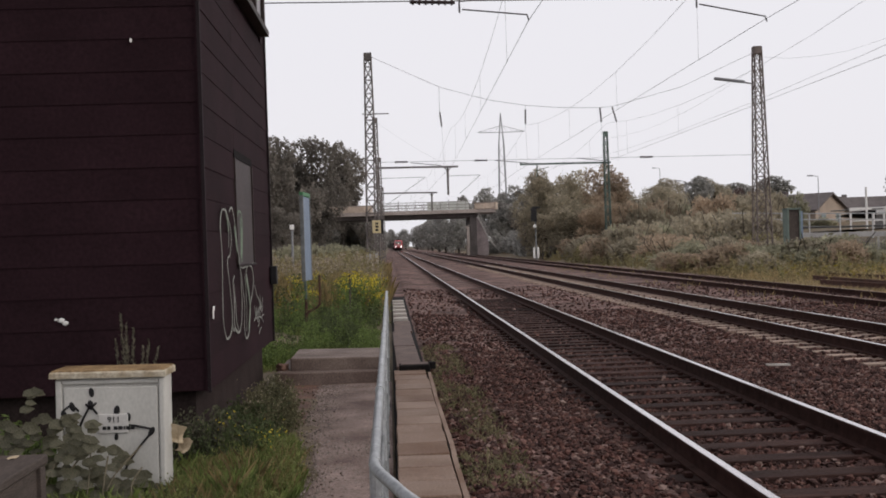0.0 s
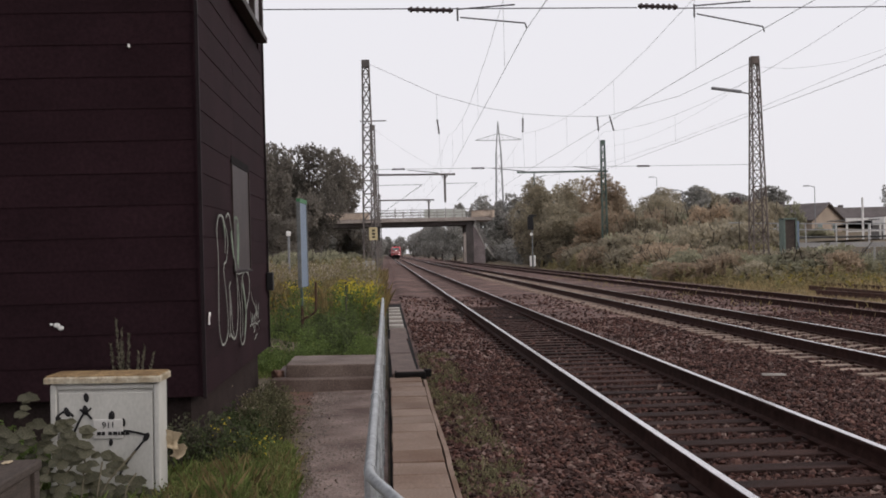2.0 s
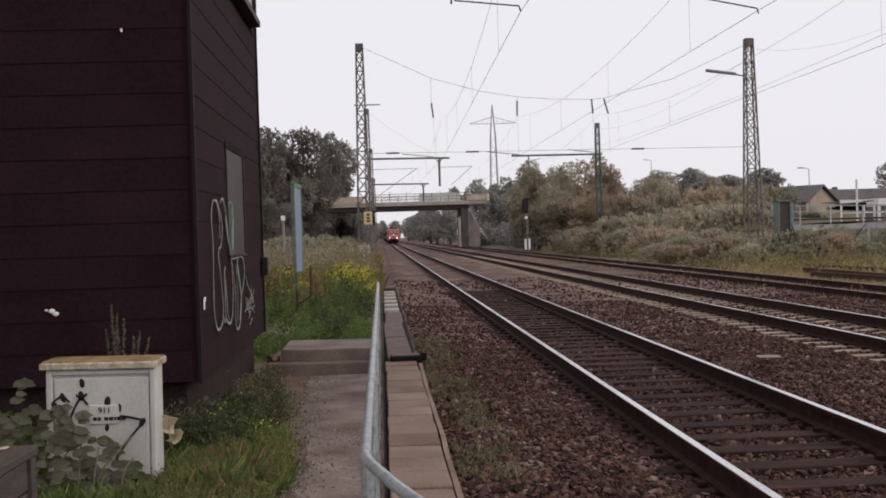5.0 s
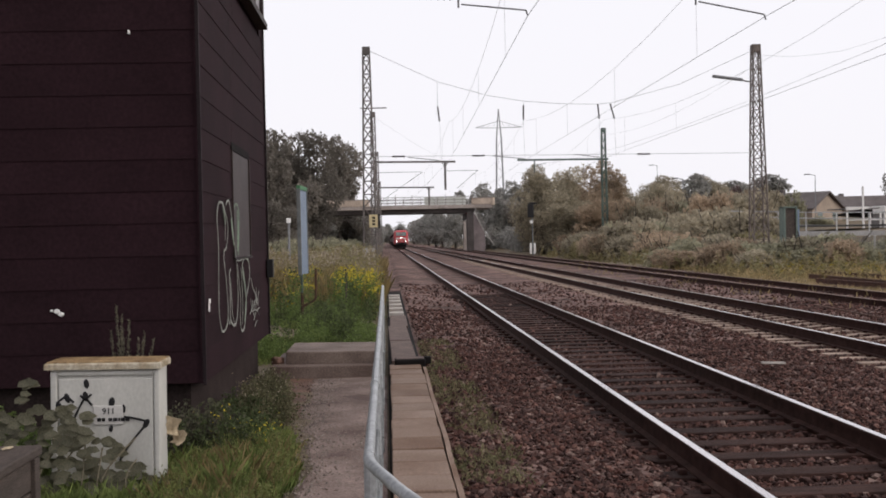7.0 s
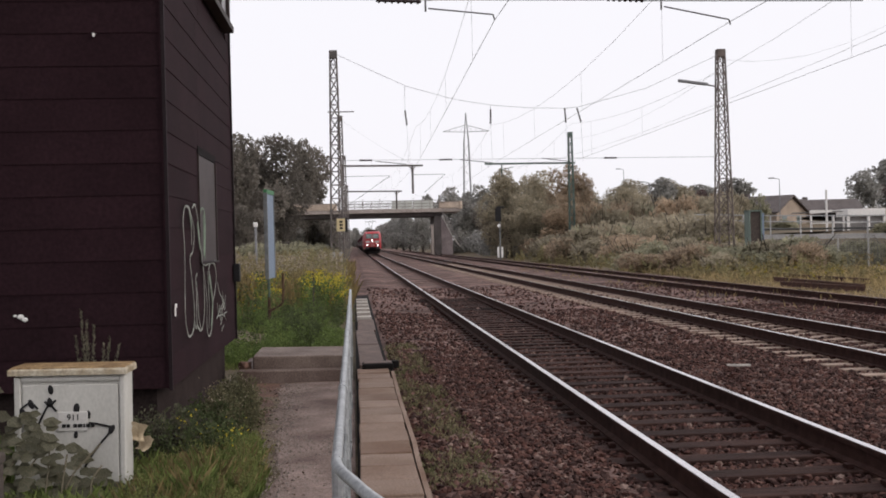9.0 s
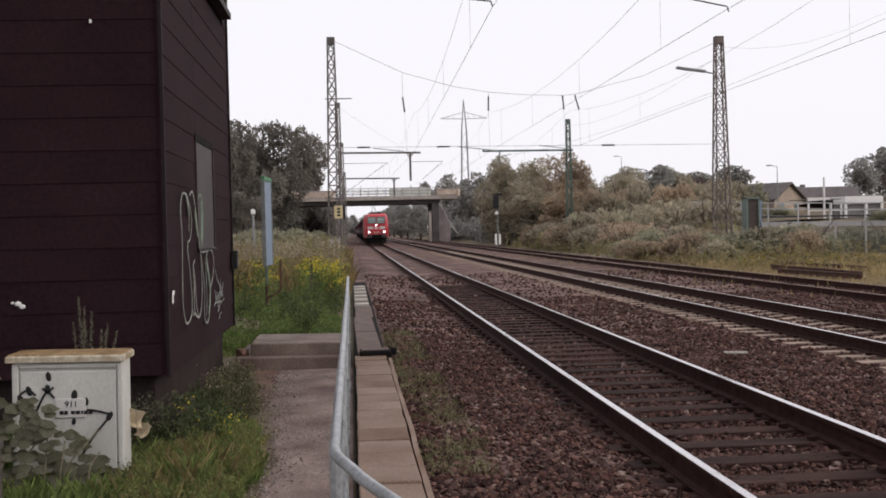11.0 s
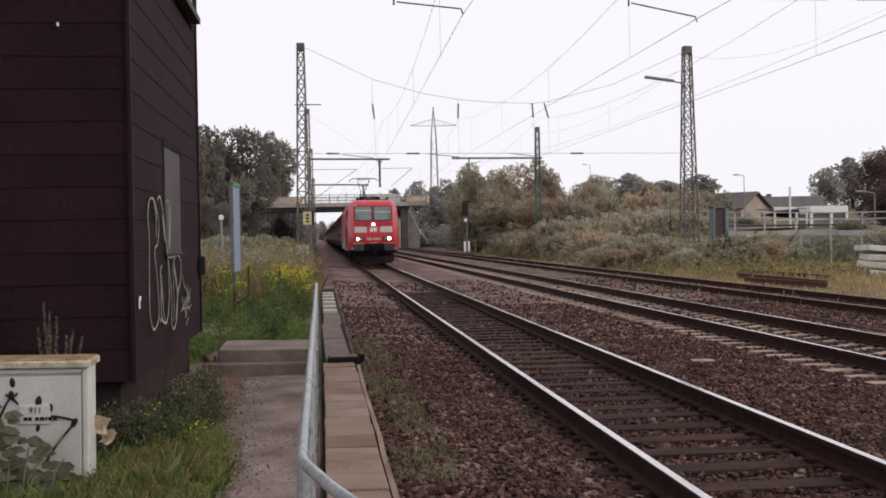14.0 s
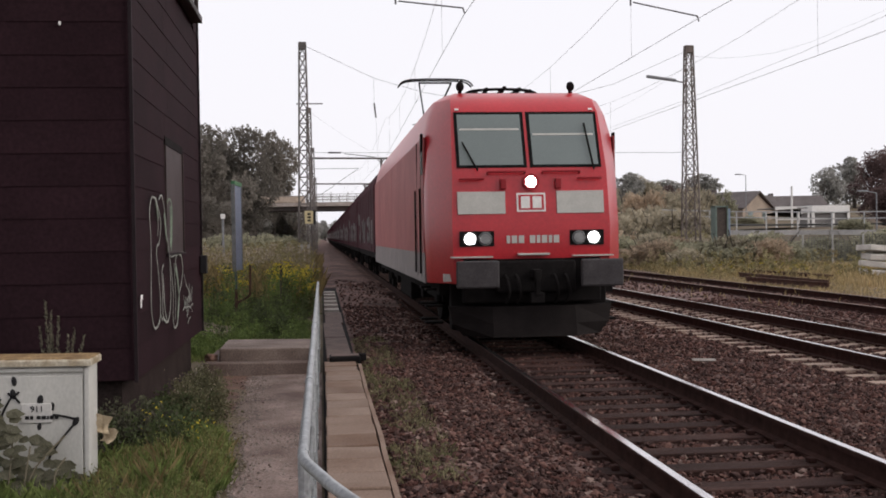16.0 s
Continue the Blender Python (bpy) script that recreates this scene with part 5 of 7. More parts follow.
# ---- signal ----
def make_signal():
    s = thing("light_signal", "black railway light signal on a slim post", "signal", at=pose(13.6, 103, 0.12) @ Matrix.Diagonal((0.88, 0.88, 0.88, 1)))
    bm = bmesh.new()
    rod(bm, (-0.4, 0, -0.5), (-0.4, 0, 4.6), 0.07)
    part("post", bm, M["galv_dark"], s)
    bm = bmesh.new()
    box(bm, -0.85, -0.25, -0.15, 0.15, 3.75, 5.1, bevel=0.05)
    box(bm, -0.7, 0.1, -0.05, 0.15, 5.1, 5.3, bevel=0.02)
    part("head", bm, M["ink"], s)
    bm = bmesh.new()
    rod(bm, (-0.5, -0.05, 3.3), (-0.5, -0.15, 3.3), 0.17, seg=14)
    part("marker_disc", bm, M["white"], s, "small white round marker")
    for x in (-0.62, -0.22):
        bm = bmesh.new()
        box(bm, x - 0.1, x + 0.1, -0.15, 0.1, 0.0, 1.1, bevel=0.03)
        part("relay_box", bm, M["white"], s, "pale narrow box at the foot")


make_signal()


# ---- road bridge ----
def make_bridge():
    b = thing("road_bridge", "concrete road bridge over the tracks with steel railings", "bridge", kind="structure", at=pose(0, 165, 0))
    bm = bmesh.new()
    box(bm, -16, 15.5, -0.1, 9.6, 6.08, 6.62, bevel=0.05)
    part("deck", bm, M["bridge"], b)
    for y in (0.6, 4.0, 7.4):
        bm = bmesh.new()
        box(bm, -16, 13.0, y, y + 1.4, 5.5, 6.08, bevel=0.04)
        part("girder", bm, M["bridge_shade"], b, "concrete beam under the deck, its shade in the colour")
    # beige parapet with raised panels, at both ends
    for x0, x1, n in ((-16.0, -2.3, 9), (12.4, 15.5, 2)):
        bm = bmesh.new()
        box(bm, x0, x1, -0.12, 0.16, 6.62, 7.5, bevel=0.03)
        par = part("parapet", bm, M["bridge_beige"], b, "beige parapet wall")
        bm = bmesh.new()
        box(bm, x0 - 0.02, x1 + 0.03, -0.2, 0.22, 7.5, 7.62, bevel=0.02)
        part("coping", bm, M["bridge"], par)
        w = (x1 - x0) / n
        for i in range(n):
            bm = bmesh.new()
            box(bm, x0 + w * i + 0.12, x0 + w * (i + 1) - 0.12, -0.17, -0.1, 6.74, 7.4, bevel=0.015)
            part("panel", bm, M["bridge_beige"], par)
    bm = bmesh.new()
    rod(bm, (15.5, 0.02, 6.5), (15.5, 0.02, 7.55), 0.3, seg=14)
    part("end_post", bm, M["bridge_beige"], b, "rounded end of the parapet")
    # pale screens on the far edge
    for i in range(4):
        bm = bmesh.new()
        box(bm, 5.9 + 1.6 * i, 7.42 + 1.6 * i, 9.2, 9.3, 6.66, 8.2, bevel=0.02)
        part("noise_screen", bm, M["screen_pale"], b, "pale grey-green screen panel")
    for y in (0.05, 9.4):
        for z in (6.95, 7.38, 7.82):
            bm = bmesh.new()
            box(bm, -2.3, 12.4, y - 0.03, y + 0.03, z - 0.035, z + 0.035)
            part("railing", bm, M["bridge_rail"], b)
        for i in range(13):
            bm = bmesh.new()
            x = -2.2 + 1.21 * i
            box(bm, x - 0.04, x + 0.04, y - 0.04, y + 0.04, 6.6, 8.15 if i % 2 else 7.85)
            part("railing_post", bm, M["bridge_rail"], b)
        for i in range(12):
            bm = bmesh.new()
            for k in range(1, 6):
                x = -2.2 + 1.21 * i + 0.2 * k
                box(bm, x - 0.014, x + 0.014, y - 0.014, y + 0.014, 6.95, 7.8)
            part("baluster_panel", bm, M["screen_pale"], b)
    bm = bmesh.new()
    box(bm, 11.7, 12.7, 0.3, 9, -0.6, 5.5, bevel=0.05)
    part("abutment", bm, M["bridge_shade"], b)
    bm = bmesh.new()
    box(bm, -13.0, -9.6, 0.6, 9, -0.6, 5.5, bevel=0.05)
    part("abutment", bm, M["bridge_shade"], b)
    bm = bmesh.new()
    loft(bm, [[(12.7, y, -0.5), (14.35, y - 0.3, -0.5), (14.3, y - 0.3, 2.3), (13.6, y - 0.2, 3.9), (12.7, y, 5.5)] for y in (0.3, 0.9)])
    part("wing_wall", bm, M["bridge_mid"], b, "sloping concrete wing wall")
    # stair down the bank with its string and hand rail
    line = [(12.85, 0.0, 5.7), (13.4, -0.1, 4.4), (14.2, -0.25, 2.7), (15.2, -0.4, 1.35), (16.1, -0.5, 0.2)]
    bm = bmesh.new()
    loft(bm, [[(x, y, z - 0.22), (x, y + 0.9, z - 0.22), (x, y + 0.9, z + 0.05), (x, y, z + 0.05)] for x, y, z in line])
    part("stair_string", bm, M["pale_slab"], b, "pale concrete stair string")
    for dz in (0.55, 0.95):
        part("stair_rail", pipe([(x, y - 0.02, z + dz) for x, y, z in line], 0.045, 6), M["bridge_rail"], b)
    for x, y, z in line:
        bm = bmesh.new()
        rod(bm, (x, y - 0.02, z - 0.1), (x, y - 0.02, z + 0.97), 0.04, seg=6)
        part("stair_post", bm, M["bridge_rail"], b)
    for dz in (0.0, 0.5):
        bm = bmesh.new()
        bar(bm, (15.4, 1, 7.1 + dz), (24, 2, 5.1 + dz), 0.09)
        part("ramp_rail", bm, M["bridge_rail"], b)
    bm = bmesh.new()
    box(bm, 11.15, 11.55, -0.5, -0.2, -0.4, 4.1, bevel=0.03)
    loft(bm, [[(10.95, y, 3.95), (11.6, y, 4.3), (11.6, y, 4.4), (10.95, y, 4.1)] for y in (-0.6, -0.1)])
    part("pipe_post", bm, M["bridge"], b, "pale narrow concrete post")


make_bridge()


# ---- electricity pylon, far off ----
def make_pylon():
    p = thing("power_pylon", "tall grey steel power pylon with one wide crossarm", "pylon", at=pose(42.3, 420, 0))
    for sx in (-1, 1):
        for sy in (-1, 1):
            bm = bmesh.new()
            bar(bm, (sx * 1.7, sy * 1.7, 0), (sx * 0.9, sy * 0.9, 38), 0.28)
            bar(bm, (sx * 0.9, sy * 0.9, 38), (0, 0, 49.5), 0.24)
            part("leg", bm, M["pylon"], p)
    bm = bmesh.new()
    for i in range(12):
        a, c = i / 12, (i + 1) / 12
        wa, wc = 1.7 - 0.8 * a, 1.7 - 0.8 * c
        k = 1 if i % 2 else -1
        bar(bm, (-k * wa, -wa, a * 38), (k * wc, -wc, c * 38), 0.1)
    part("lattice", bm, M["pylon"], p)
    bm = bmesh.new()
    for s in (-1, 1):
        bar(bm, (0, 0, 42.4), (s * 8.6, 0, 42.6), 0.22)
        bar(bm, (0, 0, 45.0), (s * 8.6, 0, 42.6), 0.18)
        for x in (2.2, 4.4, 6.6):
            bar(bm, (s * x, 0, 42.5), (s * (x - 1), 0, 42.5 + (8.6 - x) * 0.28), 0.1)
    part("crossarm", bm, M["pylon"], p)


make_pylon()


# ---- foliage ----
def leaf_quads(rng, pts, size, flat=0.0):
    """One folded-free small leaf card per point, turned at random."""
    n = len(pts)
    d = rng.normal(size=(n, 3))
    d[:, 2] *= 1 - flat
    d /= np.linalg.norm(d, axis=1)[:, None]
    e = np.cross(d, rng.normal(size=(n, 3)))
    e /= np.linalg.norm(e, axis=1)[:, None]
    s = size * rng.uniform(0.55, 1.35, (n, 1))
    q = np.stack([pts - d * s * 0.5, pts + e * s * 0.28, pts + d * s * 0.5, pts - e * s * 0.28], 1)
    return q.reshape(-1, 3), np.arange(4 * n).reshape(n, 4)


def crown_points(rng, n, lobes):
    """Points near the skins of a few overlapping lobes (centre, radii)."""
    out = []
    weight = np.array([r[0] * r[2] for _, r in lobes])
    weight = weight / weight.sum()
    for (c, r), w in zip(lobes, weight):
        k = max(4, int(n * w))
        v = rng.normal(size=(k, 3))
        v /= np.linalg.norm(v, axis=1)[:, None]
        clump = np.array([noise.noise(Vector(x) * 2.2 + Vector(c)) + 0.5 * noise.noise(Vector(x) * 5.5 - Vector(c)) for x in v])
        rad = (0.8 + 0.42 * clump) * rng.uniform(0.72, 1.08, k)
        keep = clump > -0.3
        out.append((np.array(c) + v * np.array(r) * rad[:, None])[keep])
    return np.concatenate(out)


def tree_meshes(seed, h, spread, n, leaf, trunk_share=0.28):
    rng = np.random.default_rng(seed)
    rr = random.Random(seed)
    lobes = []
    for i in range(17):
        z = 0.12 + 0.74 * i / 16
        a, q = rr.uniform(0, 6.28), rr.uniform(0.15, 0.75) * (1.0 - 0.6 * max(0, z - 0.5) / 0.4)
        s = rr.uniform(0.26, 0.46) * (1.12 - abs(z - 0.5))
        lobes.append(((math.cos(a) * q * spread, math.sin(a) * q * spread, z * h), (s * spread, s * spread, s * 0.42 * h)))
    lobes.append(((0.1, 0, h * 0.5), (0.45 * spread, 0.45 * spread, 0.3 * h)))
    verts, faces = leaf_quads(rng, crown_points(rng, n, lobes), leaf)
    bm = bmesh.new()
    rod(bm, (0, 0, -0.6), (0.1, 0, h * 0.5), 0.035 * h, 0.018 * h, 8)
    for c, r in lobes[:6]:
        rod(bm, (0.05, 0, h * rr.uniform(0.2, 0.4)), c, 0.013 * h, 0.004 * h, 6)
    return verts, faces, bm


def make_tree_kind(name, label, seed, h, spread, n, leaf, mat):
    v, f, bm = tree_meshes(seed, h, spread, n, leaf)
    t = thing(name, label, "tree" if name == "tree" else "bush", group="trees" if name == "tree" else "bushes")
    part("trunk", bm, M["bark"], t)
    c = new("crown", raw("crown", v, f, mat))
    c.parent = t
    return t


def plant(kinds, spots):
    """Set trees at (kind, x, y, height scale, width scale); the first use of a kind is the original."""
    used = set()
    rr = random.Random(11)
    for k, x, y, sz, sw in spots:
        m = Matrix.LocRotScale((x, y, ground_z(x, y) - 0.05), Euler((0, 0, rr.uniform(0, 6.28))), (sw, sw, sz))
        if k not in used:
            used.add(k)
            kinds[k].matrix_basis = m
        else:
            ob = copy_thing(kinds[k], Matrix.Identity(4))
            ob.matrix_basis = m


TREES = {
    "dark": make_tree_kind("tree", "tall dark green broadleaf tree with a full crown", 1, 10, 4.2, 19800, 0.274, M["leaf_dark"]),
    "dark2": make_tree_kind("tree", "tall dark green broadleaf tree with an uneven crown", 2, 10, 4.6, 19800, 0.274, M["leaf_dark"]),
    "olive": make_tree_kind("tree", "olive green tree thinning towards autumn", 3, 10, 4.4, 16200, 0.274, M["leaf_olive"]),
    "brown": make_tree_kind("tree", "tree with brownish autumn leaves", 4, 10, 4.2, 15300, 0.274, M["leaf_brown"]),
    "plum": make_tree_kind("tree", "tree with dark plum-brown leaves", 8, 10, 4.4, 16200, 0.228, M["leaf_plum"]),
    "far": make_tree_kind("tree", "distant broadleaf tree with haze in its leaf colour", 5, 10, 4.5, 5000, 0.55, M["leaf_haze"]),
    "far2": make_tree_kind("tree", "distant rounded tree with haze in its leaf colour", 6, 10, 5.0, 5000, 0.55, M["leaf_haze"]),
}
plant(TREES, [
    ("dark", -10.6, 108, 1.32, 1.1), ("dark2", -8.4, 118, 1.38, 0.95), ("dark", -7.6, 182, 1.95, 1.4), ("dark2", -14.5, 105, 1.34, 1.1), ("dark", -18, 112, 1.3, 1.2),
    ("dark", -12.5, 92, 0.75, 0.8), ("dark2", -9.0, 96, 0.55, 0.6), ("dark2", -9.5, 186, 1.3, 1.2), ("dark", -14, 190, 1.35, 1.2), ("dark2", -13, 150, 1.2, 1.0),
    ("olive", 15.4, 113, 0.92, 0.9), ("olive", 18.4, 117, 0.9, 1.0), ("brown", 21.2, 112, 0.95, 0.9), ("olive", 17.2, 108, 0.62, 0.9), ("brown", 20.0, 106, 0.55, 0.9), ("olive", 24.5, 118, 0.62, 0.8), ("dark", 17.5, 132, 0.9, 0.9), ("olive", 21, 128, 0.8, 0.9),
    ("olive", 29, 120, 0.55, 0.85), ("olive", 33, 135, 0.55, 0.9), ("far", 38.5, 140, 0.52, 0.8), ("olive", 42, 146, 0.46, 0.9), ("far", 47, 150, 0.4, 0.9), ("olive", 29, 145, 0.55, 0.9),
    ("far2", 62.0, 135, 0.56, 0.52), ("far", 68, 140, 0.7, 0.8), ("far", 54, 160, 0.5, 1.0), ("plum", 36.4, 116, 0.42, 0.42), ("plum", 39.2, 76, 0.55, 0.75), ("plum", 38.4, 73, 0.36, 0.6), ("plum", 42.5, 80, 0.62, 0.95),
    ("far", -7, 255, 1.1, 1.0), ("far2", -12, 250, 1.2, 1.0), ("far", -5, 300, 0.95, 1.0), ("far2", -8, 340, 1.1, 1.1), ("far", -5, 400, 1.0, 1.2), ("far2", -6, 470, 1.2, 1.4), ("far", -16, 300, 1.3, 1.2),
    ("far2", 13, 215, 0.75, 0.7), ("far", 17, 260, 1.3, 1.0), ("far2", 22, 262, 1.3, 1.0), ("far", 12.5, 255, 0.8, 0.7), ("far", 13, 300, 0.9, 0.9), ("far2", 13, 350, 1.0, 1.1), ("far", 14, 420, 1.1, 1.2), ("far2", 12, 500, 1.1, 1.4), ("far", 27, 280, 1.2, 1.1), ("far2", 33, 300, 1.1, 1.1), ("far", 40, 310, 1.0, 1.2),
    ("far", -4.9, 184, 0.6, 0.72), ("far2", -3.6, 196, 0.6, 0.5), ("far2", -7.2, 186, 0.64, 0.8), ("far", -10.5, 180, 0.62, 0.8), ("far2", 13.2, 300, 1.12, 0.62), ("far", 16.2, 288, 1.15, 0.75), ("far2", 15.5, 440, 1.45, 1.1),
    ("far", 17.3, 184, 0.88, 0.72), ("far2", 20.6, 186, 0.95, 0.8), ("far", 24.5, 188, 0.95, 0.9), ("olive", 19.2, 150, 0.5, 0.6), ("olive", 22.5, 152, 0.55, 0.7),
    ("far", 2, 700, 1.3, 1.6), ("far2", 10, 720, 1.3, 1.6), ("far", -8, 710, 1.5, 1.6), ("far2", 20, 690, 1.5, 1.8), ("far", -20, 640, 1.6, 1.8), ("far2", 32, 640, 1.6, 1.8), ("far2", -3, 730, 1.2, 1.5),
])


def bush_kind(label, seed, n, leaf, mat):
    rng = np.random.default_rng(seed)
    rr = random.Random(seed)
    lobes = []
    for i in range(8):
        a, q = rr.uniform(0, 6.28), rr.uniform(0, 0.75)
        s = rr.uniform(0.35, 0.6)
        lobes.append(((math.cos(a) * q, math.sin(a) * q, rr.uniform(0.2, 0.6)), (s, s, s * 0.8)))
    v, f = leaf_quads(rng, crown_points(rng, n, lobes), leaf)
    b = thing("bush", label, "bush", group="bushes")
    bm = bmesh.new()
    for i in range(7):
        a = rr.uniform(0, 6.28)
        rod(bm, (0, 0, -0.3), (math.cos(a) * 0.7, math.sin(a) * 0.7, rr.uniform(0.5, 1.1)), 0.02, 0.008, 5)
    part("stem", bm, M["bark"], b)
    c = new("crown", raw("crown", v, f, mat))
    c.parent = b
    return b


BUSHES = {
    "a": bush_kind("tangled olive green bush on the bank", 21, 7040, 0.109, M["leaf_olive"]),
    "b": bush_kind("tangled brownish bush on the bank", 22, 6600, 0.109, M["leaf_brown"]),
    "c": bush_kind("dense dark green bush", 23, 7040, 0.109, M["leaf_mid"]),
    "e": bush_kind("distant bush with haze in its leaf colour", 25, 3600, 0.15, M["leaf_haze"]),
    "d": bush_kind("yellowing bush with pale leaves", 24, 5720, 0.102, M["leaf_yellow"]),
}
spots = []
rr = random.Random(5)
for i in range(70):
    y = rr.uniform(52, 108)
    x = rr.uniform(15.5 + (y - 50) * 0.0, 23 + (y - 52) * 0.14)
    s = rr.uniform(0.8, 1.5) + (y - 50) * 0.018
    spots.append((rr.choice("aabbcd" if x < 19 else "aaccad"), x, y, s, s * rr.uniform(0.9, 1.3)))
for i in range(44):
    y = rr.uniform(74, 112)
    x = 16.5 + (y - 74) * 0.05 + rr.uniform(0, 1) * (0.325 * y - 17)
    spots.append((rr.choice("bbaac" if x < 20 else "aaacc"), x, y, rr.uniform(2.0, 3.3), rr.uniform(2.2, 3.0)))
for i in range(24):
    y = rr.uniform(112, 160)
    spots.append((rr.choice("eea"), rr.uniform(16.2, 19) + (y - 112) * 0.03, y, rr.uniform(2.0, 3.4), rr.uniform(1.8, 2.6)))
for i in range(16):
    y = rr.uniform(48, 60)
    spots.append((rr.choice("bbac"), rr.uniform(14.8, 20.5), y, rr.uniform(1.0, 1.7), rr.uniform(1.3, 1.9)))
for i in range(34):
    y = rr.uniform(70, 160)
    spots.append((rr.choice("ccca"), -3.2 - rr.uniform(0, 1) * 9, y, rr.uniform(1.2, 2.6), rr.uniform(1.5, 2.4)))
for i in range(7):
    spots.append((rr.choice("ac"), rr.uniform(24, 34), rr.uniform(60, 68), rr.uniform(0.4, 0.7), rr.uniform(1.0, 1.6)))
for i in range(22):
    u = i / 21
    s = 4.7 - 0.9 * u + rr.uniform(-0.35, 0.35)
    spots.append((rr.choice("acab"), 22.5 + 15 * u, 106 + rr.uniform(-4, 5), s, 2.6))
for x, y, k in ((-6.5, 160, 1.7), (-5, 162, 1.4), (-8, 161, 1.9), (17.2, 158, 1.8), (18.5, 155, 2.2), (16.8, 150, 1.3), (33.2, 68.5, 1.1), (41.5, 87, 0.8), (24.5, 60, 0.9), (26.5, 59, 0.8), (28.5, 60, 1.0), (30.5, 58, 0.8), (33, 58, 0.9), (18.3, 51.6, 1.75), (19.4, 51.4, 1.95), (20.6, 51.8, 1.9), (20.2, 54.3, 1.7), (19.0, 54.2, 1.5), (21.5, 53.9, 1.6), (22.9, 60.5, 1.5), (24.2, 60.0, 1.6), (25.6, 59.0, 1.5), (26.9, 58.2, 1.6), (28.2, 57.0, 1.5), (29.6, 56.0, 1.6), (31.2, 54.8, 1.5), (42.1, 110, 1.1), (16.6, 166, 1.7), (17.6, 171, 2.2), (19.5, 164, 2.4), (15.9, 176, 1.8), (18.2, 160, 2.2)):
    spots.append(("e" if y > 140 and x > 0 else "c", x, y, k, k * 1.3))
plant(BUSHES, spots)


def blades(name, label, area, n, h0, h1, w, mat, seed, lean=0.35, keep=None, category="grass", tall=None):
    """Grass blades over an area (x0, x1, y0, y1)."""
    rng = np.random.default_rng(seed)
    x = rng.uniform(area[0], area[1], n)
    y = rng.uniform(area[2], area[3], n)
    if keep is not None:
        k = np.array([keep(a, b) for a, b in zip(x, y)])
        x, y = x[k], y[k]
        n = len(x)
    z = np.array([ground_z(a, b) for a, b in zip(x, y)]) - 0.03
    h = rng.uniform(h0, h1, n)
    if tall is not None:
        h = h * np.array([tall(p, q) for p, q in zip(x, y)])
    a = rng.uniform(0, 6.283, n)
    l = rng.uniform(0.1, 1.0, n) * lean * h
    wx, wy = np.cos(a + 1.57) * w / 2, np.sin(a + 1.57) * w / 2
    base = np.stack([x, y, z], 1)
    side = np.stack([wx, wy, np.zeros(n)], 1)
    mid = base + np.stack([np.cos(a) * l * 0.35, np.sin(a) * l * 0.35, h * 0.6], 1)
    tip = base + np.stack([np.cos(a) * l, np.sin(a) * l, h], 1)
    v = np.stack([base - side, base + side, mid + side * 0.8, tip, mid - side * 0.8], 1).reshape(-1, 3)
    f = np.arange(5 * n).reshape(n, 5)
    return tagged(new(name, raw(name, v, f, mat)), label, category, kind="stuff")


def weeds(name, label, area, plants, h0, h1, per, leaf, mat, seed, keep=None, flower=None, flower_n=10, flower_size=0.035, only=None):
    """Leafy weeds; flower: a second object of small flower cards on the tops."""
    rng = np.random.default_rng(seed)
    pts, tops, stems = [], [], []
    for _ in range(plants):
        x, y = rng.uniform(area[0], area[1]), rng.uniform(area[2], area[3])
        if keep is not None and not keep(x, y):
            continue
        z, h = ground_z(x, y), rng.uniform(h0, h1)
        dx, dy = rng.normal(0, 0.12 * h, 2)
        t = rng.uniform(0.05, 1.0, per)
        sp = 0.13 * h * (1.15 - t) + 0.03
        pts.append(np.stack([x + dx * t + rng.normal(0, 1, per) * sp, y + dy * t + rng.normal(0, 1, per) * sp, z + h * t], 1))
        stems.append((x, y, z - 0.05, x + dx, y + dy, z + h))
        if flower is not None and rng.random() < 0.75:
            tops.append(np.stack([x + dx + rng.normal(0, 0.07, flower_n), y + dy + rng.normal(0, 0.07, flower_n), z + h + rng.normal(0.0, 0.045, flower_n)], 1))
    v, f = leaf_quads(rng, np.concatenate(pts), leaf)
    s = np.array(stems)
    n = len(s)
    o = np.array([0.006, 0, 0])
    sv = np.stack([s[:, :3] - o, s[:, :3] + o, s[:, 3:] + o * 0.5, s[:, 3:] - o * 0.5], 1).reshape(-1, 3)
    sf = np.arange(4 * n).reshape(n, 4) + len(v)
    tagged(new(name, raw(name, np.concatenate([v, sv]), np.concatenate([f, sf]), mat)), label, "weeds", kind="stuff")
    if tops:
        v, f = leaf_quads(rng, np.concatenate(tops), flower_size)
        tagged(new("flowers", raw("flowers", v, f, flower)), "small yellow flower heads on the weeds", "flowers", kind="stuff")


def off_path(x, y):
    left = -0.66 - 0.36 * smoothstep(8.6, 11.5, y)
    inside = BX - 0.05 > x and y > BY - 0.05 and y < BY + BD
    cab = -2.4 < x < -1.5 and 7.95 < y < 8.4
    edge = left - 0.25 * abs(noise.noise((x * 2, y * 2, 3.0)))
    if y > 11.3:
        edge = -1.5
    return x < edge and not inside and not cab and not (-3.4 < x < -1.95 and 4.1 < y < 6.6)


def verge(x, y):
    if y > 19 and noise.noise((x * 0.8, y * 0.35, 1.0)) < -0.18:
        return False
    return not (x > -0.15) and not (-1.55 < x < -0.1 and y < 16.4)


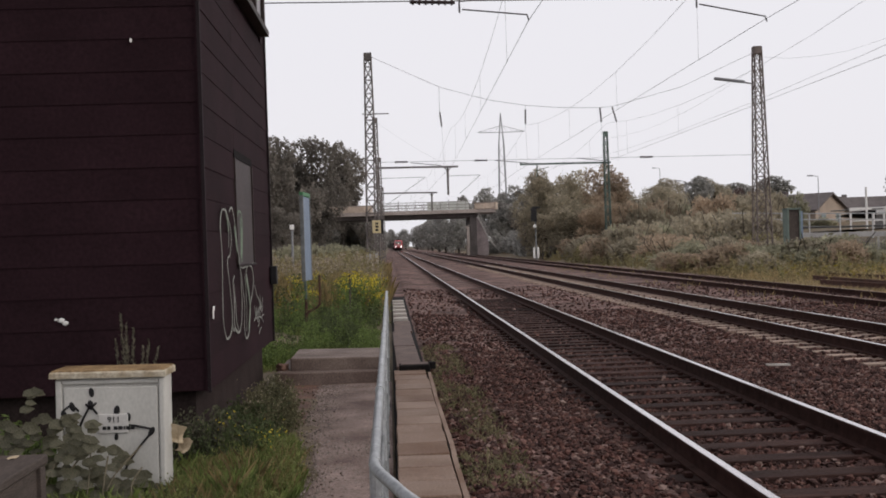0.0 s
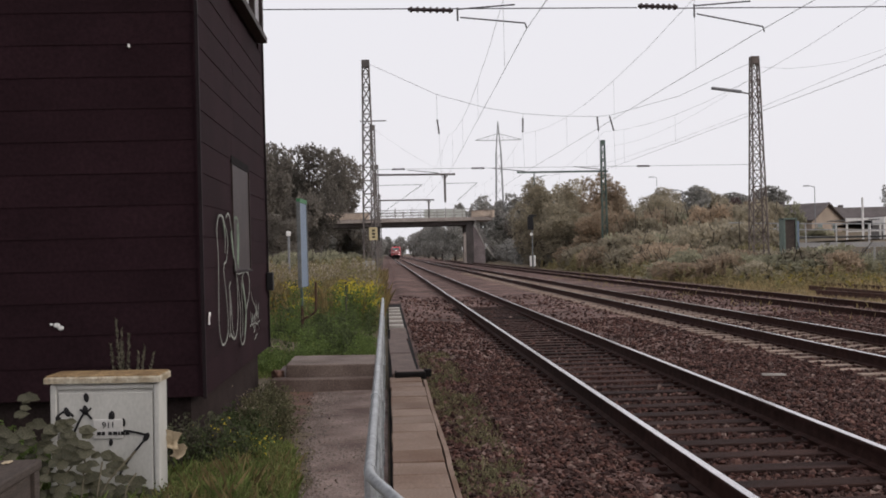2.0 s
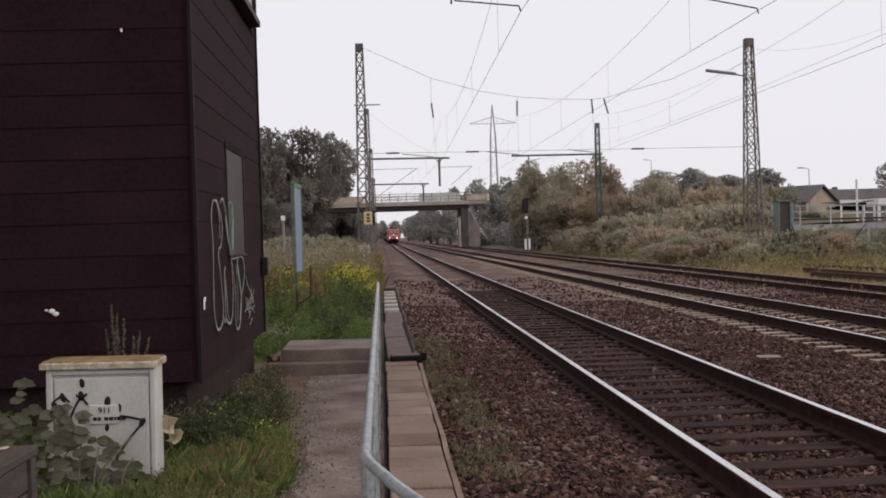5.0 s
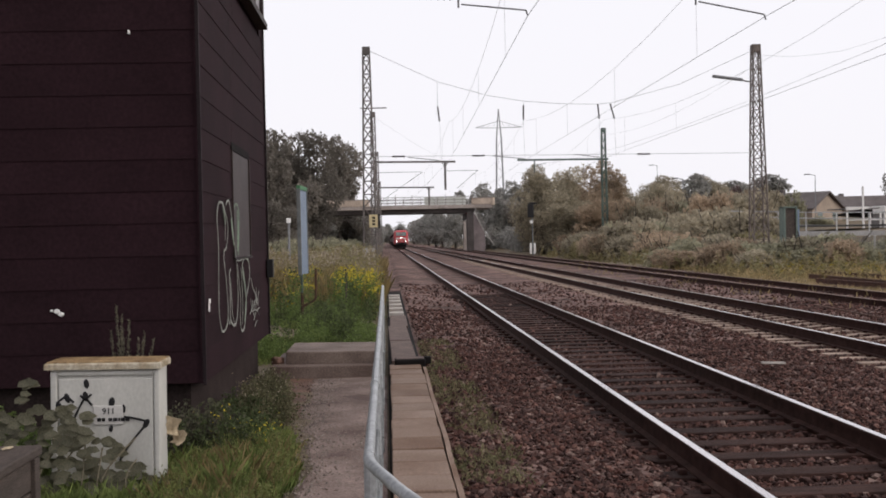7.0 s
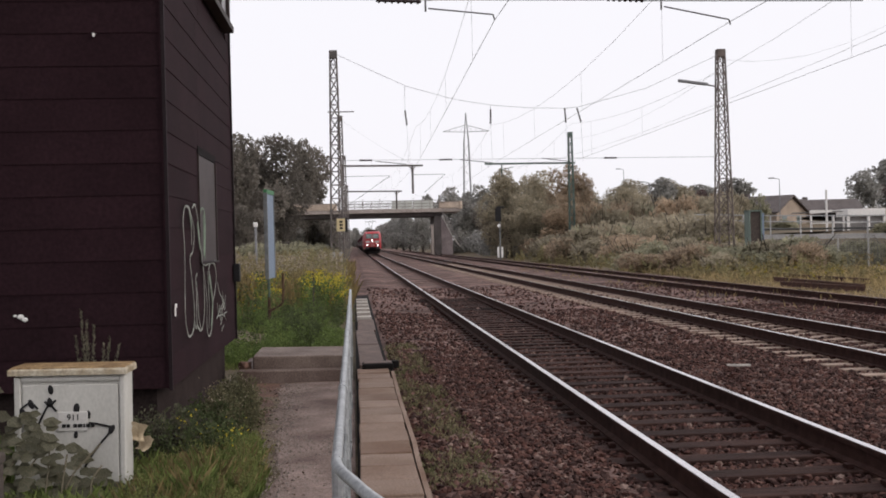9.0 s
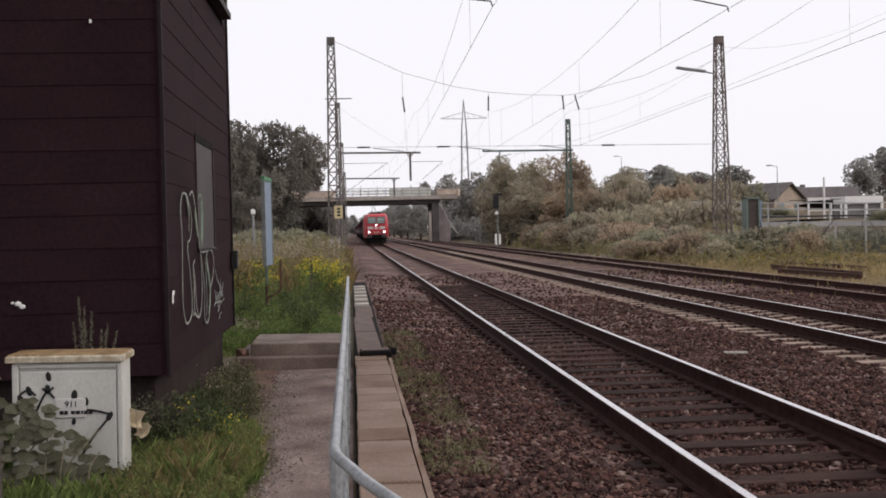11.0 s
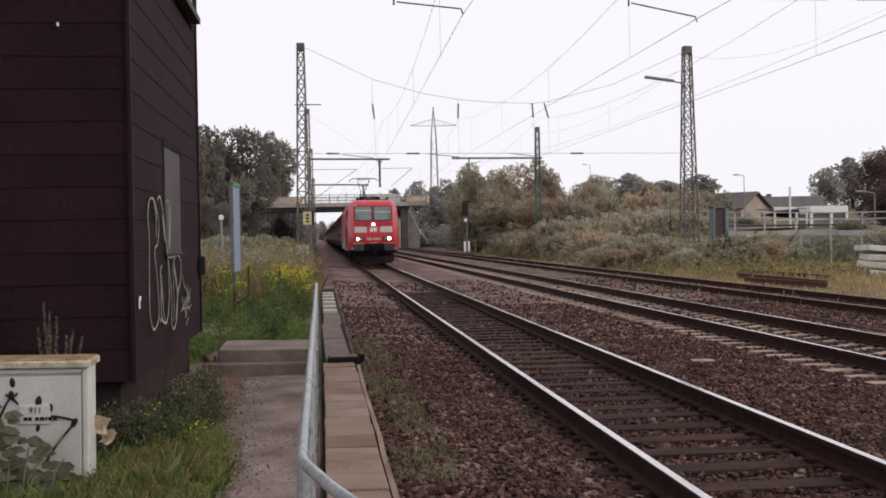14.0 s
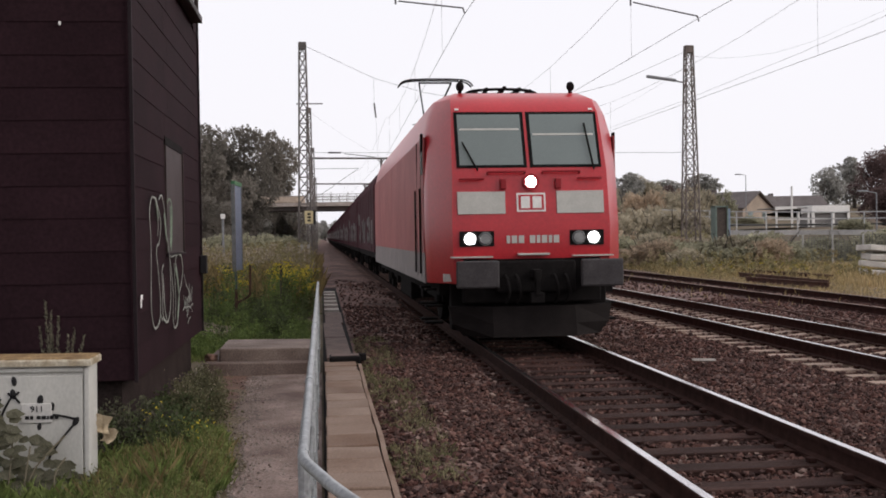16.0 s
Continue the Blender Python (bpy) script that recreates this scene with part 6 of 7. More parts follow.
def hummock(x, y):
    """Grass stands tallest in a tussock beside the cabinet and shortens towards the path."""
    d = math.hypot((x + 1.22) / 0.42, (y - 8.0) / 1.25)
    return 0.45 + 0.5 * math.exp(-d * d) + 0.35 * noise.noise((x * 5, y * 3, 7.0))


def feathery_weed():
    """Thin leaning spikes with short narrow leaves pointing up."""
    rng = np.random.default_rng(35)
    quads = []
    w = thing("tall_weed", "tall grey-green feathery weed standing behind the cabinet", "weed")
    for x, y, top, n, lean in ((-2.08, 8.85, 1.13, 170, -0.05), (-1.99, 8.88, 1.02, 150, 0.04), (-1.86, 8.82, 0.92, 150, 0.12), (-2.03, 8.8, 0.95, 130, 0.03), (-2.13, 8.87, 0.93, 120, -0.1), (-1.92, 8.9, 0.87, 120, 0.1), (-1.8, 8.86, 0.86, 110, 0.2), (-2.05, 8.9, 1.05, 120, -0.02)):
        stem = bmesh.new()
        rod(stem, (x - lean * (top + 0.15), y, -0.15), (x, y, top), 0.005, 0.002, 5)
        part("stem", stem, M["grey_weed"], w)
        t = 0.3 + 0.7 * rng.uniform(0, 1, n) ** 0.8
        a = rng.uniform(0, 6.283, n)
        ln = 0.075 * (1.12 - t) * rng.uniform(0.7, 1.5, n) + 0.012
        base = np.stack([x - lean * (top + 0.15) * (1 - t), np.full(n, y), -0.15 + (top + 0.15) * t], 1)
        d = np.stack([np.cos(a) * 0.6, np.sin(a) * 0.6, np.full(n, 0.85)], 1) * ln[:, None]
        e = np.stack([-np.sin(a), np.cos(a), np.zeros(n)], 1) * 0.006
        quads.append(np.stack([base, base + d * 0.5 + e, base + d, base + d * 0.5 - e], 1))
    q = np.concatenate(quads).reshape(-1, 3)
    leaves = new("leaves", raw("leaves", q, np.arange(len(q)).reshape(-1, 4), M["grey_weed"]))
    leaves.parent = w


# left of the path
blades("grass", "lush green grass beside the worn path", (-1.62, -0.6, 5.2, 10.4), 44000, 0.04, 0.3, 0.003, M["grass"], 31, 0.6, off_path, tall=hummock)
blades("grass", "rough grass round the cabinet", (-3.6, -1.5, 5.2, 9.85), 22000, 0.06, 0.26, 0.0034, M["grass"], 32, 0.8, off_path)
blades("grass", "thin dry grass stems beside the path", (-1.62, -0.65, 5.6, 9.6), 3600, 0.12, 0.36, 0.0024, M["dry"], 48, 0.6, off_path, tall=hummock)
weeds("weeds", "dusty green weed cushion at the foot of the wall", (-1.5, -1.0, 10.2, 11.9), 150, 0.2, 0.5, 110, 0.03, M["cushion"], 33, lambda x, y: math.hypot((x + 1.2) / 0.22, (y - 11.1) / 0.75) < 1 + 0.5 * noise.noise((x * 4, y * 2, 0)), M["seed_head"], 5, 0.02)
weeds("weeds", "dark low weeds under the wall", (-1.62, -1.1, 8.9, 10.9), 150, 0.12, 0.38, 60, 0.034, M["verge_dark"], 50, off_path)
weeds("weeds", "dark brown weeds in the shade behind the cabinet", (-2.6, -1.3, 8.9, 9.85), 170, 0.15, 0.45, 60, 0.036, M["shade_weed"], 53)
weeds("weeds", "small yellow-flowering weeds in the grass", (-1.4, -1.02, 8.9, 9.6), 7, 0.24, 0.36, 40, 0.028, M["leaf_fresh"], 51, off_path, M["flower"], 11, 0.028)
weeds("weeds", "small leafy weeds among the grass", (-1.6, -0.75, 6.0, 9.8), 420, 0.06, 0.26, 60, 0.021, M["weed_bright"], 47, off_path)
weeds("weeds", "dark leafy weeds before the cabinet corner", (-1.62, -1.25, 6.3, 7.7), 40, 0.06, 0.2, 26, 0.05, M["bramble"], 52, off_path)
weeds("weeds", "dark leafy weeds behind the cabinet", (-4.0, -2.4, 7.0, 9.8), 190, 0.2, 0.5, 50, 0.055, M["leaf_fresh"], 34, lambda x, y: off_path(x, y) and (x < -2.5 or y > 8.5))
feathery_weed()
# the verge past the platform
def patch(seed, low, fx=1.1, fy=0.45):
    return lambda x, y: verge(x, y) and noise.noise((x * fx, y * fy, seed)) > low


blades("grass", "bright green grass on the verge", (-4.5, -0.2, 16.3, 22.5), 30000, 0.04, 0.16, 0.005, M["grass"], 36, 0.7, verge)
weeds("weeds", "green leafy weeds on the verge", (-4.5, -0.25, 16.6, 25.0), 800, 0.12, 0.5, 70, 0.04, M["leaf_fresh"], 37, patch(9.0, -0.2))
# real low weeds, their dark leaf colour also standing for shadow between the plants
weeds("weeds", "dark green weeds also standing for shadow under the flowers", (-2.4, -0.25, 17.5, 25.0), 400, 0.15, 0.6, 80, 0.045, M["verge_dark"], 57, patch(6.0, 0.0))
weeds("weeds", "tall yellow-flowering weeds on the verge", (-2.0, -0.25, 23.2, 31.0), 330, 0.45, 0.98, 90, 0.05, M["leaf_fresh"], 38, patch(2.0, -0.1), M["flower"], 24, 0.044)
weeds("weeds", "sparse yellow-flowering weeds on the verge", (-3.6, -1.2, 22.0, 30.0), 120, 0.35, 0.8, 70, 0.05, M["leaf_fresh"], 58, patch(12.0, -0.1), M["flower_dull"], 12, 0.045)
weeds("weeds", "dry brown weeds with pale seed heads", (-4.2, -0.4, 27.5, 38.0), 330, 0.85, 1.4, 60, 0.06, M["leaf_dry"], 39, patch(3.0, -0.2), M["seed_head"], 22, 0.06)
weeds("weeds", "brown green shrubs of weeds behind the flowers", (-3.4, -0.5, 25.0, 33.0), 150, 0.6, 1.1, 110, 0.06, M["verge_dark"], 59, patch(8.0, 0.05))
weeds("weeds", "dry brown tall weeds on the verge", (-7.0, -0.3, 37.0, 62.0), 520, 0.7, 1.5, 36, 0.13, M["leaf_dry"], 60, verge)
blades("grass", "tall dry grass on the verge", (-8.0, -0.1, 25.0, 70.0), 9000, 0.4, 1.05, 0.022, M["dry"], 40, 0.5)
# the far verge beyond the sidings
blades("grass", "yellowed grass on the verge beyond the sidings", (13.3, 24.0, 24.0, 62.0), 26000, 0.08, 0.34, 0.022, M["dry_green"], 41, 0.5, lambda x, y: x > 14.1 + 1.6 * smoothstep(44, 38, y))
blades("grass", "short dry grass beside the siding", (13.2, 17.0, 22.0, 46.0), 9000, 0.05, 0.16, 0.02, M["dry_green"], 46, 0.7)
weeds("weeds", "brown and green weeds on the far verge", (13.6, 22.0, 40.0, 105.0), 700, 0.3, 1.0, 30, 0.13, M["leaf_dry"], 42)
weeds("weeds", "yellow-flowering weeds on the far verge", (14.0, 19.0, 36.0, 52.0), 110, 0.25, 0.5, 24, 0.1, M["leaf_dry"], 43, None, M["flower_dull"], 10, 0.06)
# sparse growth along the duct and in the ballast
blades("grass", "sparse weeds in the ballast beside the duct", (0.47, 1.0, 6.0, 19.0), 7000, 0.03, 0.1, 0.004, M["wall_weed"], 44, 0.9, lambda x, y: noise.noise((x * 1.5, y * 0.9, 0)) > -0.15)
weeds("weeds", "small creeping weeds along the duct edge", (0.47, 0.9, 7.0, 18.5), 230, 0.03, 0.11, 24, 0.02, M["wall_weed"], 54, lambda x, y: noise.noise((x * 1.5, y * 0.9, 0)) > 0.0)
blades("grass", "dry tufts in the rusty siding", (9.6, 13.4, 25.0, 75.0), 1800, 0.06, 0.22, 0.02, M["dry"], 45, 0.8, lambda x, y: noise.noise((x * 0.9, y * 0.6, 5)) > 0.15)


# ---- bramble in front of the cabinet ----
def make_bramble():
    b = thing("bramble", "leafy bramble with large dull green leaves climbing the cabinet", "bramble")
    shapes = []
    for k in range(3):
        bm = bmesh.new()
        out = []
        for i in range(10):
            a = 2 * math.pi * i / 10
            r = 0.5 * (1 - 0.12 * (i % 2)) * (1.25 if i == 0 else 1.0)
            out.append(bm.verts.new((r * math.cos(a), 0.72 * r * math.sin(a), 0.1 * abs(math.sin(a)) - 0.06 * (math.cos(a) ** 2))))
        c0, c1 = bm.verts.new((-0.2, 0, -0.015)), bm.verts.new((0.25, 0, -0.03 - 0.02 * k))
        for i in range(10):
            c = c1 if i in (0, 1, 8, 9) else c0
            bm.faces.new((out[i], out[(i + 1) % 10], c))
        bm.faces.new((c1, out[2], c0))
        bm.faces.new((c1, c0, out[8]))
        shapes.append(mesh_of("leaf", bm, M["bramble"], True))
    rr = random.Random(9)
    for i in range(235):
        u, v = rr.uniform(0, 1), rr.uniform(0, 1) ** 0.85
        x = -2.72 + 1.22 * u
        top = 0.5 if u < 0.5 else 0.5 - 1.3 * (u - 0.5)
        if 0.17 < u < 0.26:
            top = 0.66
        z = -0.14 + (top + 0.14) * v
        y = 7.87 - 0.5 * (1 - v) * rr.uniform(0.25, 1)
        ob = new("leaf", shapes[i % 3])
        ob.parent = b
        s = rr.uniform(0.07, 0.125)
        ob.matrix_basis = Matrix.LocRotScale((x, y, z), Euler((rr.uniform(0.7, 1.45), rr.uniform(-0.4, 0.4), rr.uniform(-0.5, 0.5))), (s, s, s))
    for i in range(75):
        v = rr.random()
        ob = new("leaf", shapes[i % 3])
        ob.parent = b
        s = rr.uniform(0.075, 0.13)
        ob.matrix_basis = Matrix.LocRotScale((rr.uniform(-3.3, -2.5), 8.6 - 0.6 * (1 - v), -0.1 + 0.42 * v * rr.uniform(0.6, 1)), Euler((rr.uniform(0.3, 1.3), rr.uniform(-0.5, 0.5), rr.uniform(-0.8, 0.8))), (s, s, s))
    for i in range(9):
        x = -2.6 + 0.11 * i
        pts = smooth_line([(x, 7.5, -0.2), (x + rr.uniform(-0.1, 0.1), 7.6, 0.05), (x + rr.uniform(-0.15, 0.15), 7.8, rr.uniform(0.1, 0.3))], 4)
        part("stem", pipe(pts, 0.006, 5), M["stem"], b)


make_bramble()


# ---- beyond the sidings: fence, slabs, spare rails, road, houses ----
def make_right_side():
    s = thing("slab_stack", "stack of four pale concrete slabs on the grass", "slab stack", at=pose(19.75, 38.6, -0.12, 0, 0, -14))
    for i in range(4):
        bm = bmesh.new()
        box(bm, -0.75, 0.75, -0.6, 0.6, 0.02 + i * 0.27, 0.22 + i * 0.27, bevel=0.025)
        o = part("slab", bm, M["pale_slab"], s)
        o.matrix_basis = pose(0.09 * (-1) ** i + 0.03 * i, 0.05 * i, 0.012 * i, 1.5 * (-1) ** i, (4, 6.5, 2.5, 5.5)[i], (6, -9, 3, 12)[i])
    for xa, ya, xb, yb, z in ((16.3, 42.3, 16.45, 35.5, 0.1), (14.95, 39.8, 14.8, 32.2, 0.08), (13.9, 36.4, 14.4, 31.3, 0.06)):
        bm = bmesh.new()
        loft(bm, [[(x + px, y, z + pz) for px, pz in RAIL_PROFILE] for x, y in ((xa, ya), (xb, yb))])
        solo("spare_rail", bm, M["rust"], "rusty length of rail lying beside the siding", "rail", group="spare rails")
    bm = bmesh.new()
    bar(bm, (9.9, 26.0, -0.14), (9.0, 14, -0.14), 0.05)
    solo("cable", bm, M["rust"], "rusty cable lying along the ballast", "cable")
    bm = bmesh.new()
    for d in (0.0, 0.07):
        bar(bm, (4.77, 14.43 - d, -0.09), (5.04, 14.36 - d, -0.09), 0.014, 0.02)
    solo("stick", bm, M["pale_slab"], "pale wooden stick lying on the ballast", "stick")
    bm = bmesh.new()
    rod(bm, (4.06, 15.9, -0.2), (4.12, 15.9, 0.1), 0.012, seg=6)
    solo("stake", bm, M["rust"], "short rusty stake beside the rail", "stake")
    f = thing("wire_fence", "grey wire mesh fence on thin concrete posts", "fence")
    for i in range(9):
        x, y = 22.0 + 1.05 * i, 57.5 - 1.1 * i
        z = ground_z(x, y)
        bm = bmesh.new()
        box(bm, x - 0.045, x + 0.045, y - 0.045, y + 0.045, z - 0.2, z + 1.45, bevel=0.01)
        part("post", bm, M["fence_post"], f)
        if i < 8:
            x2, y2 = 22.0 + 1.05 * (i + 1), 57.5 - 1.1 * (i + 1)
            z2 = ground_z(x2, y2)
            bm = bmesh.new()
            for k in range(13):
                bar(bm, (x, y, z + 0.1 + 0.105 * k), (x2, y2, z2 + 0.1 + 0.105 * k), 0.016)
            for k in range(11):
                u = k / 10
                bar(bm, (x + (x2 - x) * u, y + (y2 - y) * u, z + 0.1), (x + (x2 - x) * u, y + (y2 - y) * u, z2 + 1.38), 0.014)
            part("mesh_panel", bm, M["fence_mesh"], f)
    bm = bmesh.new()
    bmesh.ops.create_icosphere(bm, subdivisions=2, radius=0.16, matrix=pose(20.6, 50.0, 0.25) @ Matrix.Diagonal((1.3, 1, 0.8, 1)))
    for v in bm.verts:
        v.co += 0.05 * noise.noise_vector(v.co * 9)
    solo("plastic_bag", bm, M["white"], "white plastic bag caught in the weeds", "litter")
    # road with kerb wall and guard rail
    bm = bmesh.new()
    loft(bm, [[(x - 3.2, y, z), (x + 3.2, y + 1.5, z), (x + 3.2, y + 1.5, z + 0.12), (x - 3.2, y, z + 0.12)] for x, y, z in ((26, 100, 2.3), (32, 86, 1.95), (38, 76, 1.85), (46, 68, 1.8), (60, 60, 1.8))])
    solo("road", bm, M["road"], "grey asphalt road along the top of the bank", "road", kind="structure")
    w = thing("road_wall", "low whitewashed kerb wall along the road", "wall", kind="structure")
    pts = [(22.4, 92, 1.5), (24.6, 80, 1.45), (27.0, 72, 1.35), (30.5, 66, 1.3), (35, 62, 1.2), (40, 58, 1.2)]
    for a, c in zip(pts, pts[1:]):
        bm = bmesh.new()
        bar(bm, (a[0], a[1], a[2] + 0.1), (c[0], c[1], c[2] + 0.1), 0.25, 0.3)
        part("wall_section", bm, M["pale_wall"], w)
    g = thing("guard_rail", "pale steel guard rail along the road", "guard rail")
    pts = [(25.6, 84, 2.3), (28.4, 76, 1.95), (32.0, 69, 1.7), (36.5, 65, 1.65), (42, 61, 1.65)]
    for a, c in zip(pts, pts[1:]):
        for dz in (0.55, 0.95):
            bm = bmesh.new()
            bar(bm, (a[0], a[1], a[2] + dz), (c[0], c[1], c[2] + dz), 0.07, 0.07)
            part("rail", bm, M["galv_pale"], g)
        for u in (0.0, 0.33, 0.66):
            bm = bmesh.new()
            p = [a[k] + (c[k] - a[k]) * u for k in range(3)]
            bar(bm, (p[0], p[1], p[2] - 1.0), (p[0], p[1], p[2] + 0.98), 0.07)
            part("post", bm, M["galv_pale"], g)
    h = thing("control_hut", "grey hut with a green frame in the bushes", "hut", at=pose(20.1, 56, 1.15) @ Matrix.Diagonal((0.8, 0.9, 1, 1)))
    bm = bmesh.new()
    box(bm, -0.4, 0.3, -0.3, 0.4, -1.2, 1.62, bevel=0.01)
    part("body", bm, M["bin_wood"], h)
    for x in (-0.44, 0.3):
        bm = bmesh.new()
        box(bm, x - 0.04, x + 0.05, -0.36, 0.45, -1.2, 1.7, bevel=0.01)
        part("corner_post", bm, M["sign_green_pale"], h)
    bm = bmesh.new()
    box(bm, -0.48, 0.36, -0.38, 0.47, 1.62, 1.69, bevel=0.01)
    part("roof", bm, M["sign_green_pale"], h)
    bm = bmesh.new()
    box(bm, 0.36, 0.5, -0.3, -0.22, 0.0, 1.55, bevel=0.01)
    part("door", bm, M["sign_back"], h, "pale blue open door")

    def house(x, y, z, w, d, eave, ridge, turn, label):
        t = thing("house", label, "house", group="houses", at=pose(x, y, z, 0, 0, turn))
        bm = bmesh.new()
        loft(bm, [[(-w / 2, yy, -1), (w / 2, yy, -1), (w / 2, yy, eave), (0, yy, ridge - 0.1), (-w / 2, yy, eave)] for yy in (-d / 2, d / 2)])
        part("wall", bm, M["house_wall"], t)
        for s in (-1, 1):
            bm = bmesh.new()
            loft(bm, [[(0, yy, ridge), (s * (w / 2 + 0.35), yy, eave - 0.2), (s * (w / 2 + 0.35), yy, eave - 0.03), (0, yy, ridge + 0.17)] for yy in (-d / 2 - 0.35, d / 2 + 0.35)])
            part("roof", bm, M["roof_tiles"], t, "dark tiled roof slope")
        for wx in (-w / 4, w / 4):
            bm = bmesh.new()
            box(bm, wx - 0.5, wx + 0.5, -d / 2 - 0.04, -d / 2 + 0.05, 0.6, 1.8)
            part("window", bm, M["glass"], t)
        bm = bmesh.new()
        box(bm, 0.3, 0.8, d / 4, d / 4 + 0.5, ridge - 0.6, ridge + 0.5, bevel=0.02)
        part("chimney", bm, M["roof_tiles"], t)
        return t

    house(43.7, 119.5, 1.8, 6.2, 7.0, 2.2, 3.8, 40, "brick house with a brown gable and dark tiled roof")
    house(47.6, 126, 1.8, 6, 6.6, 2.3, 3.6, 84, "low house with a dark tiled roof")
    house(54.6, 129, 1.6, 6, 7.0, 2.3, 3.8, 84, "low house with a dark tiled roof")
    house(57, 100, 1.5, 7, 12, 2.0, 3.6, 86, "low house with a dark tiled roof")
    c = thing("carport", "white carport with posts and flat fascia", "carport", at=pose(38.5, 90, 1.9))
    bm = bmesh.new()
    loft(bm, [[(-1.6, y, 1.32), (0.2, y, 1.42), (0.2, y, 1.6), (-1.6, y, 1.6)] for y in (-0.2, 0.0)])
    part("fascia", bm, M["white"], c)
    bm = bmesh.new()
    box(bm, -1.55, 1.2, 0.0, 4, 1.42, 1.5)
    part("roof", bm, M["loco_grey_dark"], c)
    bm = bmesh.new()
    loft(bm, [[(-1.3, yy, 1.0), (1.25, yy, 1.4), (1.25, yy, 0.75), (-0.6, yy, 0.9)] for yy in (1.5, 3.8)])
    part("wall", bm, M["under"], c, "dark sloping sheet under the roof")
    for x in (-1.52, 0.35, 1.2):
        bm = bmesh.new()
        box(bm, x - 0.06, x + 0.06, -0.15, 0.0, -0.8, 1.15)
        part("post", bm, M["white"], c)
    for z in (0.1, 0.5):
        bm = bmesh.new()
        box(bm, -1.5, 3.6, -0.3, -0.24, z, z + 0.07)
        part("handrail", bm, M["white"], c)
    bm = bmesh.new()
    g = thing("garage", "dark open garage with a white flat roof edge", "garage", at=pose(44.0, 95, 1.7))
    box(bm, -1.6, 1.6, 0.2, 3.2, -0.7, 1.3, bevel=0.03)
    part("wall", bm, M["loco_grey_dark"], g)
    bm = bmesh.new()
    box(bm, -1.7, 1.7, 0.0, 3.3, 1.3, 1.95, bevel=0.03)
    part("roof_edge", bm, M["white"], g)
    for x in (-1.6, 0.2, 1.6):
        bm = bmesh.new()
        box(bm, x - 0.1, x + 0.1, 0.0, 0.2, -0.7, 1.35)
        part("post", bm, M["white"], g)
    bm = bmesh.new()
    rod(bm, (37.9, 89, 1.0), (37.9, 89, 5.1), 0.09, seg=8)
    solo("white_post", bm, M["white"], "tall white post beside the carport", "post")
    for x, y, hgt, d in ((42.1, 110, 4.9, -1), (31.6, 120, 5.2, -1), (26.5, 130, 6.0, -1), (30.4, 60, 3.0, -1), (38.5, 160, 6.2, -1), (50, 150, 5.0, -1)):
        z = ground_z(x, y)
        l = thing("street_lamp", "slim grey street lamp along the road", "street lamp", group="street lamps", at=pose(x, y, z))
        bm = bmesh.new()
        rod(bm, (0, 0, -0.3), (0, 0, hgt), 0.055, 0.035, 8)
        part("pole", bm, M["lamp_grey"], l)
        bm = bmesh.new()
        bar(bm, (0, 0, hgt), (d * 0.5, 0, hgt + 0.1), 0.05)
        box(bm, d * 0.75 - 0.35, d * 0.75 + 0.25, -0.1, 0.1, hgt + 0.06, hgt + 0.17, bevel=0.03)
        part("lamp_head", bm, M["lamp_grey"], l)
    b = thing("road_sign", "small white road sign on a post", "sign", at=pose(37.5, 140, 3.4))
    bm = bmesh.new()
    rod(bm, (0, 0, -2.5), (0, 0, 2.4), 0.06)
    part("post", bm, M["lamp_grey"], b)
    bm = bmesh.new()
    box(bm, -0.45, 0.45, -0.1, -0.06, 1.0, 2.6)
    part("panel", bm, M["white"], b)


make_right_side()


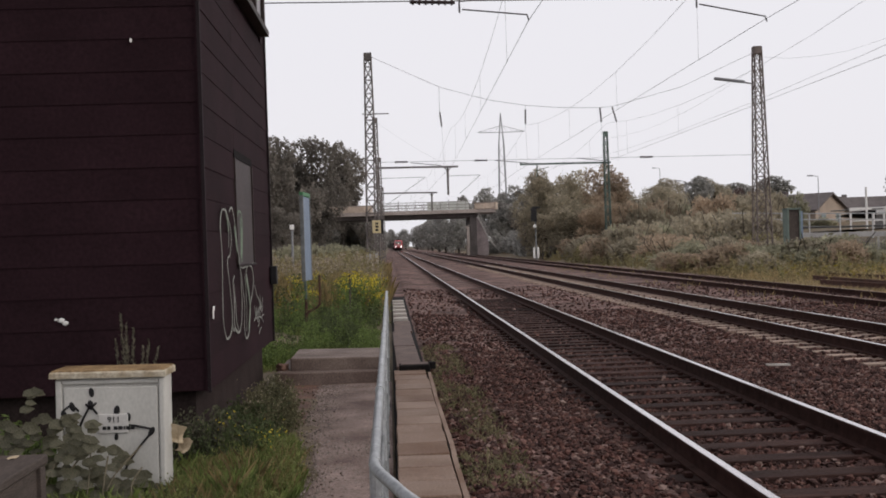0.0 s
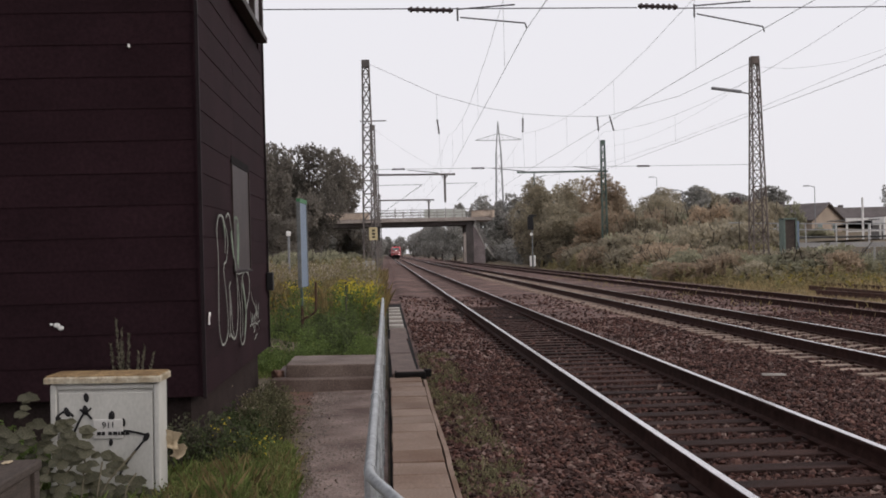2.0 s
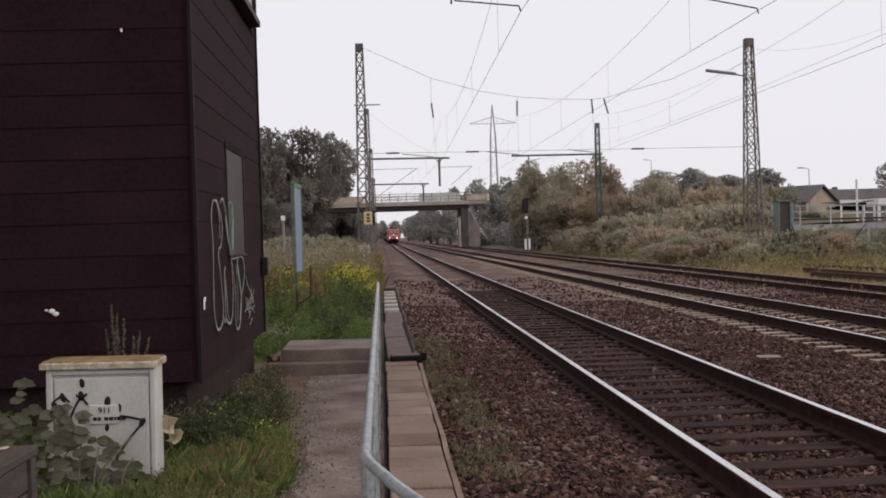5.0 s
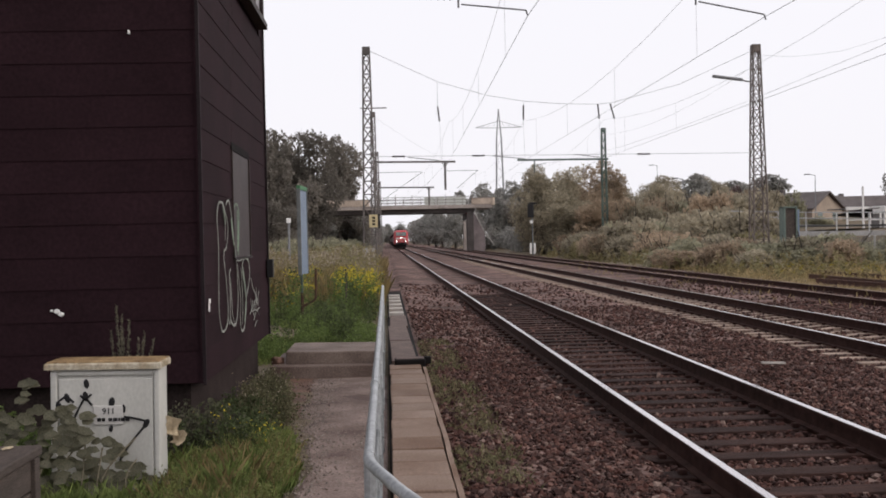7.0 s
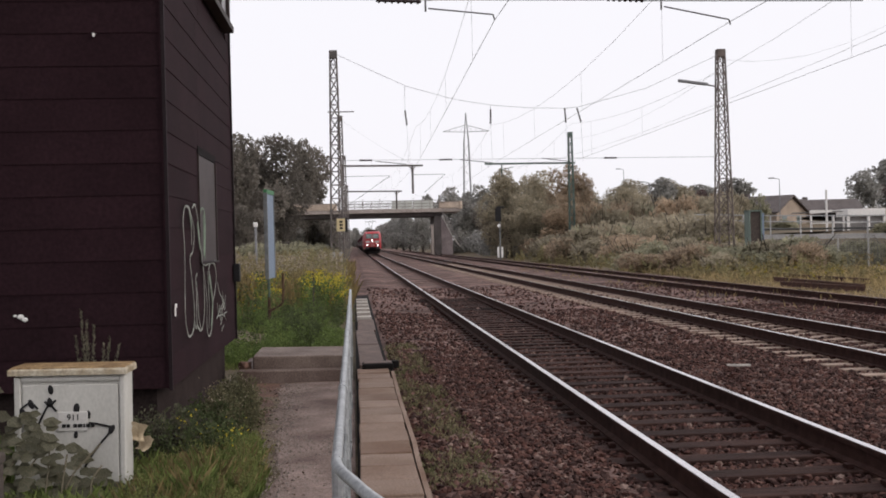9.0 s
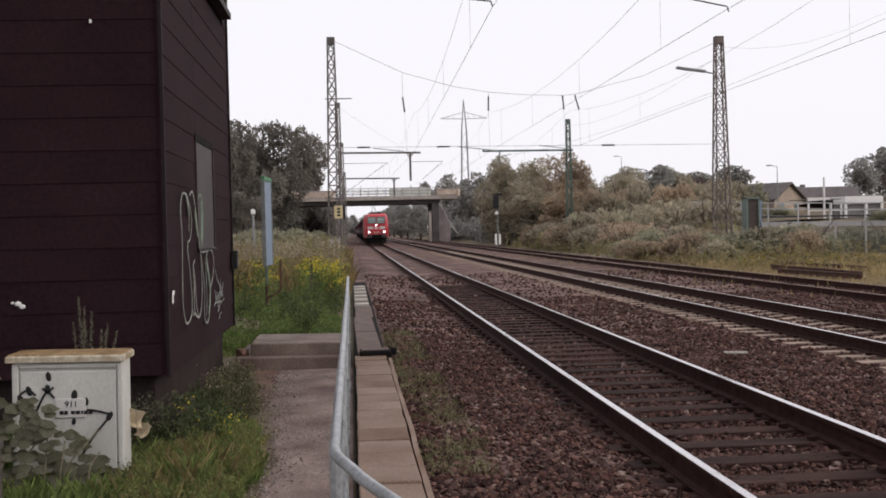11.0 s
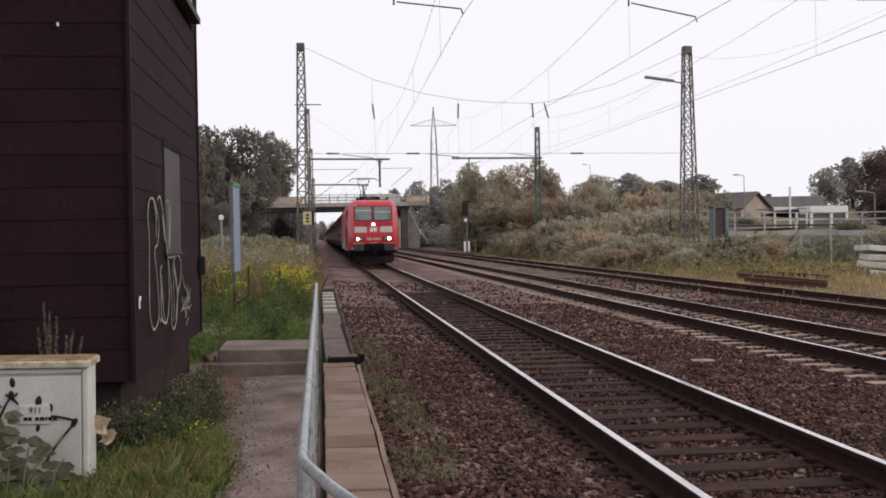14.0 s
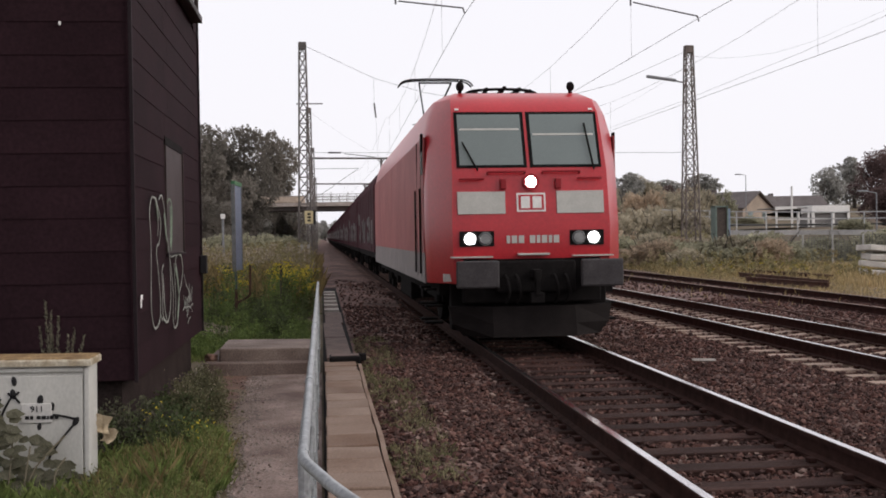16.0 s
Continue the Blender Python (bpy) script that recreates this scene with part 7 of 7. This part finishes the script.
# ---- ballast stones ----
def make_stones():
    rng = np.random.default_rng(77)
    base = np.array([(1, 0, 0), (-1, 0, 0), (0, 1, 0), (0, -1, 0), (0, 0, 1), (0, 0, -1), (0.62, 0.62, 0.55), (-0.6, 0.55, 0.6)], float)
    tri = np.array([(0, 6, 4), (0, 2, 6), (2, 4, 6), (2, 7, 4), (2, 1, 7), (1, 4, 7), (1, 3, 4), (3, 0, 4), (2, 0, 5), (1, 2, 5), (3, 1, 5), (0, 3, 5)])
    groups = []
    for y0, y1, dens, size in ((6.5, 12, 900, 0.025), (12, 18, 620, 0.028), (18, 28, 170, 0.031), (28, 44, 24, 0.038)):
        for x0, x1 in ((0.48, 13.6 if y0 >= 18 else 9.0),):
            n = int((x1 - x0) * (y1 - y0) * dens * 0.8)
            x, y = rng.uniform(x0, x1, n), rng.uniform(y0, y1, n)
            rails = (np.abs(x - TRACK_X[0] + 0.7535) < 0.09) | (np.abs(x - TRACK_X[0] - 0.7535) < 0.09) | (np.abs(x - TRACK_X[1] + 0.7535) < 0.09) | (np.abs(x - TRACK_X[1] - 0.7535) < 0.09)
            on1 = (np.abs(x - TRACK_X[0]) < np.where(rng.random(n) > 0.72, 1.28, 0.85)) & (y < 36) & (np.abs((y + 29.6 + 0.305) % 0.61 - 0.305) < 0.118) & (rng.random(n) > 0.1)
            on2 = (np.abs(x - TRACK_X[1]) < 1.3) & (np.abs((y + 29.67 + 0.305) % 0.61 - 0.305) < 0.13)
            far = (x > 2.2 + y * 0.45)
            k = ~(rails | on1 | on2 | far)
            x, y = x[k], y[k]
            z = np.array([ground_z(a, b) for a, b in zip(x, y)])
            z = np.maximum(z, -0.208)
            groups.append((x, y, z, size * rng.choice([0.55, 0.8, 1.0, 1.25, 1.6], len(x), p=[0.2, 0.25, 0.3, 0.17, 0.08])))
    x, y, z, s = (np.concatenate(c) for c in zip(*groups))
    n = len(x)
    a = rng.uniform(0, 6.283, n)
    sc = rng.uniform(0.5, 1.2, (n, 1, 3)) * np.array([1, 1, 0.75])
    p = base[None] * rng.uniform(0.75, 1.2, (n, 8, 1)) * sc * s[:, None, None]
    tilt = rng.uniform(-0.7, 0.7, n)
    py, pz = p[..., 1] * np.cos(tilt)[:, None] - p[..., 2] * np.sin(tilt)[:, None], p[..., 1] * np.sin(tilt)[:, None] + p[..., 2] * np.cos(tilt)[:, None]
    px = p[..., 0] * np.cos(a)[:, None] - py * np.sin(a)[:, None]
    qy = p[..., 0] * np.sin(a)[:, None] + py * np.cos(a)[:, None]
    v = np.stack([px + x[:, None], qy + y[:, None], pz + z[:, None] + s[:, None] * 0.35], -1).reshape(-1, 3)
    f = (tri[None] + 8 * np.arange(n)[:, None, None]).reshape(-1, 3)
    tagged(new("ballast_stones", raw("ballast_stones", v, f, M["stone"])), "loose brown-grey ballast stones round the tracks", "ballast", kind="stuff")


make_stones()


def make_pebbles():
    """Grit on the worn path and small stones along its edge."""
    rng = np.random.default_rng(78)
    base = np.array([(1, 0, 0), (-0.9, 0.1, 0), (0, 1, 0.1), (0.1, -1, 0), (0, 0, 0.8), (0, 0, -0.6)], float)
    tri = np.array([(0, 2, 4), (2, 1, 4), (1, 3, 4), (3, 0, 4), (2, 0, 5), (1, 2, 5), (3, 1, 5), (0, 3, 5)])
    n = 10000
    y = 4.5 + 10.0 * rng.random(n) ** 1.6
    x = np.where(rng.random(n) < 0.35, rng.normal(-0.74, 0.12, n), rng.uniform(-0.95, -0.1, n))
    k = (x > -1.3) & (x < -0.12) & (y < 14.4)
    x, y = x[k], y[k]
    n = len(x)
    p = base[None] * rng.uniform(0.7, 1.3, (n, 6, 3)) * (0.004 + 0.009 * rng.random(n) ** 2.5)[:, None, None]
    v = (p + np.stack([x, y, np.full(n, -0.142)], 1)[:, None]).reshape(-1, 3)
    f = (tri[None] + 6 * np.arange(n)[:, None, None]).reshape(-1, 3)
    tagged(new("gravel", raw("gravel", v, f, M["pebble"])), "pale grit and small stones on the worn path", "gravel", kind="stuff")


make_pebbles()


def make_leaf_litter():
    """Fallen leaves and crumbs of earth along both edges of the path."""
    rng = np.random.default_rng(91)
    n = 650
    y = rng.uniform(5.5, 14.2, n)
    edge = np.array([-0.68 - 0.36 * smoothstep(8.6, 11.5, q) for q in y])
    x = np.where(rng.random(n) < 0.78, edge + rng.normal(0.06, 0.11, n), rng.normal(-0.12, 0.03, n))
    k = x < -0.07
    p = np.stack([x, y, np.full(n, -0.136)], 1)[k]
    v, f = leaf_quads(rng, p, 0.026, 0.9)
    tagged(new("leaf_litter", raw("leaf_litter", v, f, M["litter"])), "dark fallen leaves and crumbs along the path edge", "leaf litter", kind="stuff")


make_leaf_litter()


def motions():
    times = sorted({0, 0.1, 0.3, 15.7, 15.9, *[0.5 * i for i in range(33)]})
    for ob, back in train:
        walk(ob, [(t, pose(TRACK_X[0], at_front(t) + back, 0)) for t in times])


motions()
